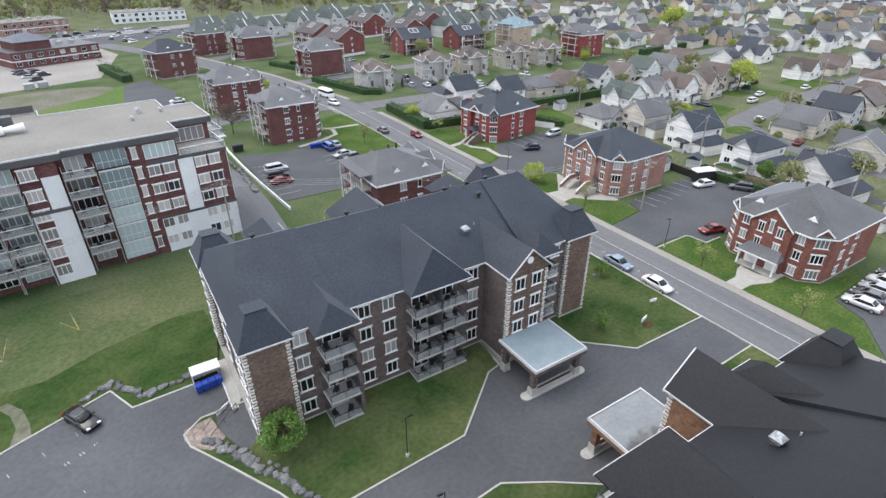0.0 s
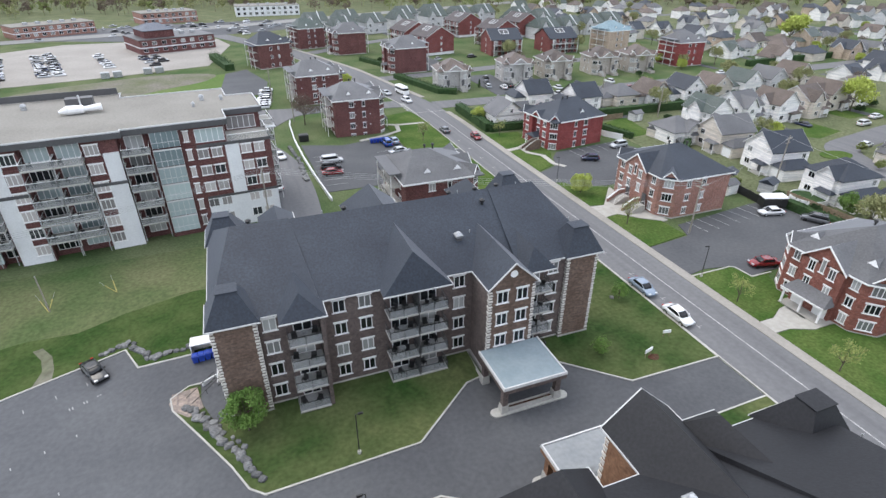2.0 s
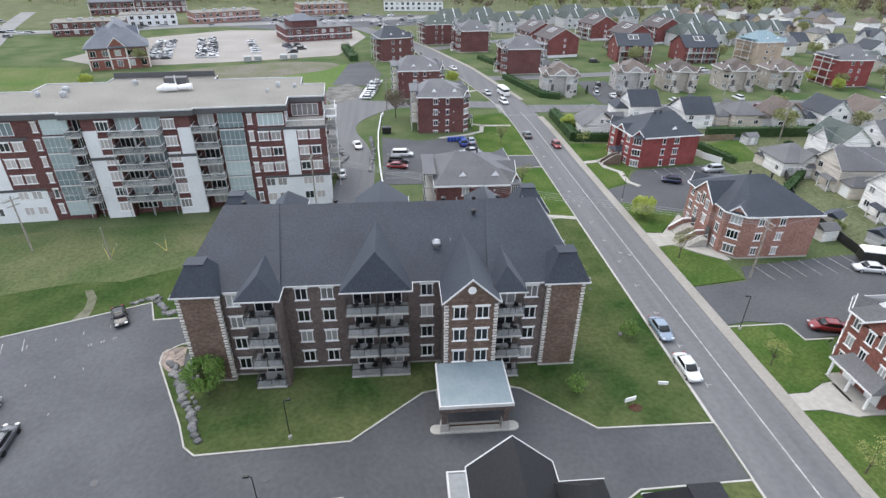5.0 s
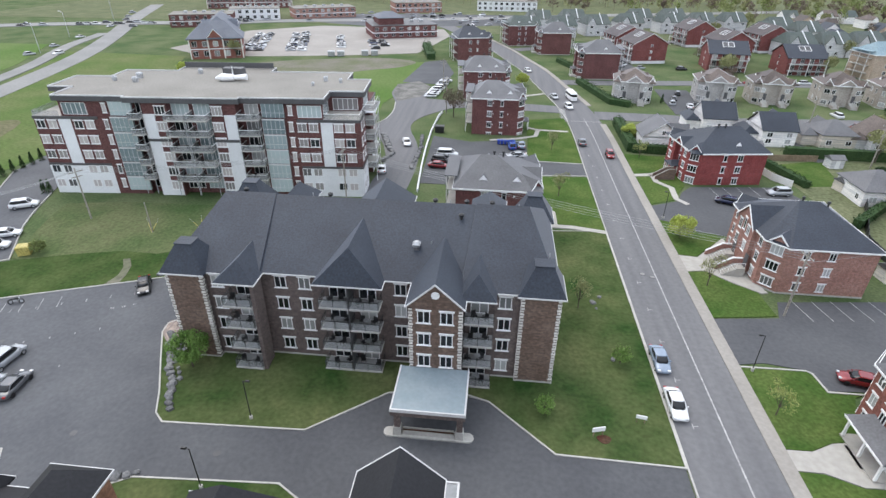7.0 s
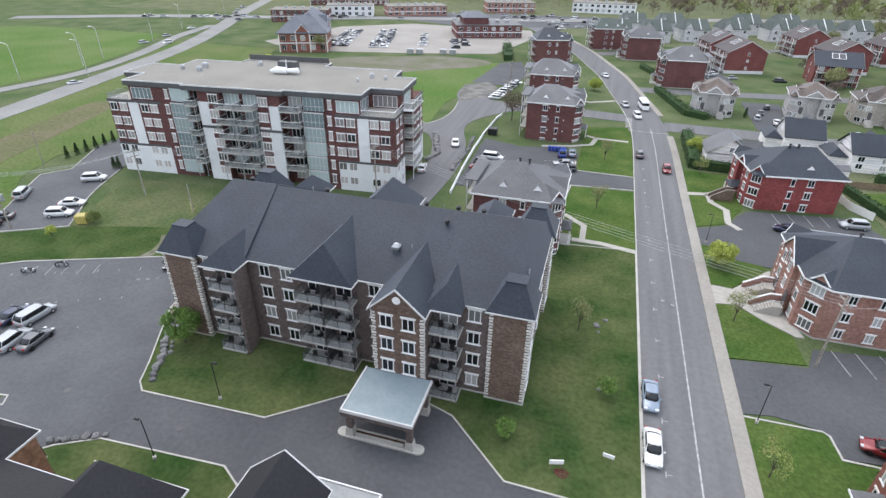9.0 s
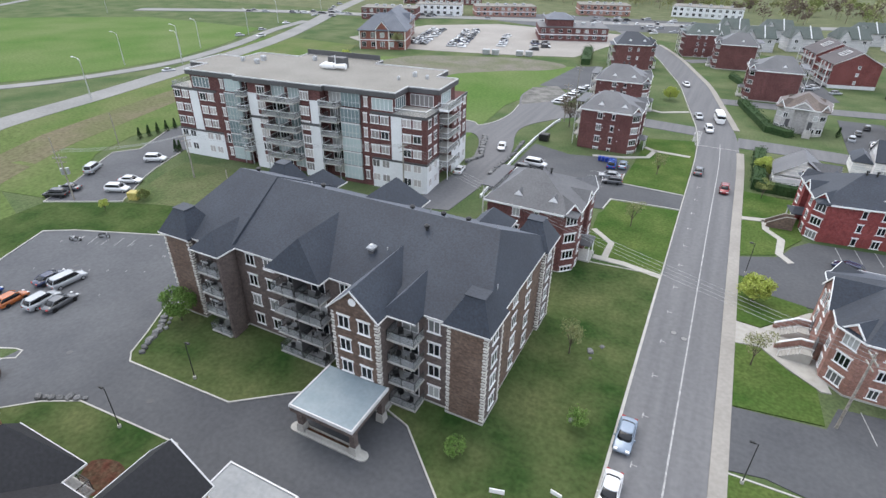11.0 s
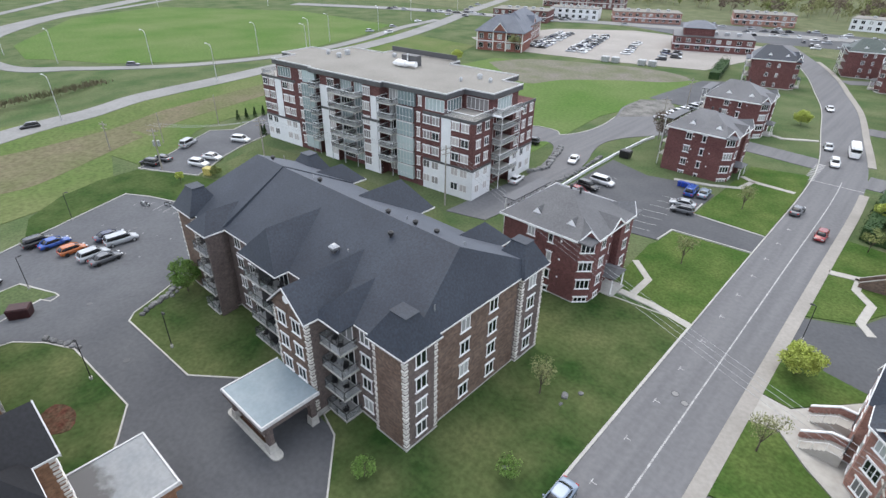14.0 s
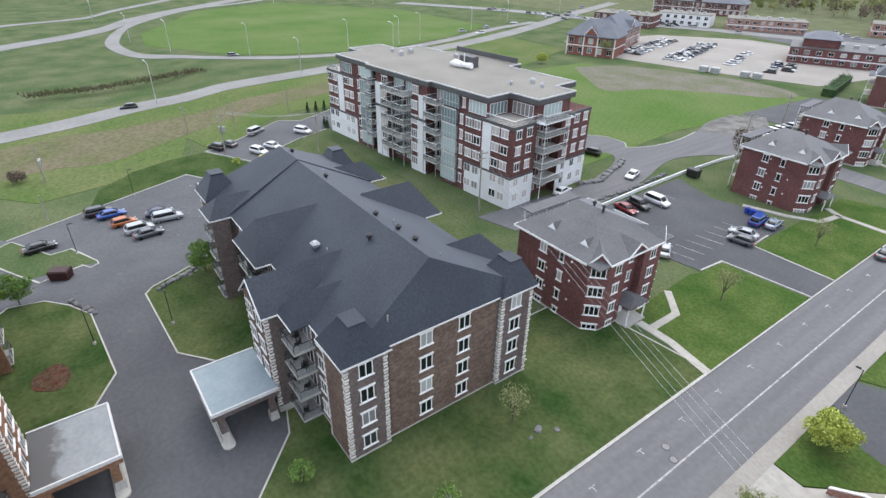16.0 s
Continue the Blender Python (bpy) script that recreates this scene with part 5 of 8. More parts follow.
    for x, s in ((-2.5, -1), (2.8, -1), (-2.0, 1)):
        y = s * (w / 2 - 1.4)
        z = eave + sl * 1.9
        tri = [(x - 0.7, y, z), (x + 0.7, y, z), (x, y - s * 0.05, z + 0.8)]
        dorm = part("roof_dormer", MB().poly(tri[0], tri[2], (x, y - s * 0.9 / sl * 0.8, z + 0.8)).poly(tri[2], tri[1], (x, y - s * 0.9 / sl * 0.8, z + 0.8)), roofmat, b)
        part("louvre", MB().poly(*(tri if s < 0 else reversed(tri))), WHITE, dorm, "white triangular louvre")
    for x in (-1.0, 0.5) if not FARAWAY else ():
        part("turbine_vent", MB().tube((x, 0.4, ridge - 0.4), (x, 0.4, ridge + 0.3), 0.15).tube((x, 0.4, ridge + 0.3), (x, 0.4, ridge + 0.55), 0.3, 0.2), BLACKMETAL, b)
    # porch
    if stairs:
        for sy in (-1, 1):
            st = MB()
            for i in range(8):
                st.box(x1 + 0.3 + 0.3 * i, sy * 2.6 - 0.8, 0, x1 + 0.6 + 0.3 * i, sy * 2.6 + 0.8, 1.45 - 0.18 * i)
            st.box(x1 - 0.9, sy * 2.6 - 0.8, 0, x1 + 0.3, sy * 2.6 + 0.8, 1.55)
            s = part("entrance_stair", st, CONCRETE, b, "pale concrete entrance stair")
            for q in (-0.95, 0.8):
                y = sy * 2.6 + q
                part("stair_wall", MB().prism([(x1, y), (x1 + 2.9, y), (x1 + 2.9, y + 0.15), (x1, y + 0.15)], 0, 0.9), brick, s)
            part("door", MB().box(x1 - 0.02, sy * 2.6 - 0.5, 1.5, x1 + 0.05, sy * 2.6 + 0.5, 3.6), CHARCOAL, b)
    else:
        po = part("porch", MB().ridge(x1 - 0.8, -1.9, x1 + 1.7, 1.9, 2.9, 3.6, x1 - 0.8, x1 + 1.0, "x", 0.15), roofmat, b)
        for y in (-1.7, 1.6):
            part("porch_post", MB().box(x1 + 1.4, y, 0.3, x1 + 1.55, y + 0.15, 2.8), WHITE, po)
        part("porch_floor", MB().box(x1 - 0.9, -1.9, -0.2, x1 + 1.8, 1.9, 0.3), CONCRETE, po)
        part("door", MB().box(x1 - 0.9, -0.5, 0.3, x1 - 0.84, 0.5, 2.4), WHITE, b, "white entrance door")
    if balconies:
        for j in range(1, floors):
            z = step * j
            s = part("balcony", MB().box(x0 - 1.8, -4.4, z - 0.18, x0, 4.4, z), CONCRETE, b)
            r = MB().box(x0 - 1.8, -4.4, z + 0.95, x0 - 1.74, 4.4, z + 1.02)
            for q in range(12):
                y = -4.4 + 0.8 * q
                r.box(x0 - 1.8, y, z, x0 - 1.75, y + 0.05, z + 0.95)
            part("railing", r, BLACKMETAL, s)
        for y in (-4.4, -0.05, 4.25):
            part("balcony_post", MB().box(x0 - 1.8, y, 0, x0 - 1.66, y + 0.15, step * (floors - 1) + 2.4), WHITE, b)
        br = part("balcony_roof", MB().prism([(x0 - 2.1, -4.8), (x0, -4.8), (x0, 4.8), (x0 - 2.1, 4.8)], step * (floors - 1) + 2.4, step * (floors - 1) + 2.55), roofmat, b)
    return b


walk_up(pose(40.3, 79.45, 0), "dark red brick walk-up with grey hipped roof on a lawn", REDBRICK, SHINGLE2, 13.55, 13.7, 9.7, 12.9)
walk_up(pose(39.6, 137.7, -0.4), "dark red brick walk-up with grey hipped roof by a car park", REDBRICK, SHINGLE2, 13.3, 12.9, 9.75, 12.95)
walk_up(pose(35.2, 173.6, 0, 0, 0, 4), "dark red brick walk-up with grey hipped roof", REDBRICK, SHINGLE2, 14.6, 12.8, 8.8, 12.4)
walk_up(pose(86.2, 110.4, -0.5, 0, 0, 188), "bright red brick walk-up with dark hipped roof", BRIGHTBRICK, SHINGLE, 15.6, 13.4, 7.4, 11.0, 3, False)


def corner_house(m, label, brick, roofmat, w, d, eave, ridge, stairs):
    """Three storeys with cut corners and a broad front gable; the front looks to +x."""
    b = thing("corner_house", m, label, "apartment building", "brick corner houses")
    x0, x1, y0, y1, c, g = -d / 2, d / 2, -w / 2, w / 2, 2.2, 2.9
    foot = [(x0, y0), (x1 - c, y0), (x1, y0 + c), (x1, -g), (x1 + 0.7, -g), (x1 + 0.7, g), (x1, g), (x1, y1 - c), (x1 - c, y1), (x0, y1)]
    part("wall", MB().prism(foot, -1.2, eave), brick, b)
    part("footing", MB().prism([(x * 1.005, y * 1.006) for x, y in foot], -1.2, 0.3), CONCRETE, b, "pale concrete footing")
    o = 0.45
    e = [(x0 - o, y0 - o), (x1 - c + 0.2, y0 - o), (x1 + o, y0 + c - 0.2), (x1 + o, y1 - c + 0.2), (x1 - c + 0.2, y1 + o), (x0 - o, y1 + o)]
    a, q = (-1.6, 0, ridge), (1.2, 0, ridge)
    p = [(x, y, eave) for x, y in e]
    rf = MB().poly(p[0], p[1], q, a).poly(p[1], p[2], q).poly(p[2], p[3], q).poly(p[3], p[4], q).poly(p[4], p[5], a, q).poly(p[5], p[0], a).prism(e, eave - 0.16, eave - 0.002)
    part("roof", rf, roofmat, b)
    for (ax, ay), (bx, by) in zip(e, e[1:] + e[:1]):
        u = Vector((by - ay, ax - bx)).normalized() * 0.06
        part("eaves_trim", MB().prism([(ax, ay), (ax + u.x, ay + u.y), (bx + u.x, by + u.y), (bx, by)], eave - 0.2, eave + 0.02), WHITE, b, "white eaves trim")
    gable(b, x1 + 0.7, 0, 90, 2 * g, eave + 0.05, eave + 2.6, 6.0, roofmat, brick)
    for sy, turn in ((-1, 45), (1, 135)):
        gable(b, x1 - c / 2, sy * (w / 2 - c / 2), turn, 2.5, eave + 0.05, eave + 1.35, 3.0, roofmat, brick)
    st = eave / 3
    for j in range(3):
        z = 0.75 + st * j
        for sy, turn in ((-1, 45), (1, 135)):
            window(b, x1 - c / 2, sy * (w / 2 - c / 2), z, turn, 1.7, 1.4, 3)
            window(b, x1, sy * (g + (w / 2 - c - g) * 0.5), z, 90, 1.0, 1.4, 2)
        for y in (-1.4, 1.4) if j else ():
            window(b, x1 + 0.7, y, z, 90, 0.9, 1.5, 2)
        for y, turn in ((y0, 0), (y1, 180)):
            for x, ww in ((-1.0, 0.95), (2.4, 0.95)):
                window(b, x, y, z, turn, ww, 1.25, 2)
        for y in (-4.5, 0.0, 4.5):
            window(b, x0, y, z, -90, 1.4, 1.4, 2)
    window(b, x1 + 0.7, 0, 2 * st + 1.1, 90, 0.6, 1.9, 1)
    part("stone_band", MB().box(x0 - 0.03, y0 - 0.04, 2 * st - 0.06, x1 - c, y0, 2 * st + 0.04), CONCRETE, b)
    rng = random.Random(int(ridge * 100))
    for x, z in ((4.0, 1.6), (4.4, 3.5), (0.9, 3.9), (-3.2, 2.2), (-5.2, 4.4)):
        part("wall_vent", MB().box(x, y0 - 0.06, z, x + 0.3, y0, z + 0.22), WHITE, b)
    sl = (ridge - eave) / (w / 2 + o)
    for y, s in ((-w * 0.26, 1), (w * 0.26, 1)) if not stairs else ():
        x, z = x1 - 1.9, eave + 1.25
        dm = part("roof_dormer", MB().poly((x, y - 0.75, z), (x - 0.1, y, z + 0.85), (x - 1.6, y, z + 0.85)).poly((x - 0.1, y, z + 0.85), (x, y + 0.75, z), (x - 1.6, y, z + 0.85)), roofmat, b)
        part("louvre", MB().poly((x, y - 0.75, z), (x, y + 0.75, z), (x - 0.1, y, z + 0.85)), WHITE, dm, "white triangular louvre")
    for x, y in ((-2.4, 0.8), (0.4, -0.7)):
        part("turbine_vent", MB().tube((x, y, ridge - 0.7), (x, y, ridge + 0.1), 0.14).tube((x, y, ridge + 0.1), (x, y, ridge + 0.4), 0.28, 0.2), BLACKMETAL, b)
    if stairs:
        for mid in (-1.15, 3.35):
            steps = [(x1 + 0.7, -0.2), (x1 + 0.7, 1.5), (x1 + 2.1, 1.5)]
            for i in range(7):
                steps += [(x1 + 2.1 + 0.3 * i, 1.3 - 0.18 * i), (x1 + 2.4 + 0.3 * i, 1.3 - 0.18 * i)]
            steps += [(x1 + 4.2, -0.2)]
            fl, k = MB(), len(steps)
            fl.v = [(x, mid - 0.85, z) for x, z in steps] + [(x, mid + 0.85, z) for x, z in steps]
            fl.f = [tuple(range(k - 1, -1, -1)), tuple(range(k, 2 * k))] + [(i, (i + 1) % k, k + (i + 1) % k, k + i) for i in range(k)]
            s = part("entrance_stair", fl, PALECONC, b, "pale concrete entrance stair")
            for y in (mid - 1.05,):
                prof = [(x1 + 0.7, 2.3), (x1 + 2.1, 2.3), (x1 + 4.4, 0.85), (x1 + 4.4, -0.2), (x1 + 0.7, -0.2)]
                wl, cap = MB(), MB()
                k = len(prof)
                wl.v = [(x, y, z) for x, z in prof] + [(x, y + 0.2, z) for x, z in prof]
                wl.f = [tuple(range(k)), tuple(range(2 * k - 1, k - 1, -1))] + [(i, k + i, k + (i + 1) % k, (i + 1) % k) for i in range(k)]
                part("stair_wall", wl, brick, s)
                for (ax, az), (bx, bz) in zip(prof[:2], prof[1:3]):
                    n = len(cap.v)
                    cap.v += [(ax, y - 0.06, az), (bx, y - 0.06, bz), (bx, y + 0.26, bz), (ax, y + 0.26, az), (ax, y - 0.06, az + 0.14), (bx, y - 0.06, bz + 0.14), (bx, y + 0.26, bz + 0.14), (ax, y + 0.26, az + 0.14)]
                    cap.f += [(n + 3, n + 2, n + 1, n), (n + 4, n + 5, n + 6, n + 7)] + [(n + i, n + (i + 1) % 4, n + 4 + (i + 1) % 4, n + 4 + i) for i in range(4)]
                part("coping", cap.weld(), STUCCO, s, "pale coping")
            rl = part("handrail", MB().tube((x1 + 0.8, mid + 0.8, 2.4), (x1 + 2.1, mid + 0.8, 2.4), 0.03, k=6), WHITE, s, "white handrail")
            part("rail", MB().tube((x1 + 2.1, mid + 0.8, 2.4), (x1 + 4.2, mid + 0.8, 1.05), 0.03, k=6), WHITE, rl)
            for u in (0.9, 2.1, 3.1, 4.1):
                zz = 2.4 - max(0, u - 2.1) * 0.64
                part("baluster", MB().tube((x1 + u, mid + 0.8, zz - 0.95), (x1 + u, mid + 0.8, zz), 0.025, k=6), WHITE, rl)
            part("door", MB().box(x1 + 0.68, mid - 0.5, 1.5, x1 + 0.76, mid + 0.5, 3.6), CHARCOAL, b)
    else:
        pf = part("porch_floor", MB().box(x1 + 0.7, -2.9, -1.0, x1 + 2.5, 2.9, 0.32), PALECONC, b)
        pr = MB()
        pr.poly((x1 + 2.7, -3.1, 2.75), (x1 + 2.7, 3.1, 2.75), (x1 + 0.7, 2.4, 3.75), (x1 + 0.7, -2.4, 3.75)).poly((x1 + 2.7, 3.1, 2.75), (x1 + 0.7, 3.1, 2.75), (x1 + 0.7, 2.4, 3.75)).poly((x1 + 0.7, -3.1, 2.75), (x1 + 2.7, -3.1, 2.75), (x1 + 0.7, -2.4, 3.75))
        pr.box(x1 + 0.7, -3.1, 2.6, x1 + 2.7, 3.1, 2.748)
        po = part("porch_roof", pr, roofmat, b)
        part("porch_trim", MB().box(x1 + 2.7, -3.12, 2.55, x1 + 2.76, 3.12, 2.78), WHITE, po)
        for y in (-2.8, -0.1, 2.6):
            part("porch_post", MB().box(x1 + 2.2, y, 0.32, x1 + 2.42, y + 0.22, 2.6), WHITE, po)
        for y in (-1.6, 1.6):
            part("door", MB().box(x1 + 0.68, y - 0.9, 0.32, x1 + 0.76, y + 0.9, 2.45), WHITE, b, "white double entrance door")
        for i in range(2):
            part("step", MB().box(x1 + 2.5 + 0.3 * i, -1.4, -0.3, x1 + 2.8 + 0.3 * i, 1.4, 0.2 - 0.13 * i), PALECONC, pf)


corner_house(pose(85.4, 70.8, -0.1, 0, 0, 180), "dusty orange brick house with paired stairs and dark roof", ORANGEBRICK, SHINGLE, 16.2, 14.0, 7.6, 11.2, True)
corner_house(pose(86.6, 33.5, -0.1, 0, 0, 180), "russet brick house with grey roof and white porch", RUSSETBRICK, SHINGLE2, 14.8, 16.0, 7.5, 11.6, False)
FARAWAY = True
for x, y, r, br, rf, fl in ((75.0, 209.3, 184, REDBRICK, SHINGLE2, 4), (62.5, 258.5, 186, REDBRICK, SHINGLE2, 4), (48.5, 281, 14, REDBRICK, SHINGLE4, 4), (190, 183, 0, BRIGHTBRICK, SHINGLE2, 4), (27, 238, 16, REDBRICK, SHINGLE, 3),
                            (183, 223, 10, TANBRICK, BLUEROOF, 4)):
    walk_up(pose(x, y, 0, 0, 0, r), "brick walk-up block with hipped roof and rear balconies", br, rf, 14.6, 12.6, 9.3, 13.2, fl)
for x, y, r, br in ((82, 174.5, 262, GREYBRICK), (108.6, 178.5, 262, GREYBRICK), (125.5, 178.5, 264, GREIGE), (146.5, 179, 264, GREIGE), (163, 178, 264, GREIGE)):
    walk_up(pose(x, y, 0, 0, 0, r), "pale grey-beige brick duplex with brown hipped roof and outside stairs", br, SHINGLE3, 11.0, 11.5, 6.6, 9.6, 2, False, "duplex", True, "brick duplexes")


def gabled_block(m, roofmat, balconies=True):
    """Four storeys under a plain gabled roof; grey galleries along the front, which looks to -y, brick gable ends."""
    b = thing("gabled_block", m, "red brick apartment block with dark gabled roof and grey galleries", "apartment building", "gabled brick blocks")
    w, d, eave, ridge = 7.2, 7.3, 7.9, 12.0
    part("wall", MB().box(-w, -d, -0.6, w, d, eave), MIDBRICK, b)
    part("base", MB().box(-w - 0.05, -d - 0.05, -0.6, w + 0.05, d + 0.05, 1.1), STUCCO, b, "white rendered base")
    roof = MB()
    k = (ridge - eave) / (d + 0.6)
    for s in (-1, 1):
        q = [(-w - 0.5, s * (d + 0.6), eave), (w + 0.5, s * (d + 0.6), eave), (w + 0.5, 0, ridge), (-w - 0.5, 0, ridge)]
        lo = [(x, y, z - 0.18) for x, y, z in q]
        if s > 0:
            q, lo = q[::-1], lo[::-1]
        roof.poly(*q).poly(*lo[::-1])
        for i in range(4):
            roof.poly(q[i], lo[i], lo[(i + 1) % 4], q[(i + 1) % 4])
    rf = part("roof", roof, roofmat, b)
    for s in (-1, 1):
        x = s * w
        part("gable_wall", MB().prism([(x - 0.1, -d), (x + 0.1, -d), (x + 0.1, d), (x - 0.1, d)], eave - 0.1, eave + 0.3)
             .poly(*[(x + s * 0.1, -d, eave + 0.3), (x + s * 0.1, d, eave + 0.3), (x + s * 0.1, 0, ridge - 0.25)][::s]), MIDBRICK, b)
        for u in (-1, 1):
            xx = s * (w + 0.53)
            q = [(xx, u * (d + 0.65), eave - 0.02), (xx, 0, ridge + 0.05), (xx, 0, ridge - 0.3), (xx, u * (d + 0.65), eave - 0.36)]
            part("gable_trim", MB().poly(*q).poly(*q[::-1]), WHITE, b, "white gable trim")
        for z in (1.5, 4.1, 6.6):
            window(b, x, 0.4, z, 90 * s, 0.9, 1.2)
    # framed roof opening
    y0, y1 = -d * 0.55, -d * 0.18
    z = lambda y: ridge + k * y + 0.03
    op = part("roof_opening", MB().poly((-2.0, y0, z(y0)), (2.0, y0, z(y0)), (2.0, y1, z(y1)), (-2.0, y1, z(y1))), CHARCOAL, rf)
    fr = MB()
    for p, q in (((-2.1, y0), (2.1, y0)), ((2.1, y0), (2.1, y1)), ((2.1, y1), (-2.1, y1)), ((-2.1, y1), (-2.1, y0)), ((0, y0), (0, y1))):
        fr.tube((p[0], p[1], z(p[1]) + 0.1), (q[0], q[1], z(q[1]) + 0.1), 0.11, k=4)
    part("opening_frame", fr, WHITE, rf, "white frame")
    if balconies:
        for j in range(3):
            zf = 0.8 + 2.5 * j
            g = part("gallery", MB().box(-w * 0.92, -d - 1.9, zf - 0.2, w * 0.92, -d, zf), DECK, b, "grey gallery slab")
            rl = MB().box(-w * 0.92, -d - 1.9, zf + 0.95, w * 0.92, -d - 1.82, zf + 1.02)
            for i in range(18):
                x = -w * 0.92 + w * 1.84 * i / 17
                rl.box(x - 0.04, -d - 1.9, zf, x + 0.04, -d - 1.82, zf + 0.95)
            part("railing", rl, RAILGREY, g)
            for x in (-5.0, -1.7, 1.7, 5.0):
                window(b, x, -d, zf + 0.1, 0, 1.5, 1.9)
        for x in (-w * 0.92, 0, w * 0.92):
            part("gallery_post", MB().box(x - 0.1, -d - 1.9, 0, x + 0.1, -d - 1.7, eave), WHITE, b)
    return b


for x, y, z, r, rf in ((100, 245, 0, 283, MAROONSHINGLE), (96.3, 266, 0, 283, MAROONSHINGLE), (135.4, 293, 0, 283, MAROONSHINGLE), (139.2, 257, 0, 283, MAROONSHINGLE), (129.6, 233, -1.2, -5, SHINGLE), (157.5, 230.8, -1.6, 0, SHINGLE),
                       (165, 281, 0, 283, MAROONSHINGLE)):
    gabled_block(pose(x, y, z, 0, 0, r), rf)


def row_house(m, wall):
    """A broad house of a terrace: pale gable to -y, dark green roof, a white fire wall standing above it."""
    b = thing("row_house", m, "pale terrace house with dark green gabled roof", "house", "terrace houses")
    part("wall", MB().box(-7.0, -6.0, -0.3, 7.0, 6.0, 6.0), wall, b)
    part("roof", MB().ridge(-7.4, -6.5, 7.4, 6.5, 6.0, 10.4, -5.6, 6.4, "x", 0.15), SHINGLE4, b)
    part("front_gable", MB().poly((-6.4, -6.8, 6.0), (-1.6, -6.8, 6.0), (-4.0, -6.8, 9.2)).box(-6.2, -6.7, 0, -1.8, -6.0, 6.0), wall, b)
    part("gable_roof", MB().poly((-6.7, -7.1, 5.8), (-4.0, -7.1, 9.5), (-4.0, -2.0, 9.5), (-6.7, -2.0, 5.8)).poly((-1.3, -7.1, 5.8), (-1.3, -2.0, 5.8), (-4.0, -2.0, 9.5), (-4.0, -7.1, 9.5)), SHINGLE4, b)
    part("fire_wall", MB().poly((2.0, -6.6, 6.0), (2.0, 0, 10.9), (2.35, 0, 10.9), (2.35, -6.6, 6.0)).poly((2.35, 6.6, 6.0), (2.35, 0, 10.9), (2.0, 0, 10.9), (2.0, 6.6, 6.0))
         .poly((2.0, -6.6, 6.0), (2.0, 6.6, 6.0), (2.0, 0, 10.9)).poly((2.35, 6.6, 6.0), (2.35, -6.6, 6.0), (2.35, 0, 10.9)), STUCCO, b, "white fire wall")
    for x, z in ((-4.0, 1.0), (0.4, 1.0), (-4.0, 3.9), (4.6, 3.9)):
        window(b, x, -6.7 if x == -4.0 else -6.0, z, 0, 1.5, 1.5)
    return b


TERRACE = [(52, 305, 8), (71, 311, 10), (90, 321, 14), (110, 331, 14), (134, 338, 12), (153, 344, 10), (172, 349, 8), (60, 338, 8), (80, 346, 10), (121, 358, 12), (142, 364, 10), (190, 330, 8), (176, 308, 10), (196, 312, 10), (172, 268, 10), (189, 272, 10), (206, 277, 10), (223, 282, 10)]
row_model = None
for x, y, r in TERRACE:
    if row_model is None:
        row_model = row_house(pose(x, y, 0, 0, 0, r), GREYSIDING)
    else:
        copy_thing(row_model, pose(x, y, 0, 0, 0, r))

FARAWAY = False


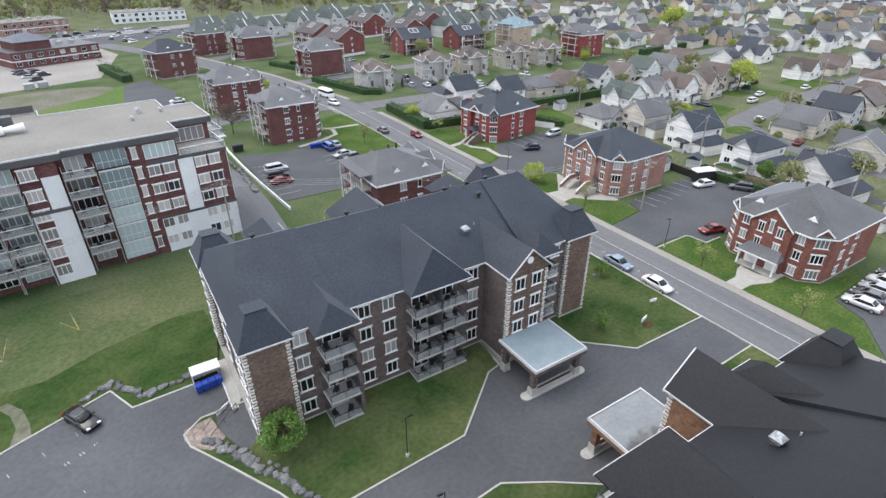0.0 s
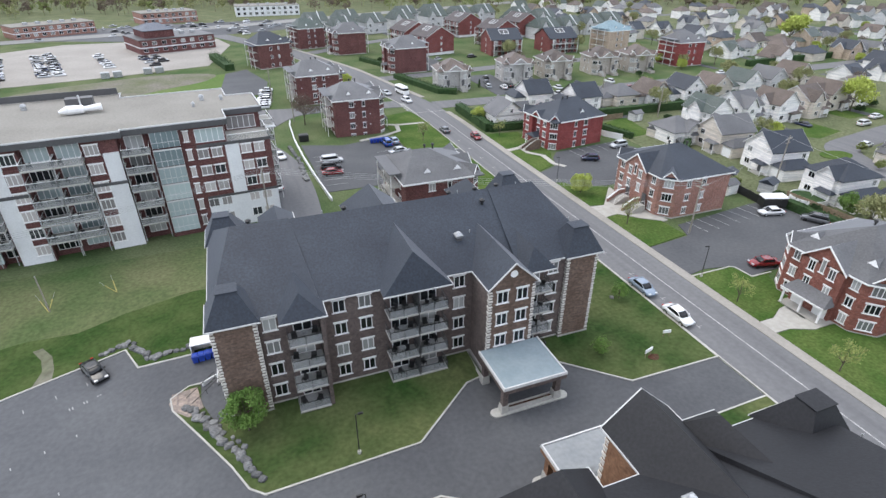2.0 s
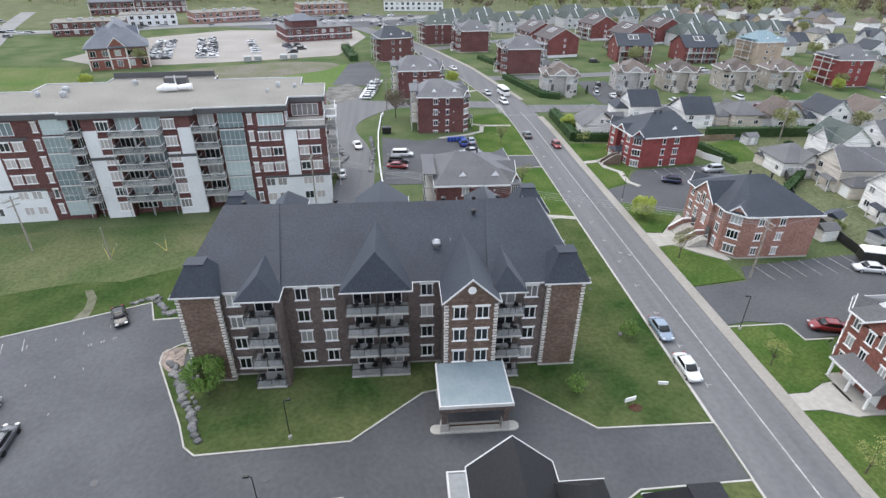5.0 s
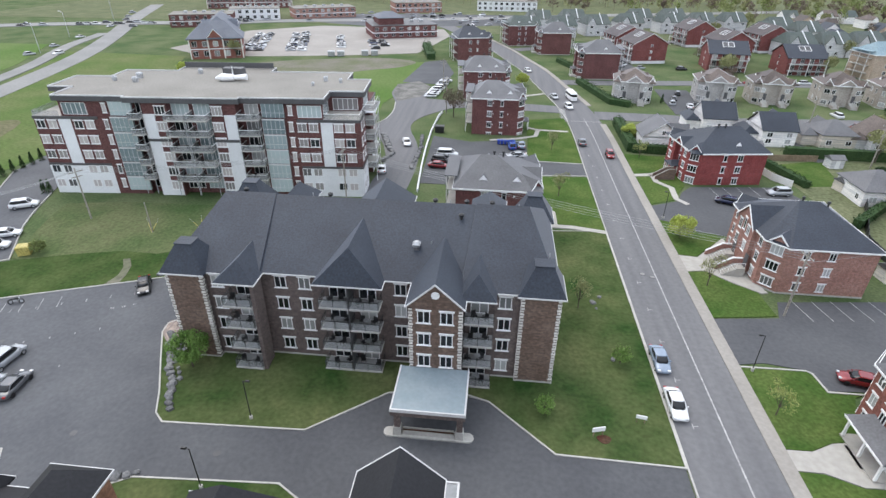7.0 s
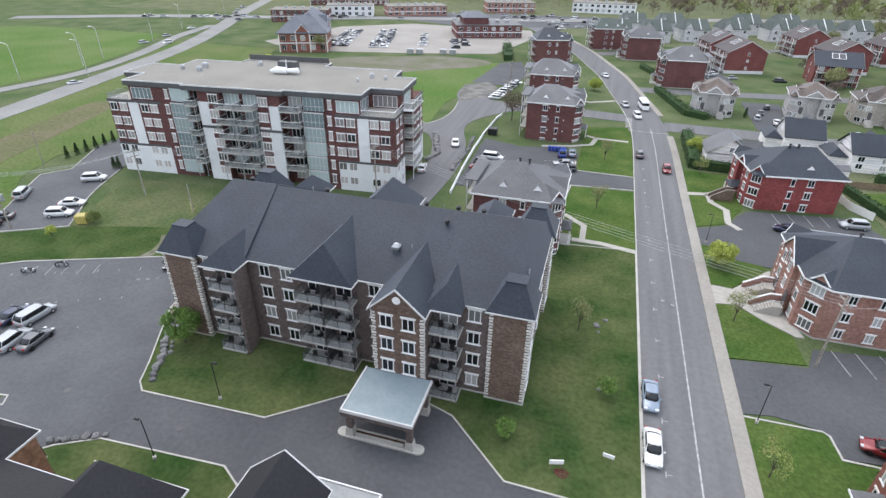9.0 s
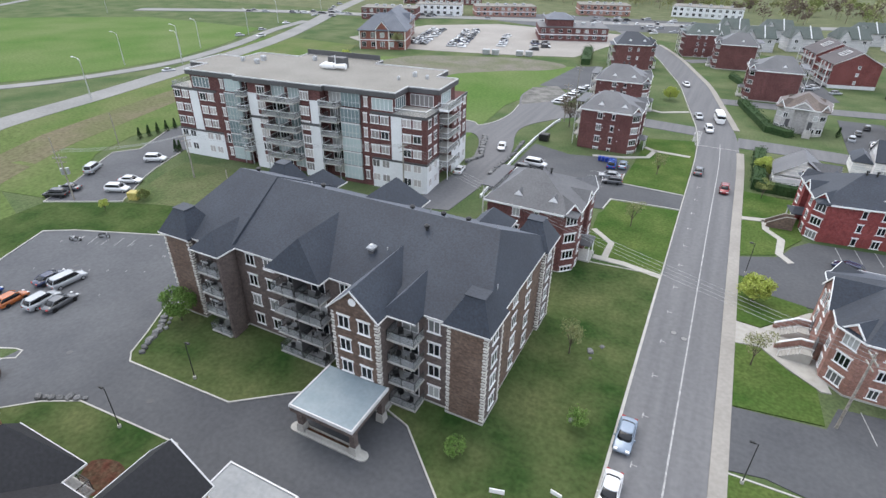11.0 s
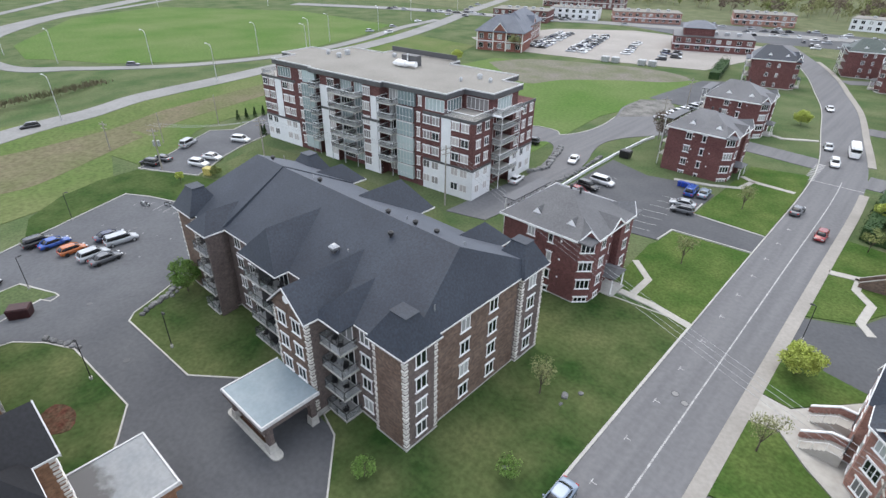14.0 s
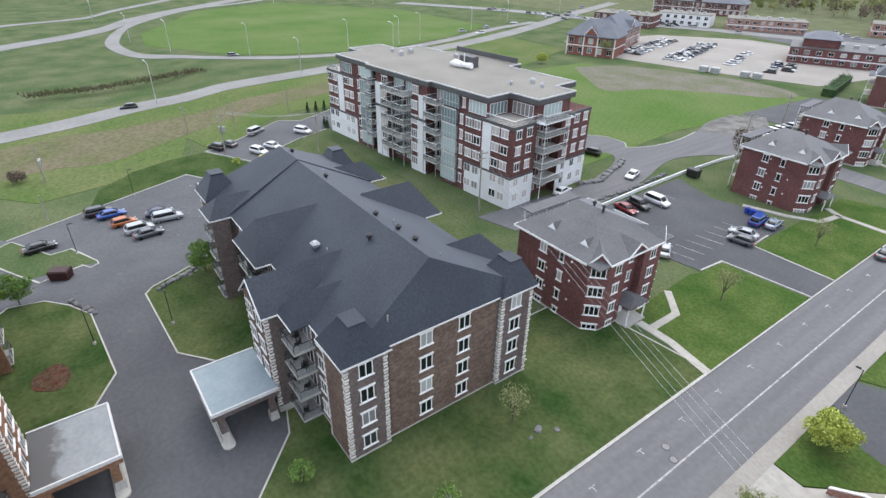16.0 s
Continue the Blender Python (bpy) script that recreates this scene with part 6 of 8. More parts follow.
def house(m, label, wall, roofmat, style, w=8.2, d=9.4, h=4.6, rise=3.5):
    """Detached house with a cross gable and a garage wing; its front looks to -y."""
    global SIMPLE
    SIMPLE = True
    b = thing("house", m, label, "house", "detached houses")
    x0, x1, y0, y1, o = -w / 2, w / 2, -d / 2, d / 2, 0.35
    shell = MB().box(x0, y0, -0.6, x1, y1, h)
    top = MB()
    if not BEYOND:
        part("wall", shell, wall, b)

    def gabled(cx, ya, yb, half, z0, zt, side, name, owner):
        """Pitched roof with its ridge along y (side False) or x, gable walls and white rakes."""
        t = (lambda p: p) if not side else (lambda p: (p[1], -p[0], p[2]))
        k = (zt - z0) / (half + o)
        r = top if BEYOND else MB()
        for s in (-1, 1):
            e = s * (half + o)
            q = [(cx + e, ya - o, z0), (cx + e, yb + o, z0), (cx, yb + o, zt), (cx, ya - o, zt)]
            lo = [(x, y, z - 0.14) for x, y, z in q]
            if s < 0:
                q, lo = q[::-1], lo[::-1]
            r.poly(*map(t, q)).poly(*map(t, lo[::-1]))
            r.poly(*map(t, (q[0], lo[0], lo[1], q[1]))).poly(*map(t, (q[2], lo[2], lo[3], q[3])))
        if not BEYOND:
            part(name, r, roofmat, owner)
        g, tr = shell if BEYOND else MB(), MB()
        for y, s in ((ya, -1), (yb, 1)):
            f = [(cx - half, y, z0 - 0.2), (cx + half, y, z0 - 0.2), (cx + half, y, z0 + k * o - 0.14), (cx, y, zt - 0.14), (cx - half, y, z0 + k * o - 0.14)]
            g.poly(*map(t, f if s < 0 else f[::-1]))
        for u in (-1, 1):
            e = cx + u * half
            g.poly(*map(t, [(e, ya, z0 - 0.2), (e, yb, z0 - 0.2), (e, yb, z0 + k * o - 0.14), (e, ya, z0 + k * o - 0.14)][::u]))
        g.weld()
        for y, s in ((ya, -1), (yb, 1)):
            for u in (-1, 1):
                e, yy = cx + u * (half + o), y + s * (o + 0.03)
                f = [(e, yy, z0 + 0.03), (cx, yy, zt + 0.03), (cx, yy, zt - 0.28), (e, yy, z0 - 0.28)]
                tr.poly(*map(t, f)).poly(*map(t, f[::-1]))
        tr.poly(*map(t, [(cx, ya - o - 0.03, zt - 0.28), (cx, yb + o + 0.03, zt - 0.28), (cx, yb + o + 0.03, zt - 0.2), (cx, ya - o - 0.03, zt - 0.2)])).weld()
        if not BEYOND:
            part("gable_wall", g, wall, owner)
            part("gable_trim", tr, WHITE, owner, "white gable trim")

    if style == "gable_front":
        gabled(0, y0, y1, w / 2, h, h + rise, False, "roof", b)
        gabled(0, x0 - 0.9, 0.0, 2.0, h, h + rise * 0.72, True, "cross_gable", b)
        bay = (shell if BEYOND else MB()).box(x0 - 0.9, -2.0, -0.6, x0, 2.0, h)
    elif style == "gable_side":
        gabled(0, x0, x1, d / 2, h, h + rise, True, "roof", b)
        gabled(-w * 0.2, y0 - 1.2, 0.0, 2.1, h, h + rise * 0.8, False, "cross_gable", b)
        bay = (shell if BEYOND else MB()).box(-w * 0.2 - 2.1, y0 - 1.2, -0.6, -w * 0.2 + 2.1, y0, h)
    else:
        hip = (top if BEYOND else MB()).ridge(x0 - o, y0 - o, x1 + o, y1 + o, h, h + rise * 0.8, x0 + 3.6, x1 - 3.6, "x", 0.15)
        if not BEYOND:
            part("roof", hip, roofmat, b)
        gabled(w * 0.15, y0 - 0.8, 0.0, 1.9, h, h + rise * 0.62, False, "cross_gable", b)
        bay = (shell if BEYOND else MB()).box(w * 0.15 - 1.9, y0 - 0.8, -0.6, w * 0.15 + 1.9, y0, h)
    if BEYOND:
        part("wall", shell, wall, b)
        part("roof", top, roofmat, b)
        SIMPLE = False
        return b
    part("bay", bay, wall, b)
    g = part("garage", MB().box(x1, y0 + 0.6, -0.6, x1 + 3.6, 2.6, 2.7), wall, b)
    part("garage_roof", MB().ridge(x1 - 0.1, y0 + 0.2, x1 + 3.95, 3.0, 2.7, 4.3, y0 + 1.8, 1.4, "y", 0.12), roofmat, g)
    if FARAWAY:
        for x, z, t in ((2.6, 0.9, 0), (-2.4, h - 1.9, 0), (0.4, h - 1.9, 180)):
            window(b, x, y0 if t == 0 else y1, z, t, 1.6, 1.25)
        SIMPLE = False
        return b
    part("garage_door", MB().box(x1 + 0.5, y0 + 0.53, -0.1, x1 + 3.1, y0 + 0.6, 2.2), WHITE, g)
    pr = part("porch_roof", MB().ridge(0.2, y0 - 1.7, x1 - 0.2, y0, 2.5, 3.1, 0.8, x1 - 0.8, "x", 0.1), roofmat, b)
    for x in (0.35, x1 - 0.5):
        part("porch_post", MB().box(x, y0 - 1.55, -0.3, x + 0.14, y0 - 1.41, 2.4), WHITE, pr)
    part("steps", MB().box(0.6, y0 - 1.5, -0.4, x1 - 0.8, y0, 0.35), CONCRETE, b)
    part("door", MB().box(1.2, y0 - 0.05, 0.35, 2.1, y0, 2.4), CHARCOAL, b)
    for x, z in ((-2.3, 0.9), (2.3, 0.9), (-2.3, h - 1.6), (2.3, h - 1.6)):
        if z < 1 or h > 4:
            window(b, x, y1, z, 180, 1.4, 1.2, 2, False)
            if x < 0:
                window(b, x + (0.7 if style == "gable_side" else 0), y0 - (1.2 if style == "gable_side" else 0), z, 0, 1.5, 1.2, 2, False)
    if style != "hip":
        window(b, 0 if style == "gable_front" else x0, y1 if style == "gable_front" else 0, h + 0.5, 180 if style == "gable_front" else -90, 0.9, 1.1, 2, False)
    for y, z in ((-2.9, 0.9), (3.0, h - 1.6), (-2.9, h - 1.6)):
        if z < 1 or h > 4:
            window(b, x0, y, z, -90, 1.0, 1.15, 2, False)
    if h > 4.5:
        window(b, x1, 3.4, h - 1.7, 90, 1.0, 1.15, 2, False)
    SIMPLE = False
    return b


WALLS = (("white-sided", WHITESIDING), ("beige-sided", BEIGESIDING), ("grey-sided", GREYSIDING), ("tan brick", TANBRICK))
ROOFS = (("dark slate", SHINGLE), ("grey", SHINGLE2), ("brown", SHINGLE3), ("green-grey", SHINGLE4))
MODELS = {}
BEYOND = False


def place_house(x, y, turn, wi, ri, style, h=5.6):
    key = (wi, ri, style, h, FARAWAY, BEYOND)
    m = pose(x, y, 0, 0, 0, turn)
    if key in MODELS:
        return copy_thing(MODELS[key], m)
    MODELS[key] = house(m, "%s house with %s %s roof" % (WALLS[wi][0], ROOFS[ri][0], "hipped" if style == "hip" else "gabled"), WALLS[wi][1], ROOFS[ri][1], style, h=h)
    return MODELS[key]


NEAR = [(79.3, 128, 90, 0, 1, "gable_side", 3.4), (98.2, 145.5, 178, 0, 0, "gable_side", 3.8), (109, 135.5, 180, 0, 0, "gable_side", 4.1), (123.5, 136, 180, 1, 1, "hip", 3.4), (134, 134, 180, 2, 2, "gable_front", 3.4),
        (146.5, 133, 182, 0, 0, "gable_front", 4.2), (160, 135, 182, 1, 2, "gable_front", 3.4), (173, 135, 184, 0, 3, "gable_front", 4.0), (187, 137, 184, 2, 1, "gable_front", 3.6), (200, 138, 184, 1, 2, "gable_front", 4.2),
        (114, 100.5, 0, 0, 1, "hip", 3.2), (130, 106.5, 5, 0, 3, "gable_front", 5.0), (142.5, 108, 5, 0, 1, "gable_side", 5.0), (154, 106, 5, 0, 2, "gable_front", 5.0), (166.5, 107, 5, 1, 2, "gable_side", 5.0), (179.5, 110, 5, 1, 2, "gable_front", 5.0), (193, 112, 5, 0, 2, "gable_side", 4.6),
        (120.5, 90.5, 265, 1, 1, "gable_front", 4.8), (119.5, 75.5, 262, 0, 0, "gable_front", 5.2), (118, 59.5, 265, 0, 0, "hip", 5.2), (116.5, 44, 265, 0, 0, "gable_front", 4.4), (114, 26, 265, 1, 1, "gable_side", 4.4),
        (141, 47, 190, 1, 1, "gable_side", 3.6), (152.5, 66.5, 185, 1, 1, "gable_front", 3.6), (170, 66.5, 185, 2, 0, "gable_front", 4.4), (183, 66, 180, 1, 2, "gable_side", 4.4), (197, 66, 180, 3, 2, "hip", 4.4), (146, 30, 190, 0, 2, "gable_front", 4.2), (162, 40, 190, 2, 1, "gable_side", 4.2), (178, 41, 190, 1, 0, "hip", 4.2)]
for x, y, t, wi, ri, st, h in NEAR:
    place_house(x, y, t, wi, ri, st, h)
FAR = [(219, 131), (222, 103), (241, 101), (264, 101), (250, 170), (231, 171), (282, 167), (308, 171), (287, 129), (324, 133), (318, 119), (221, 178), (239, 131), (228, 177), (243, 214), (250, 186), (272, 172), (288, 166), (319, 178), (284, 130), (305, 133), (322, 117), (232, 100), (257, 97), (340, 135), (292, 106), (218, 251), (243, 258), (269, 265), (238, 228), (258, 230),
       (255, 205), (221, 209), (311, 283), (310, 260), (203, 338), (218, 320), (266, 382)]
FARAWAY = True
rnd = random.Random(7)
# the estate further out, street by street
for j in range(13):
    for i in range(25):
        x, y = 205 + 15.5 * i + rnd.uniform(-2, 2), 44 + 29 * j + 0.12 * 18 * i + rnd.uniform(-4, 4)
        if x * 0.5 + y < 560 and (x > 215 or y > 240) and rnd.random() < 0.6:
            FAR.append((x, y))
taken = [(n[0], n[1]) for n in NEAR] + [(183, 223), (190, 183), (157, 231), (165, 281), (135, 293)] + [(p[0], p[1]) for p in TERRACE]
styles = ("gable_front", "gable_side", "hip")
for x, y in FAR:
    if any((x - a) ** 2 + (y - c) ** 2 < 150 for a, c in taken):
        continue
    taken.append((x, y))
    BEYOND = math.hypot(x - 40, y - 50) > 300
    place_house(x, y, rnd.choice((0, 180, 0, 180, 90)) + rnd.uniform(2, 10), rnd.choice((0, 0, 1, 0, 2, 3)), rnd.choice((0, 1, 1, 2, 2, 0, 3)), rnd.choice(styles), rnd.choice((3.4, 4.4, 5.0)))
FARAWAY = False

# front drives of the estate
mb = MB()
for x, y in taken:
    a = rnd.uniform(-0.1, 0.1)
    s = rnd.choice((-1, 1))
    u = rnd.uniform(3.5, 6.0)
    mb.prism([(x + u + a, y), (x + u + 3.4 + a, y), (x + u + 3.4, y + s * 15) , (x + u, y + s * 15)][::s], -0.1, 0.035)
solid("driveways", mb, ASPHALT, "short asphalt driveways of the houses", "driveway", "stuff")


# ---- vehicles ----
PAINT = {}


def car_paint(name, c):
    if name not in PAINT:
        m = material(name + "_car_paint", c, tuple(v * 0.92 for v in c), 2, 0.2, 0.25, 0.0, 0.6, metal=0.15, fine_amount=0.03)
        m.node_tree.nodes["Principled BSDF"].inputs["Coat Weight"].default_value = 0.6
        PAINT[name] = m
    return PAINT[name]


COLOURS = {"white": (0.72, 0.73, 0.74), "silver": (0.42, 0.44, 0.46), "black": (0.012, 0.013, 0.015), "blue": (0.020, 0.075, 0.32), "red": (0.21, 0.010, 0.013), "orange": (0.42, 0.12, 0.030),
           "grey": (0.11, 0.115, 0.125), "navy": (0.020, 0.028, 0.070), "light_blue": (0.235, 0.295, 0.375)}
CARS = {}
SHAPES = {  # length, width, height, bonnet end, windscreen top, roof end, boot start, shoulder
    "sedan": (4.65, 1.80, 1.42, 1.25, 0.42, -1.05, -1.75, 0.92), "suv": (4.60, 1.84, 1.68, 1.30, 0.62, -1.75, -2.15, 1.05), "van": (5.00, 1.92, 1.75, 1.60, 0.95, -2.05, -2.42, 1.05), "hatch": (4.10, 1.74, 1.50, 1.15, 0.45, -1.45, -1.95, 0.95)}


def vehicle(shape, colour, m, far=False):
    key = (shape, colour, far)
    if key in CARS:
        return copy_thing(CARS[key], m)
    L, W, H, bo, wt, re, bs, sh = SHAPES[shape]
    c = thing(shape if shape != "hatch" else "hatchback", m, "%s %s parked on asphalt" % (colour.replace("_", " "), {"suv": "sport utility car", "van": "passenger van", "hatch": "hatchback car"}.get(shape, "sedan car")), "car")
    paint, h, w = car_paint(colour, COLOURS[colour]), L / 2, W / 2
    # lower body: cross-sections from tail to nose
    low = sh - 0.14
    stations = [(-h, 0.80, 0.48, sh - 0.22), (-h + 0.06, 0.90, 0.32, sh - 0.08), (-h + 0.3, 0.97, 0.24, sh), (bs + 0.2, 1.0, 0.22, sh + 0.03), (0.0, 1.0, 0.22, sh + 0.02), (bo - 0.15, 1.0, 0.22, sh),
                (h - 0.75, 0.98, 0.23, low + 0.04), (h - 0.3, 0.95, 0.25, low - 0.06), (h - 0.06, 0.86, 0.32, low - 0.18), (h, 0.76, 0.46, low - 0.27)]
    mb, k = MB(), 11
    for x, f, zb, zt in stations:
        y, zm = w * f, zb + (zt - zb) * 0.62
        half = [(0.80 * y, zb), (0.97 * y, zb + 0.1), (y, zm), (0.95 * y, zt - 0.06), (0.80 * y, zt)]
        mb.v += [(x, v, z) for v, z in half] + [(x, 0.0, zt + 0.025)] + [(x, -v, z) for v, z in reversed(half)]
    for q in range(len(stations) - 1):
        mb.f += [(q * k + i, (q + 1) * k + i, (q + 1) * k + (i + 1) % k, q * k + (i + 1) % k) for i in range(k)]
    mb.f += [tuple(range(k)), tuple(range(len(mb.v) - 1, len(mb.v) - 1 - k, -1))]
    body = part("body", mb, paint, c)

    def hoop(x0, x1, y, z):
        """A rounded rectangle at height z."""
        return [((x0 + x1) / 2 + (x1 - x0) / 2 * math.copysign(abs(math.cos(a)) ** 0.45, math.cos(a)), y * math.copysign(abs(math.sin(a)) ** 0.45, math.sin(a)), z) for a in [math.pi * (i + 0.5) / 10 for i in range(20)]]

    def shell(rings):
        m2 = MB()
        for r in rings:
            m2.v += r
        m2.f = [(q * 20 + i, q * 20 + (i + 1) % 20, (q + 1) * 20 + (i + 1) % 20, (q + 1) * 20 + i) for q in range(len(rings) - 1) for i in range(20)]
        m2.f += [tuple(range(19, -1, -1)), tuple(range(len(m2.v) - 20, len(m2.v)))]
        return m2

    glass = part("cabin_glass", shell([hoop(bs, bo, w * 0.88, sh - 0.02), hoop((bs + re) / 2 - 0.03, (bo + wt) / 2 + 0.03, w * 0.82, (sh + H) / 2), hoop(re, wt, w * 0.72, H - 0.06)]), CARGLASS, c, "dark tinted glass")
    top = part("roof_panel", shell([hoop(re - 0.06, wt + 0.05, w * 0.735, H - 0.07), hoop(re, wt, w * 0.70, H - 0.02), hoop(re + 0.18, wt - 0.16, w * 0.58, H + 0.015)]), paint, c)
    for ob in (body, glass, top):
        for f in ob.data.polygons:
            f.use_smooth = len(f.vertices) == 4
    if far:
        CARS[key] = c
        return c
    for s in (-1, 1):
        part("side_frame", MB().sweep([(bo, s * w * 0.9, sh), (wt, s * w * 0.725, H - 0.04), (re, s * w * 0.725, H - 0.04), (bs, s * w * 0.9, sh)], 0.055), paint, c)
    for x in (h - 0.85, -h + 0.9):
        for s in (-1, 1):
            t = part("wheel", MB().tube((x, s * (w - 0.2), 0.32), (x, s * (w + 0.01), 0.32), 0.32, k=14), TYRE, c)
            if colour in ("white", "silver", "light_blue"):
                part("rim", MB().tube((x, s * (w + 0.005), 0.32), (x, s * (w + 0.03), 0.32), 0.2, k=10), ALU, t)
    for s in (-1, 1):
        part("mirror", MB().frustum((wt + 0.28, s * (w + 0.07) - 0.09, wt + 0.42, s * (w + 0.07) + 0.09), (wt + 0.3, s * (w + 0.07) - 0.07, wt + 0.4, s * (w + 0.07) + 0.07), sh - 0.02, sh + 0.14), paint, c)
        part("headlight", MB().box(h - 0.3, s * w * 0.62 - 0.18, 0.58, h - 0.02, s * w * 0.62 + 0.18, 0.72), ALU, c)
        part("tail_light", MB().box(-h - 0.01, s * w * 0.68 - 0.16, 0.66, -h + 0.2, s * w * 0.68 + 0.16, 0.86), REDPLASTIC, c)
    CARS[key] = c
    return c


def park(x, y, turn, shape, colour, lift=0.04, far=False):
    vehicle(shape, colour, pose(x, y, terrain(x, y) + lift - (0.22 if far else 0), 0, 0, turn), far)


for row in ((60.25, 38.2, 270, "sedan", "white"), (60.3, 45.4, 270, "sedan", "light_blue"), 
            (60.9, 126.3, 88, "sedan", "grey"), (66.3, 118.0, 270, "hatch", "red"), (60.8, 160.0, 282, "suv", "white"), (57.4, 172, 285, "sedan", "silver"), (50.2, 213, 290, "sedan", "white"),
            (-10.7, 55.0, 299, "sedan", "black"), (-20.6, 37.2, 87, "sedan", "navy"), (-17.9, 38.0, 87, "van", "silver"), (-15.9, 33.2, 95, "suv", "silver"), (-13.4, 34.1, 95, "sedan", "grey"), (-19.9, 31.5, 95, "hatch", "orange"),
            (-24.4, 30.2, 95, "sedan", "blue"), (-26.5, 28.5, 95, "suv", "black"), (-17.6, 19.3, 100, "sedan", "black"),
            (-49.8, 55.6, 205, "suv", "black"), (-50.6, 58.6, 205, "sedan", "grey"), (-41.3, 62.6, 25, "suv", "white"), (-42.1, 66.2, 25, "sedan", "white"), (-54.6, 66.6, 120, "van", "silver"), (-46.3, 75.6, 30, "suv", "white"),
            (43.4, 121.3, 95, "van", "blue"), (45.6, 122.2, 95, "sedan", "light_blue"), (44.4, 114.4, 190, "sedan", "silver"), (45.4, 111.6, 190, "hatch", "grey"), (40.2, 98.4, 120, "sedan", "silver"),
            (27.4, 109.2, 355, "suv", "black"), (27.2, 105.8, 355, "sedan", "red"), (15.2, 102.0, 100, "sedan", "white"), (28.4, 113.4, 0, "van", "white"), (17.6, 120.5, 285, "sedan", "white"), (3.6, 124.0, 200, "suv", "black"),
            (82.3, 44.4, 165, "sedan", "red"), (99.0, 57.6, 165, "sedan", "white"), (103.8, 52.5, 120, "suv", "grey"), (84.5, 94.0, 155, "hatch", "navy"), (96.5, 99.5, 185, "suv", "silver"),
            (79.6, 20.2, 95, "sedan", "white"), (82.4, 20.4, 95, "sedan", "grey"), (85.2, 20.6, 95, "sedan", "silver"), (88.0, 20.8, 95, "suv", "white"), (90.8, 21, 95, "hatch", "black"),
            (98.2, 166, 80, "sedan", "white"), (101.2, 168, 90, "sedan", "black"), (80, 222, 20, "sedan", "white"), (88, 228, 20, "sedan", "silver"), (82, 208, 20, "sedan", "white"),
            (97.5, 139, 90, "sedan", "red"), (104, 151, 0, "sedan", "silver"), (154, 78.3, 10, "sedan", "white"), (182.4, 95.0, 5, "sedan", "white"), (172, 91.2, 5, "suv", "white"), (142, 61.4, 10, "hatch", "red"), (136.7, 56.4, 10, "suv", "black")):
    park(*row)
rnd = random.Random(11)
for cx, cy, n, share in ((-70, 240, 19, 0.85), (-75, 239, 19, 0.8), (-51, 243, 20, 0.85), (-56, 242, 20, 0.85), (-34, 249, 15, 0.3), (-14, 254, 9, 0.55), (-19, 253, 9, 0.4)):
    for i in range(n):
        if rnd.random() < share:
            v = rnd.uniform(-0.4, 0.4)
            park(cx - 0.75 * i + v, cy + 2.65 * i + 0.3 * v, 16 + rnd.choice((0, 180)), rnd.choice(("sedan", "suv", "hatch", "sedan")), rnd.choice(("white", "silver", "grey", "black", "white", "white", "silver", "navy")), 0.06, True)
for i in range(9):
    park(17.5 + 0.35 * i, 168 + 2.9 * i, 175, rnd.choice(("sedan", "suv", "hatch")), rnd.choice(("white", "silver", "grey", "white")), 0.05, True)
for x, y, t in ((-121, 140, 68), (-98, 45, 265), (-153, 92, 60), (-160, 214, 68), (-165, 235, 68), (-172, 262, 70), (-150, 218, 250), (-186, 312, 70), (-200, 345, 70), (-192, 330, 250), (-170, 303, 10), (-120, 325, 20), (-80, 345, 20), (-40, 357, 22), (0, 372, 25), (-210, 365, 70), (-182, 300, 250)):
    park(x, y, t, rnd.choice(("sedan", "suv", "hatch")), rnd.choice(("white", "silver", "grey", "black")), 0.07, True)


for x, y, t in ((156, 97, 95), (187, 80, 95), (205, 92, 5), (222, 90, 95), (112, 152, 5), (126, 148, 95), (139, 150, 5), (149, 149, 95), (164, 150, 95), (177, 152, 95), (190, 160, 5),
                (96, 176, 80), (99, 183, 80), (94, 170, 80), (116, 160, 95), (139, 162, 95), (84, 246, 30), (90, 232, 30), (96, 226, 30), (112, 226, 10), (140, 246, 15), (78, 214, 20), (130, 204, 5), (150, 206, 5)):
    park(x, y, t, rnd.choice(("sedan", "suv", "hatch")), rnd.choice(("white", "silver", "grey", "black", "white", "red", "navy")), 0.05, True)
for i in range(46):
    x, y = rnd.uniform(-60, 70), rnd.uniform(336, 400)
    park(x, y, rnd.choice((20, 200, 110)), rnd.choice(("sedan", "suv", "hatch")), rnd.choice(("white", "silver", "grey", "black", "white")), 0.1, True)
for i in range(30):
    u = rnd.uniform(0, 1)
    park(-235 + 130 * u, 296 + 46 * u + rnd.choice((-3, 3)), 18, rnd.choice(("sedan", "suv", "hatch")), rnd.choice(("white", "silver", "grey", "black")), 0.2, True)


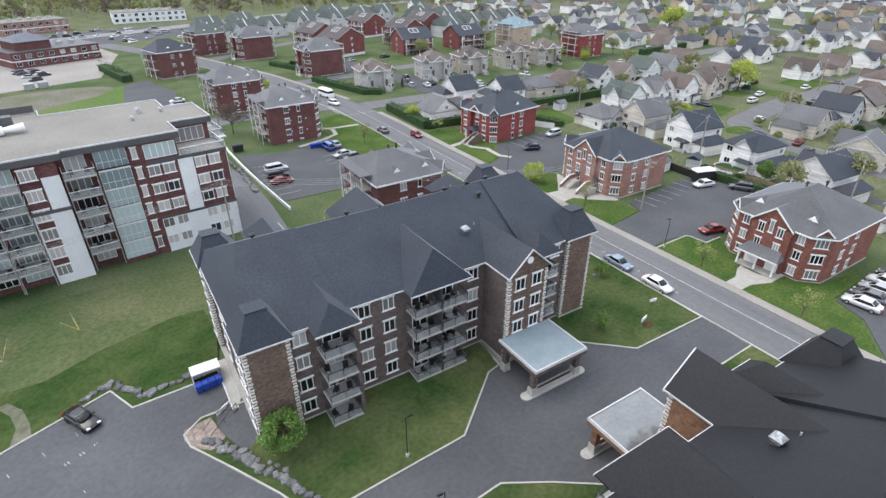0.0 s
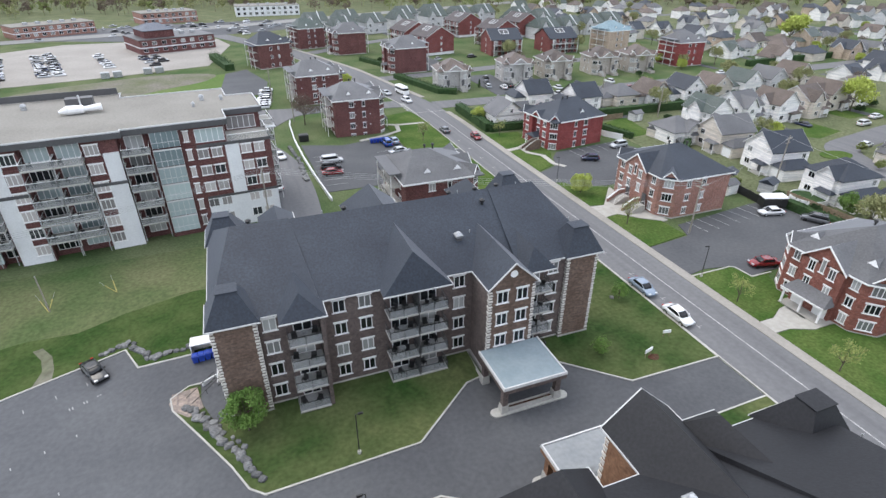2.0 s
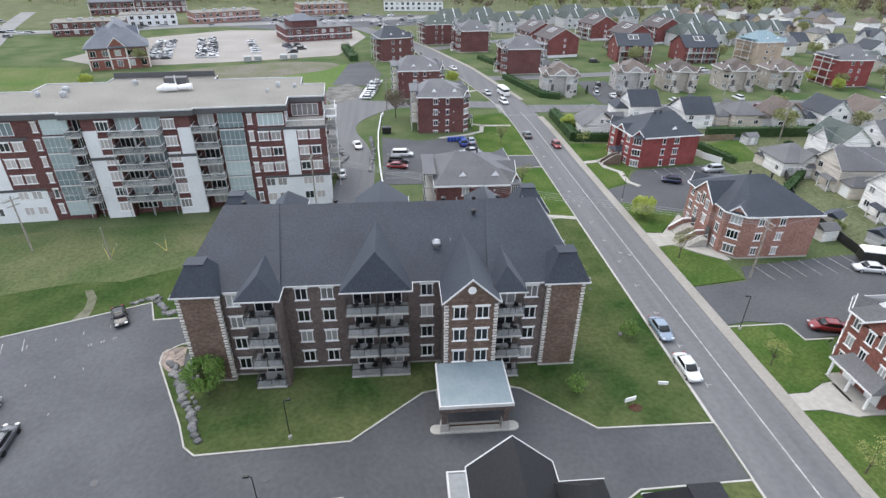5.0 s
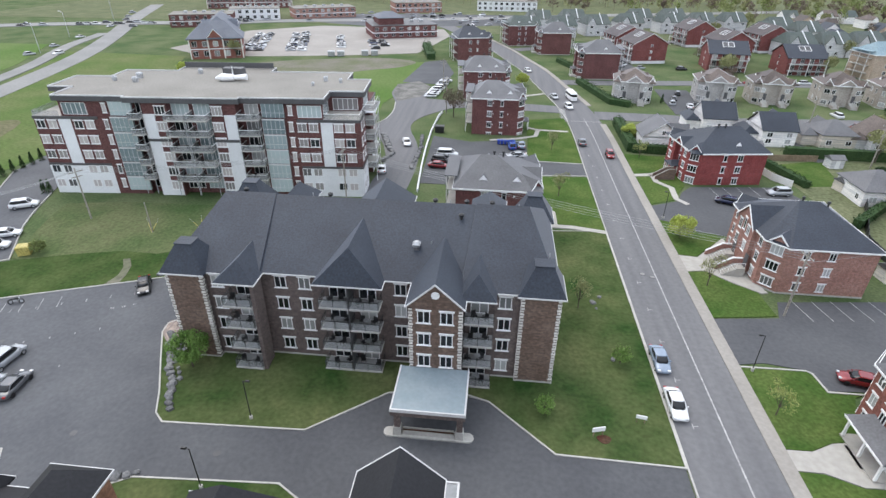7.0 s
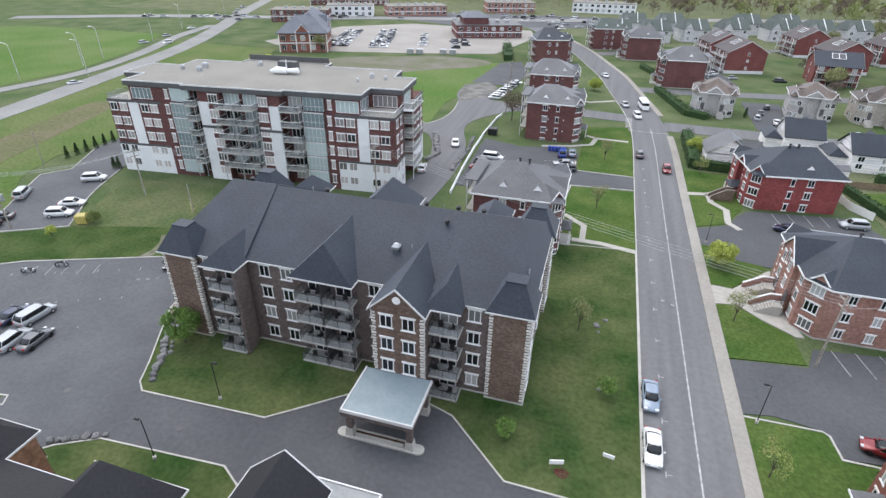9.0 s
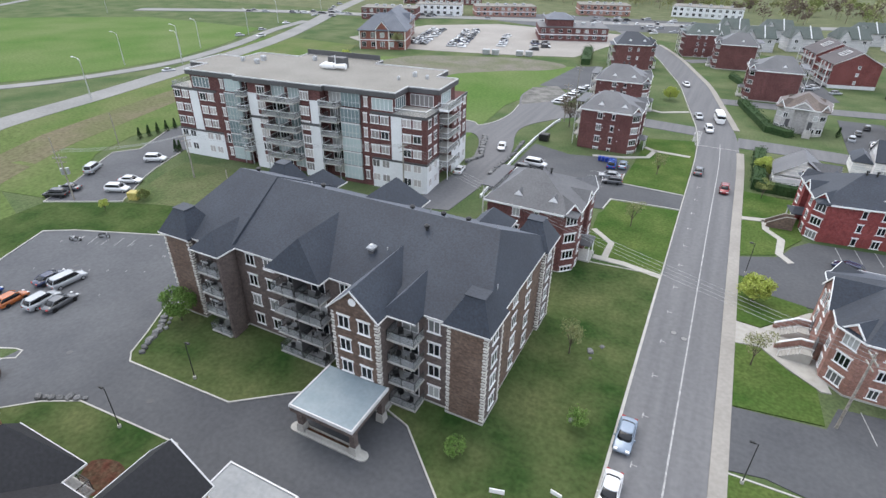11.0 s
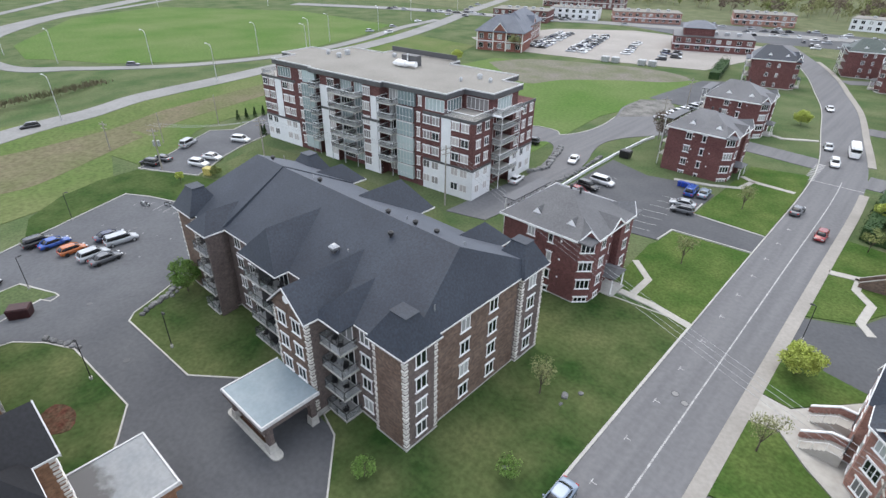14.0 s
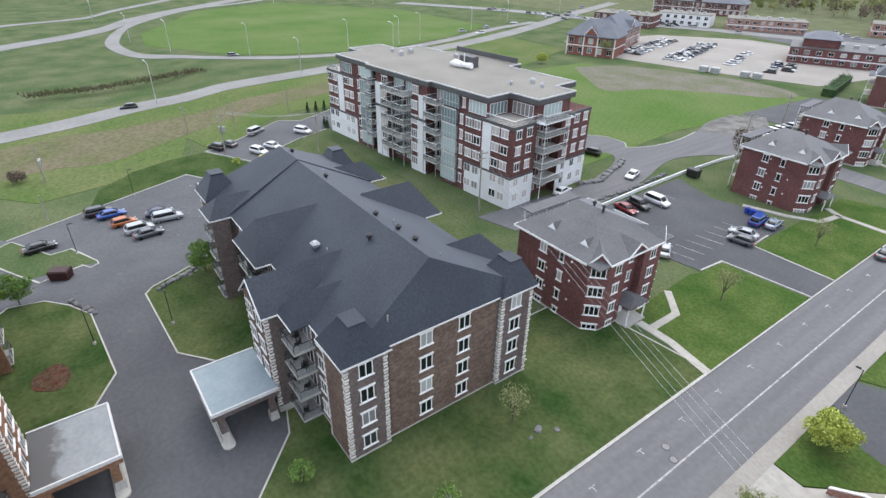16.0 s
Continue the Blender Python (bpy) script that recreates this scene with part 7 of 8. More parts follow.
def porch_stair(m):
    """Eight concrete steps between sloping walls up to a landing, which lies towards +x."""
    t = thing("porch_stair", m, "concrete porch stair between dark sloping walls", "stairs")
    for i in range(8):
        part("step", MB().box(0.3 * i, -0.65, -0.3, 0.3 * (i + 1) + 0.02, 0.65, 0.18 * (i + 1)), CONCRETE, t)
    part("landing", MB().box(2.4, -0.75, -0.3, 4.0, 0.75, 1.48), CONCRETE, t)
    for y in (-0.85, 0.67):
        wall = MB()
        q = [(-0.1, -0.3), (2.5, -0.3), (4.0, -0.3), (4.0, 2.3), (2.5, 2.3), (-0.1, 0.75)]
        wall.poly(*[(x, y, z) for x, z in q]).poly(*[(x, y + 0.16, z) for x, z in q[::-1]])
        for a, c in zip(q, q[1:] + q[:1]):
            wall.poly((a[0], y + 0.16, a[1]), (c[0], y + 0.16, c[1]), (c[0], y, c[1]), (a[0], y, a[1]))
        part("side_wall", wall.weld(), STONE, t, "brown sloping side wall")
        part("coping", MB().tube((-0.12, y + 0.08, 0.78), (2.5, y + 0.08, 2.33), 0.09, k=4).tube((2.5, y + 0.08, 2.33), (4.0, y + 0.08, 2.33), 0.09, k=4), PALECONC, t, "pale coping")
    return t


porch_stair(pose(73.6, 105.6, 0.05, 0, 0, 5))


def motorbike(m, seat):
    """Two wheels in a tube frame, tank, saddle, fork with bars, leaning on its stand."""
    b = thing("motorbike", m, "dark parked motorbike leaning on its stand", "motorbike", "motorbikes")
    for x in (-0.68, 0.68):
        tyre = MB()
        ring = [(0.31 * math.cos(i * math.pi / 8), 0.31 * math.sin(i * math.pi / 8)) for i in range(17)]
        for (u, z), (u2, z2) in zip(ring, ring[1:]):
            tyre.tube((x + u, 0, 0.33 + z), (x + u2, 0, 0.33 + z2), 0.065, k=6)
        w = part("wheel", tyre.weld(), TYRE, b)
        part("rim", MB().tube((x, -0.03, 0.33), (x, 0.03, 0.33), 0.2, k=14), STEELGREY, w)
    part("engine", MB().frustum((-0.22, -0.16, 0.24, 0.16), (-0.3, -0.2, 0.3, 0.2), 0.28, 0.62), STEELGREY, b)
    part("tank", MB().frustum((-0.1, -0.14, 0.36, 0.14), (0.0, -0.08, 0.28, 0.08), 0.66, 0.92), seat, b)
    part("saddle", MB().frustum((-0.72, -0.15, -0.1, 0.15), (-0.66, -0.11, -0.14, 0.11), 0.68, 0.84), BLACKMETAL, b)
    part("fork", MB().tube((0.68, 0.09, 0.33), (0.4, 0.09, 1.0), 0.03, k=6).tube((0.68, -0.09, 0.33), (0.4, -0.09, 1.0), 0.03, k=6), ALU, b)
    part("handlebar", MB().tube((0.36, -0.38, 1.06), (0.4, 0.38, 1.06), 0.022, k=6), BLACKMETAL, b)
    part("headlight", MB().tube((0.46, 0, 0.9), (0.58, 0, 0.9), 0.09, 0.1, 10), ALU, b)
    part("exhaust", MB().tube((-0.05, 0.2, 0.3), (-0.85, 0.22, 0.4), 0.045, 0.055, 8), ALU, b)
    part("mudguard", MB().box(-0.98, -0.08, 0.62, -0.5, 0.08, 0.68), seat, b)
    return b


motorbike(pose(-29.4, 46.4, terrain(-29.4, 46.4) + 0.04, -9, 0, 205), WHITE)
motorbike(pose(-26.1, 49.2, terrain(-26.1, 49.2) + 0.04, -9, 0, 20), BLACKMETAL)


def minibus(m):
    b = thing("minibus", m, "white minibus with a dark window band on the street", "bus")
    part("body", MB().prism([(-3.4, -1.05), (2.6, -1.05), (3.4, -0.8), (3.4, 0.8), (2.6, 1.05), (-3.4, 1.05)], 0.4, 1.5), WHITE, b)
    part("window_band", MB().prism([(-3.35, -1.02), (2.4, -1.02), (2.9, -0.8), (2.9, 0.8), (2.4, 1.02), (-3.35, 1.02)], 1.5, 2.2), CARGLASS, b)
    part("roof_panel", MB().frustum((-3.4, -1.05, 2.5, 1.05), (-3.2, -0.85, 2.2, 0.85), 2.2, 2.7), WHITE, b)
    for x in (2.1, -2.2):
        for s in (-1, 1):
            part("wheel", MB().tube((x, s * 0.8, 0.42), (x, s * 1.07, 0.42), 0.42, k=14), TYRE, b)


minibus(pose(62.8, 171, 0.05, 0, 0, 280))


# ---- plants ----
def leaf_cloud(rng, blobs, n, size):
    mb = MB()
    for _ in range(n):
        cx, cy, cz, r, q = rng.choice(blobs)
        d = Vector((rng.gauss(0, 1), rng.gauss(0, 1), rng.gauss(0, 1))).normalized() * r * rng.uniform(0.45, 1.05)
        p = Vector((cx + d.x, cy + d.y, cz + d.z * q))
        a = Vector((rng.gauss(0, 1), rng.gauss(0, 1), rng.gauss(0, 0.7))).normalized()
        s = size * rng.uniform(0.6, 1.3)
        u = a.orthogonal().normalized() * s
        v = a.cross(u).normalized() * s * 0.7
        mb.poly(p - u, p - v * 0.8, p + u, p + v)
    return mb


TREES = {}


def tree(kind, m, label, category="tree"):
    """Broad-leaved trees in early leaf: tapered trunk, limbs, many small leaves."""
    if kind in TREES:
        return tagged(copy_thing(TREES[kind], m), label)
    h, cr, n, size, leaf, seed = {"lime_bush": (4.0, 2.5, 5600, 0.13, LEAFLIME, 1), "green_round": (4.8, 2.2, 4200, 0.12, LEAFGREEN, 2), "green_corner": (5.3, 2.3, 5200, 0.12, LEAFGREEN, 15), "sapling": (4.2, 1.7, 800, 0.08, LEAFPALE, 3), "sparse": (5.0, 1.8, 800, 0.10, LEAFOLIVE, 4),
                                  "big_yellow": (14, 7.5, 2600, 0.55, LEAFLIME, 5), "big_green": (10, 5.6, 2600, 0.34, LEAFLIME, 6), "olive": (8, 3.6, 1500, 0.24, LEAFOLIVE, 7), "bare": (9, 4.0, 1300, 0.2, TWIG, 8), "brown_bush": (2.4, 1.9, 2200, 0.12, TWIG, 14), "green_small": (2.7, 1.25, 900, 0.1, LEAFGREEN, 12), "low_green": (2.4, 1.3, 700, 0.15, LEAFBROAD, 9), "shrub": (2.2, 1.5, 900, 0.16, LEAFDARK, 21), "olive_small": (5.0, 2.4, 1100, 0.19, LEAFOLIVE, 22), "lime_small": (4.2, 2.0, 1000, 0.18, LEAFLIME, 23), "bare_small": (6.0, 2.6, 900, 0.15, TWIG, 24), "lime_tiny": (2.5, 0.95, 700, 0.11, LEAFLIME, 25)}[kind]
    rng = random.Random(seed)
    t = thing("tree", m, label, category, "trees")
    tr = MB()
    th = h * 0.3
    tr.tube((0, 0, -0.3), (0, 0, th), 0.035 * h * 0.55, 0.02 * h * 0.6, 8)
    blobs = []
    for i in range(9):
        a = i * 2.4 + rng.uniform(-0.3, 0.3)
        r = cr * rng.uniform(0.35, 0.75)
        z = th + (h - th) * rng.uniform(0.25, 0.85)
        tip = (r * math.cos(a), r * math.sin(a), z)
        tr.tube((0, 0, th * rng.uniform(0.75, 1)), tip, 0.012 * h * 0.6, 0.004 * h * 0.5, 5)
        for q in range(2):
            e = (tip[0] * 1.3 + rng.uniform(-0.4, 0.4), tip[1] * 1.3 + rng.uniform(-0.4, 0.4), z + rng.uniform(0.1, 0.25) * h * 0.5)
            tr.tube(tip, e, 0.005 * h * 0.5, 0.002 * h * 0.5, 4)
        blobs.append((*tip, cr * rng.uniform(0.3, 0.5), 0.8))
    tr.tube((0, 0, th), (0, 0, h * 0.85), 0.02 * h * 0.6, 0.006 * h * 0.5, 6)
    blobs.append((0, 0, h * 0.78, cr * 0.5, 0.9))
    if kind in ("lime_bush", "green_round", "green_corner", "green_small", "low_green", "brown_bush", "shrub"):
        blobs = []
        for i in range(30):
            d = Vector((rng.gauss(0, 1), rng.gauss(0, 1), rng.gauss(0, 1))).normalized() * rng.uniform(0.55, 0.8)
            blobs.append((d.x * cr, d.y * cr, h * 0.58 + d.z * h * 0.4, cr * rng.uniform(0.24, 0.38), 0.9))
    part("trunk", tr, BARK, t)
    part("crown", leaf_cloud(rng, blobs, n, size), leaf, t)
    TREES[kind] = t
    return t


def cedar(m, h=3.0):
    key = ("cedar", h)
    if key in TREES:
        return copy_thing(TREES[key], m)
    rng = random.Random(5)
    t = thing("cedar", m, "narrow dark green cedar", "tree", "cedars")
    blobs = [(0, 0, h * f, h * 0.24 * (1.1 - f), 1.3) for f in (0.15, 0.3, 0.45, 0.6, 0.75, 0.88)]
    part("trunk", MB().tube((0, 0, -0.2), (0, 0, h * 0.8), 0.08, 0.02, 6), BARK, t)
    part("crown", leaf_cloud(rng, blobs, 420, 0.14), LEAFDARK, t)
    TREES[key] = t
    return t


for x, y, k, lb in ((6.0, 38.2, "green_corner", "round fresh green tree beside the brick corner"), (71.6, 78.3, "lime_bush", "dense lime green round bush on a lawn"), (55.6, 44.6, "green_small", "small fresh green shrub on a patchy lawn"),
                    (51.9, 55.4, "sparse", "thin young tree on a patchy lawn"), (46.2, 35.6, "green_small", "small green shrub on a lawn"), (70.7, 38.3, "sapling", "yellow-green young tree on a lawn"), (71.5, 63.5, "sparse", "bare young tree on a lawn"),
                    (70.5, 23.3, "sapling", "yellow-green young tree on a lawn"), (0.2, 16.4, "green_round", "young green tree beside the balconies"), (52.4, 93.5, "sparse", "thin young tree on a bright lawn"), (53.0, 121, "sparse", "thin young tree on a bright lawn"),
                    (279, 205, "big_yellow", "large yellow-green willow among houses"), (183, 103, "big_green", "large pale green willow among houses"), (47.5, 190, "lime_bush", "yellow-green tree beside the street"), (73, 118, "sapling", "young tree by the hedge"),
                    (73.4, 132, "lime_bush", "yellow-green shrub at the street corner"), (109.5, 47, "low_green", "green bush behind the car park"), (111, 52, "green_round", "green bush behind the fence"), (-51.2, 17.4, "brown_bush", "round bare brown bush in the meadow"), (-52, 106, "olive", "yellow-green tree by the ramp"),
                    (128, 97, "low_green", "green shrub beside a house"), (139, 92, "lime_bush", "green tree before houses"), (149, 76, "low_green", "round green shrub at the street"), (140.8, 66, "low_green", "green shrub before the beige house"), (125, 55, "low_green", "green bush behind a white house"), (103, 70, "low_green", "green bush behind the brick house"),
                    (27, 146, "bare", "bare tree beside the drive"), (-78, 190, "lime_bush", "yellow-green tree in the meadow"), (-72, 222, "olive", "budding tree beside the car park"), (100, 122, "low_green", "round shrub by the fence"), (-35.3, 55.8, "lime_tiny", "small yellow-green tree on a mown strip")):
    tree(k, pose(x, y, terrain(x, y) + 0.08, 0, 0, (x * 37 + y * 11) % 360), lb)
WORDS = {"olive": "budding olive-green tree between houses", "shrub": "round green shrub in a garden", "olive_small": "small budding tree in a garden", "lime_small": "small yellow-green tree in a garden",
         "bare_small": "small bare brown tree in a garden"}
rnd = random.Random(21)
for i in range(150):
    x, y = rnd.uniform(120, 380), rnd.uniform(30, 400)
    if x < 200 and y < 170 or x * 0.5 + y > 590:
        continue
    if any((x - a) ** 2 + (y - c) ** 2 < 60 for a, c in taken):
        continue
    k = rnd.choice(("olive", "bare_small", "olive", "bare_small", "shrub", "olive_small", "olive", "lime_bush"))
    tree(k, pose(x, y, 0, 0, 0, rnd.uniform(0, 360)), {"lime_bush": "yellow-green shrub among houses"}.get(k) or WORDS[k])


SPOTS = [(127, 122), (140, 126), (153, 127), (166, 128), (180, 129), (194, 130), (124, 112), (136, 115), (148, 116), (160, 114), (173, 116), (186, 118), 
         (137, 93), (184, 101), (196, 104), (124, 40), (132, 36), (150, 56), (163, 58), (176, 57), (190, 56), (152, 44), (170, 48), (186, 47), (196, 78),
         (162, 76), (178, 78), (141, 144), (154, 145), (168, 146), (182, 148), (156, 168), (158, 196),
         (72, 228), (170, 212), (176, 196), (198, 160), (206, 150), (106, 62), (107, 54), (108, 46)]
KINDS = ("olive", "shrub", "olive_small", "shrub", "lime_small", "olive_small", "bare_small", "shrub", "bare_small")
for i, (x, y) in enumerate(SPOTS):
    k = KINDS[(i * 7 + i // 5) % len(KINDS)]
    tree(k, pose(x + rnd.uniform(-1.5, 1.5), y + rnd.uniform(-1.5, 1.5), 0, 0, 0, rnd.uniform(0, 360)), WORDS[k])


def woods(label, leaf, n, seed):
    """Distant belt of trees along the edge of the estate, one uncounted mass."""
    rng = random.Random(seed)
    mb = MB()
    for _ in range(n):
        x = rng.uniform(-260, 520)
        y = 425 + rng.uniform(0, 140) - 0.3 * max(0, x - 150) + (40 if x < 60 else 0)
        h = rng.uniform(7, 14)
        mb.tube((x, y, -0.3), (x, y, h * 0.7), 0.18, 0.05, 5)
        blobs = [(x + rng.gauss(0, h * 0.16), y + rng.gauss(0, h * 0.16), h * rng.uniform(0.4, 0.95), h * rng.uniform(0.14, 0.24), 0.9) for _ in range(7)]
        cl = leaf_cloud(rng, blobs, 170, 0.6)
        k = len(mb.v)
        mb.v += cl.v
        mb.f += [tuple(i + k for i in q) for q in cl.f]
    solid("woodland", mb, leaf, label, "trees", "stuff")


woods("belt of bare brown trees beyond the estate", TWIG, 230, 41)
woods("belt of budding olive trees beyond the estate", LEAFOLIVE, 230, 42)
woods("belt of fresh green trees beyond the estate", LEAFBROAD, 130, 43)


def hedge(name, pts, half, h, label):
    rng = random.Random(int(pts[0][0] * 10))
    core = band(pts, half * 0.8, -0.1, h * 0.9)
    hd = thing("hedge", pose(0, 0, 0), label, "hedge")
    part("core", core, LEAFDARK, hd)
    blobs = []
    for (ax, ay), (bx, by) in zip(pts, pts[1:]):
        n = max(2, int(math.hypot(bx - ax, by - ay) / 0.8))
        blobs += [(ax + (bx - ax) * i / n, ay + (by - ay) * i / n, h * f, half * 1.15, 0.9) for i in range(n + 1) for f in (0.3, 0.75)]
    part("foliage", leaf_cloud(rng, blobs, min(5000, len(blobs) * 34), 0.17), LEAFDARK, hd)


for pts, half, h in (([(72.6, 145), (72.2, 122.5)], 1.4, 2.4), ([(72.2, 122.5), (83.5, 121.5)], 1.0, 2.2), ([(68, 196), (75, 168), (80, 165)], 1.5, 1.8), ([(108, 124), (152, 122.5), (200, 125)], 1.0, 2.6), ([(100.5, 118), (104, 104)], 0.8, 1.6),
                     ([(104.5, 60), (105.5, 45)], 1.0, 1.8), ([(104, 86), (116, 97)], 0.9, 1.8), ([(10, 232), (4, 262)], 2.2, 2.6), ([(212, 168), (290, 172)], 1.4, 2.6), ([(70, 218), (64, 236)], 1.3, 1.6)):
    hedge("hedge", pts, half, h, "clipped dark green cedar hedge")
for i in range(9):
    cedar(pose(-62.5 + 0.2 * i, 84 + 2.4 * i, 0))
for x, y in ((-47.5, 82), (-46.5, 82.3), (79, 172), (91, 171), (126, 104), (139, 121)):
    cedar(pose(x, y, 0))


# ---- street furniture and clutter ----
PAVERS = masonry("pink_grey_pavers", (0.26, 0.215, 0.19), (0.32, 0.27, 0.24), (0.8, 0.8, 0.8), 0.3, 0.15, 2.0, 0.9, 0.25)
LAMPS = {}


def lamp_post(x, y, turn=0):
    m = pose(x, y, terrain(x, y) + 0.08, 0, 0, turn)
    if "post" in LAMPS:
        return copy_thing(LAMPS["post"], m)
    t = thing("lamp_post", m, "slim black lamp post with a flat head", "street lamp", "lamp posts")
    part("base", MB().tube((0, 0, -0.2), (0, 0, 0.35), 0.19, 0.17, 12), CONCRETE, t, "round concrete base")
    part("pole", MB().tube((0, 0, 0.35), (0, 0, 5.2), 0.055, 0.045, 8), BLACKMETAL, t)
    part("arm", MB().tube((0, 0, 5.1), (0.3, 0, 5.22), 0.03, k=6), BLACKMETAL, t)
    part("head", MB().frustum((0.2, -0.13, 0.72, 0.13), (0.26, -0.08, 0.66, 0.08), 5.16, 5.3), BLACKMETAL, t)
    LAMPS["post"] = t
    return t


for x, y, r in ((15.8, 31.6, 0), (14.7, 23.2, 180), (70.9, 45.2, 180), (70.6, 85.6, 180), (-13.1, 23.8, 90), (-32.4, 35.1, 60)):
    lamp_post(x, y, r)


def highway_lamp(x, y, turn):
    m = pose(x, y, terrain(x, y), 0, 0, turn)
    if "high" in LAMPS:
        return copy_thing(LAMPS["high"], m)
    t = thing("highway_lamp", m, "tall pale steel highway lamp with a curved arm", "street lamp", "highway lamps")
    part("pole", MB().tube((0, 0, -0.2), (0, 0, 11.0), 0.16, 0.1, 8), ALU, t)
    part("arm", MB().tube((0, 0, 11.0), (0.6, 0, 11.7), 0.08, k=6).tube((0.6, 0, 11.7), (2.2, 0, 12.0), 0.08, 0.06, 6), ALU, t)
    part("head", MB().frustum((2.0, -0.2, 2.9, 0.2), (2.1, -0.12, 2.8, 0.12), 11.9, 12.1), ALU, t)
    LAMPS["high"] = t
    return t


for x, y, r in ((-99.2, 52.6, 190), (-108.3, 101.9, 190), (-128, 152, 190), (-176.1, 73.7, 190), (-151.8, 98.4, 190), (-143.6, 138.7, 190), (-142.6, 163.8, 190), (-149.5, 180, 190), (-290.8, 59.5, 190), (-214.3, 64.8, 190), (-160, 220, 160), (-178, 262, 160), (-200, 330, 0), (-340, 180, 0), (-300, 240, 0)):
    highway_lamp(x, y, r)


def utility_pole(x, y, h=11.0, turn=0, box=False):
    t = thing("utility_pole", pose(x, y, terrain(x, y), 0, 0, turn), "weathered timber utility pole with crossarm", "utility pole", "utility poles")
    part("pole", MB().tube((0, 0, -0.3), (0, 0, h), 0.16, 0.11, 8), POLEWOOD, t)
    arm = part("crossarm", MB().box(-1.2, -0.06, h - 0.75, 1.2, 0.06, h - 0.6).box(-0.9, -0.06, h - 1.6, 0.9, 0.06, h - 1.48), POLEWOOD, t)
    for u in (-1.1, -0.4, 0.4, 1.1):
        part("insulator", MB().tube((u, 0, h - 0.6), (u, 0, h - 0.38), 0.06, 0.04, 6), STEELGREY, arm)
    if box:
        for u in (-0.45, 0.45):
            part("transformer", MB().tube((u, 0.3, h - 4.0), (u, 0.3, h - 2.8), 0.32, k=12), STEELGREY, t, "grey pole transformer")
    return t


POLES = [(-48.6, 21.8, 7.6), (-66.0, 53.1, 6.8), (-45.4, 56.3, 9.2), (-31.5, 73.0, 9.5), (12.3, 83.6, 11.5), (79.5, 57.0, 10.0)]
for i, (x, y, h) in enumerate(POLES):
    utility_pole(x, y, h, 20 * i, i in (0, 2))


def guy_guard(x, y, turn):
    """Two yellow sleeves in a V at the foot of a pole's guy wires."""
    t = thing("guy_wire_guard", pose(x, y, terrain(x, y), 0, 0, turn), "yellow plastic guards on guy wires in grass", "guy wire", "guy wire guards")
    for u in (-0.5, 0.5):
        part("sleeve", MB().tube((0, 0, 0.0), (1.5 * u, 0.8, 1.5), 0.06, 0.05, 8), YELLOWPAINT, t)
        part("wire", MB().tube((1.5 * u, 0.8, 1.5), (2.2 * u, 1.2, 2.2), 0.015, k=5), STEELGREY, t)


for x, y, r in ((-18.3, 69.8, 0), (-10.2, 71.6, 60)):
    guy_guard(x, y, r)


def plain_post(x, y, h, lean=0.0):
    t = thing("marker_post", pose(x, y, terrain(x, y), 0, lean, 0), "slim pale post standing in grass", "post", "marker posts")
    part("shaft", MB().tube((0, 0, -0.2), (0, 0, h), 0.11, 0.08, 8), POLEWOOD, t)
    part("cap", MB().tube((0, 0, h), (0, 0, h + 0.06), 0.1, 0.04, 8), STEELGREY, t)


for x, y, h, a in ((-61.2, 63.5, 7.4, 0), (-63.5, 78.9, 7.4, 0), (-18.2, 69.9, 5.6, 0), (-29.2, 21.0, 4.6, -6)):
    plain_post(x, y, h, a)
for x, y in ((112, 68), (110, 36), (124, 118), (150, 70), (175, 70), (120, 140), (24.5, 150), (21, 176), (205, 88)):
    utility_pole(x, y, 10.5, 15)


def cable(pts, sag):
    line = [pts[0]]
    for a, b in zip(pts, pts[1:]):
        for i in range(1, 13):
            s = i / 12
            line.append(Vector(a).lerp(Vector(b), s) - Vector((0, 0, 4 * sag * s * (1 - s))))
    mb = MB().sweep(line, 0.02)
    tagged(new("cable", mb.mesh("cable", WIRE)), "thin grey overhead cable between poles", "cable", "overhead cables")


for u in (-1.1, -0.4, 0.4, 1.1):
    cable([(-45.4, 56.3 + u, 8.6), (-31.5, 73.0 + u, 9.0), (12.3 + 0.3 * u, 83.6 + u, 11.0), (79.5 + 0.5 * u, 57.0 + u, 9.4)], 0.9)
cable([(79.5, 57.0, 8.4), (112, 68, 10.0)], 0.7)
cable([(112, 68, 10.0), (110, 36, 10.0)], 0.5)
cable([(112, 68, 10.0), (124, 118, 10.0)], 0.6)


def boulder(x, y, s, seed):
    rng = random.Random(seed)
    bm = bmesh.new()
    bmesh.ops.create_icosphere(bm, subdivisions=2, radius=s)
    for v in bm.verts:
        k = 1 + 0.28 * noise.noise(v.co * (1.1 / s) + Vector((seed, 0, 0)))
        c = v.co.normalized()
        v.co = Vector([math.copysign(abs(q) ** 0.55, q) for q in c]) * s * 0.8 * k
        v.co.x *= 1.0 + 0.3 * math.sin(seed)
        v.co.z = max(-s * 0.5, v.co.z * 0.62)
    bmesh.ops.rotate(bm, verts=bm.verts, cent=(0, 0, 0), matrix=Matrix.Rotation(rng.uniform(0, 6), 3, "Z"))
    me = bpy.data.meshes.new("boulder")
    bm.to_mesh(me)
    bm.free()
    me.materials.append(BOULDER)
    ob = tagged(new("boulder", me), "grey quarried boulder at the lawn's edge", "boulder", "edging boulders")
    ob.location = (x, y, terrain(x, y) + 0.05 + s * 0.24)


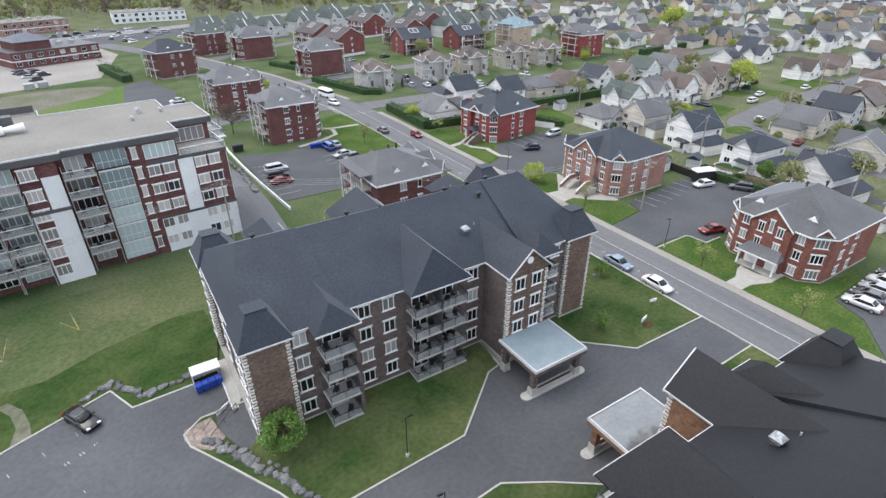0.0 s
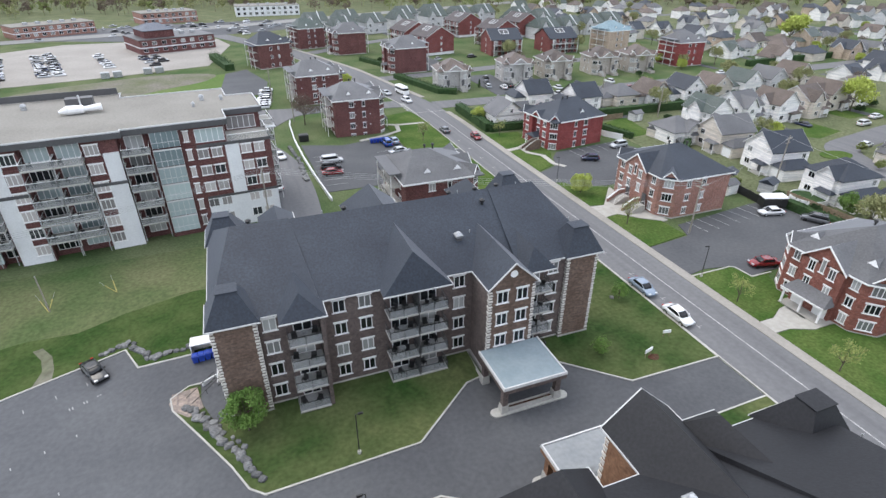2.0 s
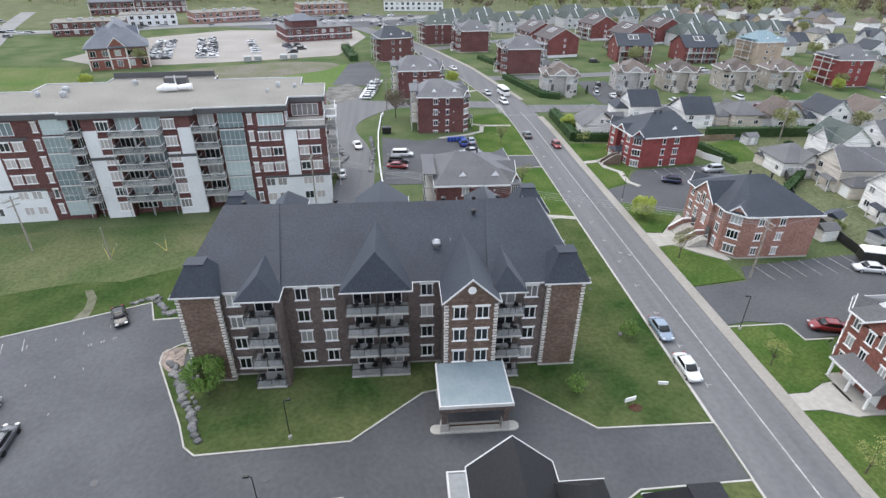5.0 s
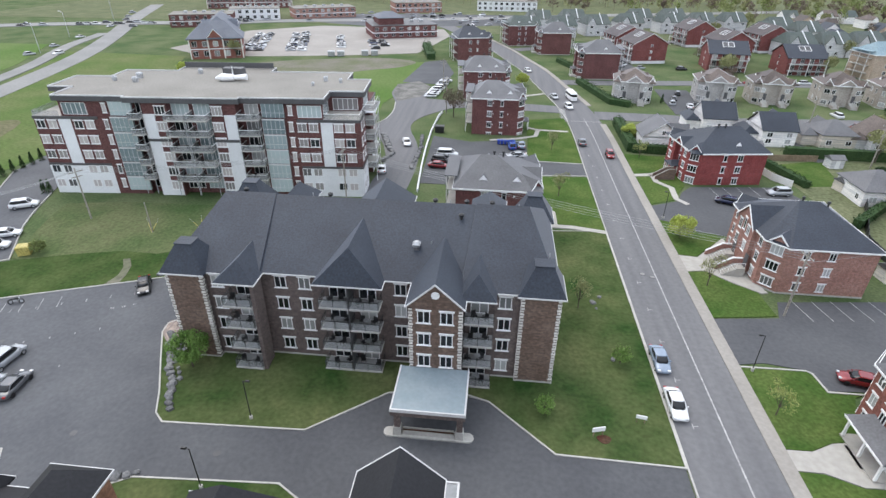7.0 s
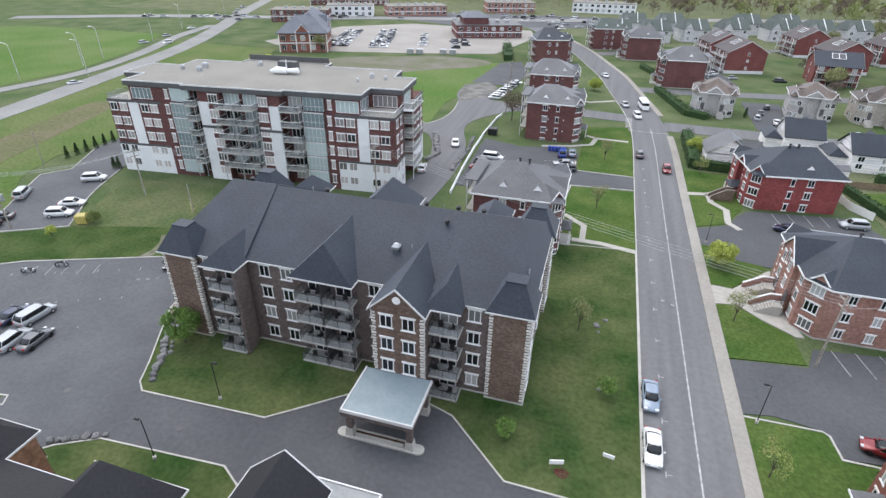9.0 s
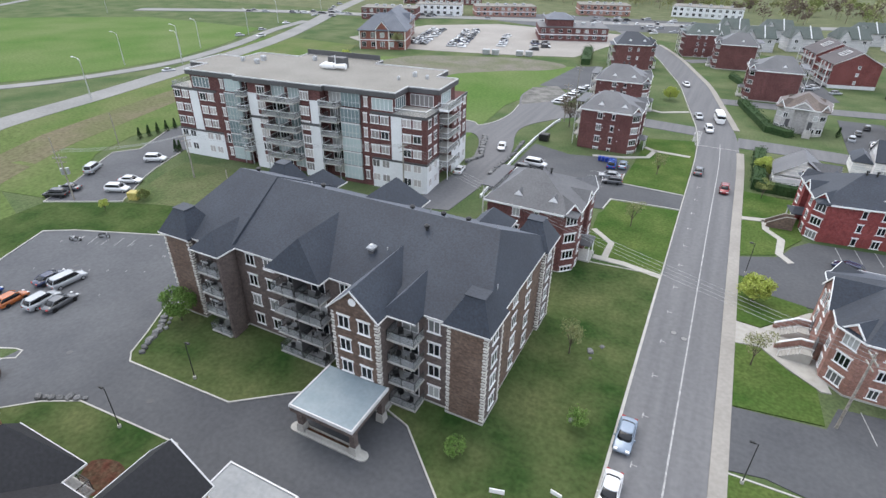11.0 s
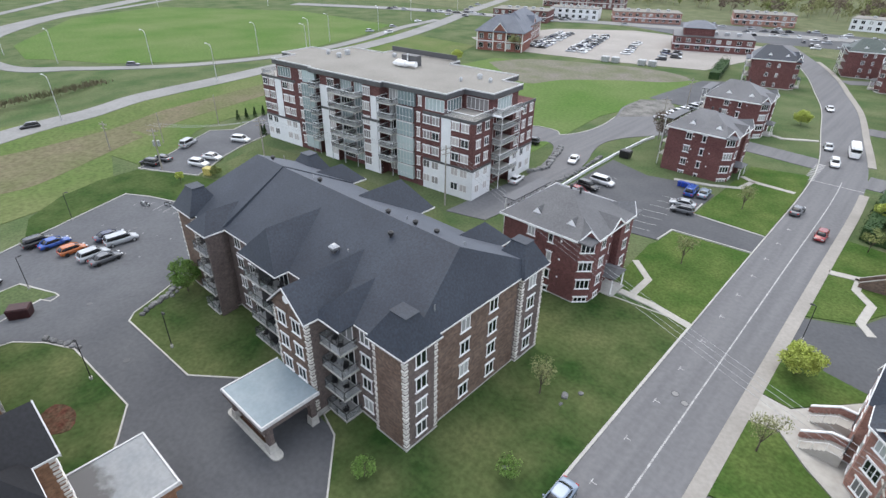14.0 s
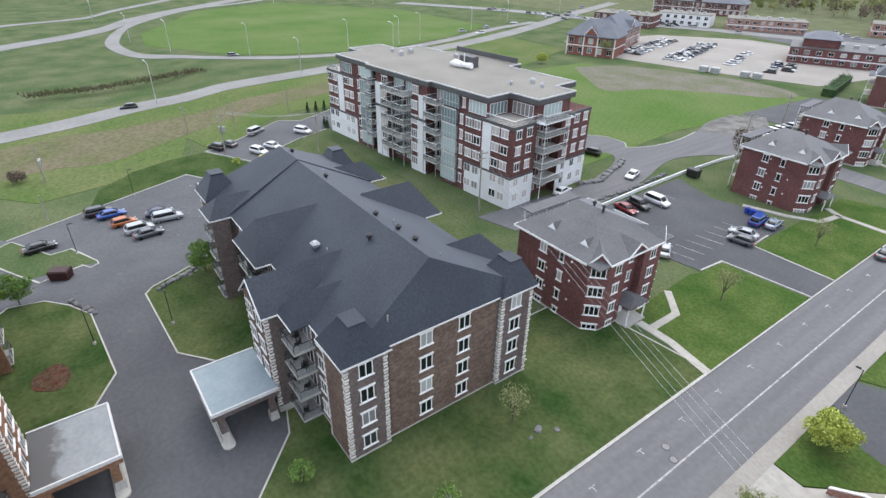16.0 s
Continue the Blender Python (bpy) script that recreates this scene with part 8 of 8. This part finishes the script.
def boulders(pts, n, s, seed):
    rng = random.Random(seed)
    seg = [math.dist(a, b) for a, b in zip(pts, pts[1:])]
    for i in range(n):
        d = sum(seg) * (i + 0.5) / n
        for a, b, l in zip(pts, pts[1:], seg):
            if d <= l:
                boulder(a[0] + (b[0] - a[0]) * d / l + rng.uniform(-0.2, 0.2), a[1] + (b[1] - a[1]) * d / l + rng.uniform(-0.2, 0.2), s * rng.uniform(0.75, 1.25), seed + i)
                break
            d -= l


boulders([(-0.2, 44.4), (5.2, 34.8), (6.8, 31.4)], 20, 0.52, 100)
boulders([(0.6, 43.8), (5.6, 35.6)], 9, 0.42, 130)
boulders([(-11.0, 58.2), (-7.6, 59.8), (-4.8, 55.2), (1.6, 54.6)], 22, 0.5, 150)
boulders([(3.2, 21.6), (8.2, 24.4)], 7, 0.5, 180)
boulders([(14.2, 108), (15.6, 113), (13.2, 119), (10.4, 127)], 20, 0.8, 200)
boulders([(21.2, 104), (21.6, 118), (20.4, 128)], 22, 0.55, 240)
for x, y, s in ((54.1, 56.9, 0.45), (54.9, 45.2, 0.4), (54.4, 55.6, 0.3), (55.2, 58.4, 0.35)):
    boulder(x, y, s, int(x * y) % 97)

# planted beds
for nm, cx, cy, r in (("soil_bed", 52.0, 32.9, 0.7), ("soil_bed_twin", 18.5, 18.6, 2.3)):
    sheet(nm, [(cx + r * math.cos(a) * (1 + 0.15 * math.sin(3 * a)), cy + r * 0.8 * math.sin(a)) for a in [i * math.pi / 8 for i in range(16)]], 0.14, SOIL, "round bed of bare reddish soil in the lawn", "flower bed")


def name_sign(x, y, turn, s=1.0):
    t = thing("lawn_sign", pose(x, y, 0.1, 0, 0, turn), "small pale board sign on posts in the lawn", "sign")
    part("board", MB().box(-0.9 * s, -0.05, 0.9 * s, 0.9 * s, 0.05, 1.6 * s), WHITE, t)
    for u in (-0.7 * s, 0.6 * s):
        part("post", MB().box(u, -0.04, -0.1, u + 0.1 * s, 0.04, 0.9 * s), TIMBER, t)


name_sign(51.4, 33.3, 15, 0.75)
name_sign(56.1, 35.6, -10, 0.6)


def wheelie_bin(x, y, turn, mat, label):
    t = thing("wheelie_bin", pose(x, y, terrain(x, y) + 0.06, 0, 0, turn), label, "bin", "wheelie bins")
    part("body", MB().frustum((-0.28, -0.34, 0.28, 0.34), (-0.34, -0.4, 0.34, 0.4), 0.08, 1.0), mat, t)
    part("lid", MB().frustum((-0.36, -0.44, 0.36, 0.42), (-0.3, -0.36, 0.3, 0.36), 1.0, 1.1), mat, t)
    for u in (-0.3, 0.24):
        part("wheel", MB().tube((u, 0.36, 0.12), (u + 0.06, 0.36, 0.12), 0.12, k=10), TYRE, t)


for i in range(4):
    wheelie_bin(0.7 + 0.72 * i, 51.6, 0, BLUEPLASTIC, "blue wheelie bin beside the ramp")
for i in range(4):
    wheelie_bin(40.2 + 0.8 * i, 123.6, 0, BLUEPLASTIC, "blue wheelie bin by the brick wall")
for i in range(3):
    wheelie_bin(105.4 + 0.3 * i, 50.6 - 0.9 * i, 70, BLUEPLASTIC, "blue wheelie bin beside the car park")


def bin_shelter():
    t = thing("bin_shelter", pose(1.6, 52.6, terrain(1.6, 52.6)), "white shelter roof over bins beside the building", "shelter")
    part("roof", MB().box(-1.3, -0.3, 1.75, 1.75, 1.4, 1.88), WHITE, t)
    part("back_wall", MB().box(-1.3, 1.3, -0.3, 1.75, 1.4, 1.75), WHITE, t)
    part("side_wall", MB().box(-1.3, -0.3, -0.3, -1.2, 1.3, 1.75), WHITE, t)


bin_shelter()


def basement_ramp():
    """Concrete walk and steel stair down the west gable."""
    t = thing("gable_walkway", pose(3.75, 46.5, 0), "pale concrete walkway along the brick gable", "walkway")
    part("deck", MB().box(-0.6, 0.0, -1.8, 0.62, 8.8, 0.3), CONCRETE, t)
    part("edge_kerb", MB().box(-0.7, 0.0, -1.8, -0.6, 8.8, 0.42), STUCCO, t)
    st = thing("outside_stair", pose(3.2, 46.85, -0.95, 0, 0, 30), "dark steel outside stair down to the car park", "stairs")
    for i in range(8):
        part("tread", MB().box(-0.42 - 0.44 * i, -0.6, 1.22 - 0.17 * i, -0.05 - 0.44 * i, 0.6, 1.27 - 0.17 * i), CHARCOAL, st)
    for y in (-0.65, 0.6):
        part("stringer", MB().tube((0, y, 1.3), (-3.6, y, 0.0), 0.08, k=6), BLACKMETAL, st)
        part("handrail", MB().tube((0, y, 2.2), (-3.6, y, 0.9), 0.035, k=6), BLACKMETAL, st)
        for u in (0.05, 1.8, 3.5):
            part("baluster", MB().tube((-u, y, 1.3 - u * 0.36), (-u, y, 2.2 - u * 0.36), 0.03, k=6), BLACKMETAL, st)
    part("side_wall", MB().box(-1.5, 0.75, 0.0, 0.3, 0.9, 1.5), STUCCO, st, "low white side wall")


sheet("paved_pad", [(-1.75, 47.0), (-2.0, 45.6), (-1.5, 44.3), (0.1, 42.6), (1.6, 43.4), (1.2, 45.2), (0.9, 47.0)], 0.13, PAVERS, "small paved pad at the foot of the stair", "pavement")
basement_ramp()


def container(x, y, turn, mat, label, s=(2.0, 1.6, 1.4)):
    t = thing("waste_container", pose(x, y, terrain(x, y) - 0.04, 0, 0, turn), label, "waste container")
    part("body", MB().frustum((-s[0] / 2 + 0.1, -s[1] / 2 + 0.1, s[0] / 2 - 0.1, s[1] / 2 - 0.1), (-s[0] / 2, -s[1] / 2, s[0] / 2, s[1] / 2), 0.1, s[2]), mat, t)
    part("lid", MB().frustum((-s[0] / 2 - 0.03, -s[1] / 2 - 0.03, s[0] / 2 + 0.03, s[1] / 2 + 0.03), (-s[0] / 2 + 0.1, -s[1] / 2 + 0.1, s[0] / 2 - 0.1, s[1] / 2 - 0.1), s[2], s[2] + 0.2), mat, t)


MAROONPAINT = material("maroon_paint", (0.032, 0.009, 0.010), (0.045, 0.014, 0.014), 1, 0.2, 0.5, 0.0, 0.4)
container(-5.9, 21.3, 60, MAROONPAINT, "dark maroon waste container beside the island", (2.6, 1.8, 1.5))
container(-35.2, 61.8, 25, YELLOWPAINT, "yellow waste container beside the car park", (1.9, 1.6, 1.5))
tree("low_green", pose(-33.2, 62.4, terrain(-33.2, 62.4)), "round olive bush beside the yellow container")
container(24.6, 131.5, 0, BLACKMETAL, "black waste container behind the wall", (2.4, 1.8, 1.6))
for i, (x, y) in enumerate(((-34, 233), (-30, 234), (-20, 237), (-16, 238))):
    container(x, y, 12, STEELGREY, "grey waste container beside the civic car park", (3, 2.4, 2.0))


def manhole(x, y, iron=None):
    m = thing("manhole_cover", pose(x, y, terrain(x, y) + 0.05), "dark iron manhole cover in asphalt", "manhole cover", "manhole covers")
    part("cover", MB().tube((0, 0, 0), (0, 0, 0.02), 0.36, k=20), iron or CHARCOAL, m)
    part("ring", MB().tube((0, 0, -0.01), (0, 0, 0.008), 0.44, k=20), ASPHALT, m)


for x, y in ((-1.5, 28.1), (14.3, 27.0), (-15.1, 25.5), (-21.6, 41.5), (-6.8, 50.0)):
    manhole(x, y)
for x, y in ((62.7, 65.6), (64.0, 64.9)):
    manhole(x, y, CARRIAGE)


def mark(x, y, turn, bars):
    """Painted bars on asphalt: x, y, length, width, turn of each."""
    mb = MB()
    for u, v, l, w in bars:
        mb.box(u - l / 2, v - w / 2, 0, u + l / 2, v + w / 2, 0.006)
    ob = solid("road_mark", mb, LINE, "worn white paint mark on asphalt", "road marking", "structure")
    ob.matrix_basis = pose(x, y, terrain(x, y) + 0.048, 0, 0, turn)


for i in range(13):
    mark(61.45, 35.75 + 6.85 * i, 90, [(0, 0, 0.75, 0.11), (0, -0.3, 0.11, 0.5)])
for i in range(5):
    mark(-29.2 + 2.15 * i, 46.9 + 0.86 * i, 113, [(0, 0, 2.7, 0.08)])
for i in range(9):
    mark(-35.0 + 2.85 * i + 3, 45.6 + 1.2 * i + 1.2, 112, [(-1.8, 0, 0.7, 0.08)])
for i in range(7):
    mark(-12.8 + 1.3 * i, 52.8 + 0.55 * i, 112, [(-3.0, 0.5, 0.5, 0.12), (-3.0, 0.8, 0.4, 0.1)])
for i in range(7):
    mark(-24.5 + 2.6 * i, 35.4 + 1.2 * i, 112, [(3.2, 0.9, 0.4, 0.09), (-3.2, 0.9, 0.4, 0.09)])
for i in range(8):
    mark(82.5 + 2.7 * i, 58.4 + 0.3 * i, 100, [(0, 0, 4.6, 0.1)])
for i in range(6):
    mark(84 + 2.8 * i, 99.5 + 0.4 * i, 96, [(0, 0, 4.6, 0.1)])
for i in range(7):
    mark(27, 100 + 3 * i, 0, [(0, 0, 4.6, 0.1)])
for i in range(7):
    mark(42, 100 + 2.8 * i, 10, [(0, 0, 4.6, 0.1)])
mark(58.6, 152.5, 90, [(i * 1.2 - 6, 0, 0.6, 1.8) for i in range(11)])
mark(64, 146.6, 0, [(0, 0, 9, 0.25)])


def fence(pts, h, mat, label):
    f = thing("fence", pose(0, 0, 0), label, "fence", "garden fences")
    for (ax, ay), (bx, by) in zip(pts, pts[1:]):
        d = math.hypot(bx - ax, by - ay)
        n = max(1, int(d / 2.4))
        for i in range(n):
            p, q = (ax + (bx - ax) * i / n, ay + (by - ay) * i / n), (ax + (bx - ax) * (i + 1) / n, ay + (by - ay) * (i + 1) / n)
            part("panel", band([p, q], 0.03, 0.0, h), mat, f)
            part("post", MB().box(p[0] - 0.06, p[1] - 0.06, -0.2, p[0] + 0.06, p[1] + 0.06, h + 0.12), mat, f)


fence([(96.5, 119), (98.5, 108), (101, 104)], 1.5, WHITE, "white panel garden fence")
fence([(98, 120), (114, 121)], 1.5, TIMBER, "weathered timber garden fence")
fence([(101, 62), (102.5, 80), (112, 98)], 1.6, BLACKMETAL, "dark metal garden fence panels")
fence([(108, 62), (109, 40)], 1.6, TIMBER, "weathered timber garden fence")


def shed(x, y, turn, wall, roofmat, label, w=3.0, d=2.6, h=2.1):
    t = thing("shed", pose(x, y, 0, 0, 0, turn), label, "shed", "garden sheds")
    part("wall", MB().box(-w / 2, -d / 2, -0.2, w / 2, d / 2, h), wall, t)
    part("roof", MB().ridge(-w / 2 - 0.2, -d / 2 - 0.2, w / 2 + 0.2, d / 2 + 0.2, h, h + 0.8, -w / 2 - 0.2, w / 2 + 0.2, "x", 0.08), roofmat, t)
    part("door", MB().box(-0.5, -d / 2 - 0.04, 0, 0.5, -d / 2, 1.9), WHITE, t)


for x, y, r, wl, rf in ((99.5, 68.5, 6, WHITESIDING, SHINGLE2), (104.4, 73, 30, BEIGESIDING, SHINGLE), (107.5, 66, 20, GREYSIDING, SHINGLE), (101.5, 126, 10, WHITESIDING, SHINGLE2), (116, 118, 5, GREYSIDING, SHINGLE2), (111, 104, 10, BEIGESIDING, SHINGLE2), (124, 53, 85, WHITESIDING, SHINGLE), (107, 30, 85, WHITESIDING, SHINGLE2)):
    shed(x, y, r, wl, rf, "small garden shed with pitched roof")


def pool(x, y, r):
    t = thing("garden_pool", pose(x, y, 0), "round above-ground garden pool with a white rim", "pool")
    n = 28
    ring = [(math.cos(2 * math.pi * i / n), math.sin(2 * math.pi * i / n)) for i in range(n)]
    mb, q = MB(), r - 0.12
    for i in range(n):
        (a, b), (c, d) = ring[i], ring[(i + 1) % n]
        mb.poly((r * a, r * b, 0), (r * c, r * d, 0), (r * c, r * d, 1.25), (r * a, r * b, 1.25)).poly((q * c, q * d, 0), (q * a, q * b, 0), (q * a, q * b, 1.25), (q * c, q * d, 1.25))
        mb.poly((r * a, r * b, 1.25), (r * c, r * d, 1.25), (q * c, q * d, 1.25), (q * a, q * b, 1.25))
    part("wall", mb.weld(), WHITE, t)
    part("cover", MB().prism([((r - 0.12) * a, (r - 0.12) * b) for a, b in ring], 0.1, 1.0), LEAFDARK, t, "dark green pool cover")


pool(110.5, 59.5, 3.2)


def caravan():
    t = thing("camper", pose(101.5, 59.8, 0.05, 0, 0, 160), "white and black camper parked beside the car park", "vehicle")
    part("body", MB().box(-2.2, -1.1, 0.5, 2.2, 1.1, 2.3), BLACKMETAL, t)
    part("roof_panel", MB().frustum((-2.3, -1.15, 2.3, 1.15), (-2.1, -0.95, 2.1, 0.95), 2.3, 2.6), WHITE, t)
    for x in (-1.2, 1.2):
        for s in (-1, 1):
            part("wheel", MB().tube((x, s * 0.9, 0.4), (x, s * 1.12, 0.4), 0.4, k=12), TYRE, t)


caravan()


# ---- civic buildings beyond the field ----
def civic(x, y, turn, w, d, h, brick, label, hip=True, upper=False):
    b = thing("civic_building", pose(x, y, 0, 0, 0, turn), label, "public building")
    part("wall", MB().box(-w / 2, -d / 2, -0.3, w / 2, d / 2, h), brick, b)
    part("stone_band", MB().box(-w / 2 - 0.1, -d / 2 - 0.1, h * 0.5 - 0.3, w / 2 + 0.1, d / 2 + 0.1, h * 0.5 + 0.1), STUCCO, b)
    if hip:
        part("roof", MB().ridge(-w / 2 - 0.8, -d / 2 - 0.8, w / 2 + 0.8, d / 2 + 0.8, h, h + 6, -w / 2 + d * 0.4, w / 2 - d * 0.4, "x", 0.3), SLATEBLUE, b)
        gable(b, 0, -d / 2 - 0.3, 0, 6, h + 0.2, h + 3.6, 6, SLATEBLUE, brick)
        gable(b, 0, d / 2 + 0.3, 180, 6, h + 0.2, h + 3.6, 6, SLATEBLUE, brick)
        for x in (-w / 2, -3.2, 2.7, w / 2 - 0.5):
            part("stone_pier", MB().box(x, -d / 2 - 0.14, 0, x + 0.5, -d / 2, h), QUOIN, b)
            part("stone_pier", MB().box(x, d / 2, 0, x + 0.5, d / 2 + 0.14, h), QUOIN, b)
    else:
        part("roof", MB().box(-w / 2 - 0.2, -d / 2 - 0.2, h, w / 2 + 0.2, d / 2 + 0.2, h + 0.3), CHARCOAL if upper else MEMBRANE, b)
        for i in range(5):
            part("roof_unit", MB().box(-w * 0.3 + i * w * 0.15, -1, h + 0.3, -w * 0.3 + i * w * 0.15 + 2, 1, h + 1.4), STEELGREY, b)
    if upper:
        part("upper_storey", MB().box(-w / 2 + 4, -d / 2 + 4, h + 0.3, 0, d / 2 - 4, h + 3.5), brick, b)
        part("upper_roof", MB().ridge(-w / 2 + 3.4, -d / 2 + 3.4, 0.6, d / 2 - 3.4, h + 3.5, h + 6, -w / 2 + 8, -4, "x", 0.2), SLATEBLUE, b)
    n = int(w / 4)
    for i in range(n):
        for z in (1.0, h * 0.5 + 0.8):
            window(b, -w / 2 + (i + 0.5) * w / n, -d / 2, z, 0, 2.0, min(2.2, h * 0.5 - 1.4), 2, False)
            window(b, -w / 2 + (i + 0.5) * w / n, d / 2, z, 180, 2.0, min(2.2, h * 0.5 - 1.4), 2, False)


civic(-82, 227, 22, 21, 16, 8.0, RUSSETBRICK, "brick civic building with grey hipped roof")
civic(-92, 252, 112, 34, 15, 8.0, RUSSETBRICK, "brick civic building with grey hipped roof")
civic(-15, 300, 22, 34, 24, 6.0, REDBRICK, "low red brick civic building with dark flat roof", False, True)
civic(-80, 372, 30, 40, 18, 6.0, ORANGEBRICK, "long brick retail building with flat roof", False)
civic(-24, 416, 20, 34, 20, 6.5, ORANGEBRICK, "long brick retail building with flat roof", False)
civic(42, 440, 0, 44, 20, 6.5, STUCCO, "long white commercial building with flat roof", False)
civic(-135, 318, 20, 34, 18, 6.5, REDBRICK, "brick commercial building with flat roof", False)
civic(-118, 352, 20, 30, 16, 6.5, STUCCO, "white commercial building with flat roof", False)
civic(-150, 420, 20, 60, 20, 8, REDBRICK, "large brick block at the edge of the field")


# ---- things on the balconies ----
CHAIR = []


def patio_chair(x, y, z, turn):
    m = pose(x, y, z, 0, 0, turn)
    if CHAIR:
        return copy_thing(CHAIR[0], m)
    t = thing("patio_chair", m, "dark patio chair standing on a balcony", "chair", "patio chairs")
    part("seat", MB().box(-0.26, -0.25, 0.4, 0.26, 0.25, 0.45), BLACKMETAL, t)
    part("backrest", MB().box(-0.26, 0.22, 0.45, 0.26, 0.27, 0.92), BLACKMETAL, t)
    for u in (-0.26, 0.22):
        part("leg_frame", MB().box(u, -0.25, 0, u + 0.04, -0.21, 0.62).box(u, 0.21, 0, u + 0.04, 0.25, 0.62).box(u, -0.21, 0.58, u + 0.04, 0.21, 0.62).weld(), BLACKMETAL, t)
    CHAIR.append(t)
    return t


def patio_table(x, y, z):
    t = thing("patio_table", pose(x, y, z), "small round grey patio table on a balcony", "table", "patio tables")
    part("tabletop", MB().tube((0, 0, 0.68), (0, 0, 0.72), 0.4, k=14), STEELGREY, t)
    part("stem", MB().tube((0, 0, 0.0), (0, 0, 0.68), 0.04, k=6), BLACKMETAL, t)


rng = random.Random(31)
for x0, x1, yf in ((11.4, 14.2, 38.7), (21.7, 24.4, 39.7), (25.0, 27.8, 39.7), (37.4, 40.0, 38.6)):
    for z in FLOORS:
        if rng.random() < 0.85:
            patio_chair(rng.uniform(x0 + 0.3, x0 + 1.0), yf + rng.uniform(0.4, 1.2), z + 0.52, rng.uniform(-60, 60))
            patio_chair(rng.uniform(x1 - 0.9, x1 - 0.3), yf + rng.uniform(0.4, 1.2), z + 0.52, rng.uniform(-60, 60))
        if rng.random() < 0.6:
            patio_table((x0 + x1) / 2, yf + 0.8, z + 0.52)
ca, sa = math.cos(radians(5.2)), math.sin(radians(5.2))
for x0, x1, yf in ((-21.0, -17.9, -1.2), (-33.8, -30.6, -2.2), (-29.8, -26.8, -2.2), (-40.6, -39.0, -1.4)):
    for j in range(1, 6):
        for x in ((x0 + 0.4, x1 - 0.4) if rng.random() < 0.7 else (x0 + 0.8,)):
            u, v = x + rng.uniform(-0.2, 0.2), yf + rng.uniform(0.3, 1.0)
            patio_chair(14.0 + ca * u - sa * v, 88.3 + sa * u + ca * v, 0.86 + 2.88 * j, rng.uniform(-60, 60))


def reed_bank(pts, half, h):
    """A low bank of last year's dry reeds."""
    rng = random.Random(77)
    mb = MB()
    for (ax, ay), (bx, by) in zip(pts, pts[1:]):
        n = int(math.hypot(bx - ax, by - ay) * 26)
        for _ in range(n):
            s = rng.random()
            x, y = ax + (bx - ax) * s + rng.gauss(0, half), ay + (by - ay) * s + rng.gauss(0, half)
            z, w, a = h * rng.uniform(0.4, 1.1), rng.uniform(0.1, 0.25), rng.uniform(0, 3.14)
            u, v = w * math.cos(a), w * math.sin(a)
            mb.poly((x - u, y - v, 0), (x + u, y + v, 0), (x + rng.gauss(0, 0.25), y + rng.gauss(0, 0.25), z))
    solid("reed_bank", mb, DRYGRASS, "low bank of dry straw-coloured reeds", "reeds", "stuff")


reed_bank([(-121.6, 22.0), (-120.7, 39.7), (-127.0, 59.6), (-132.5, 74.0)], 1.5, 1.5)
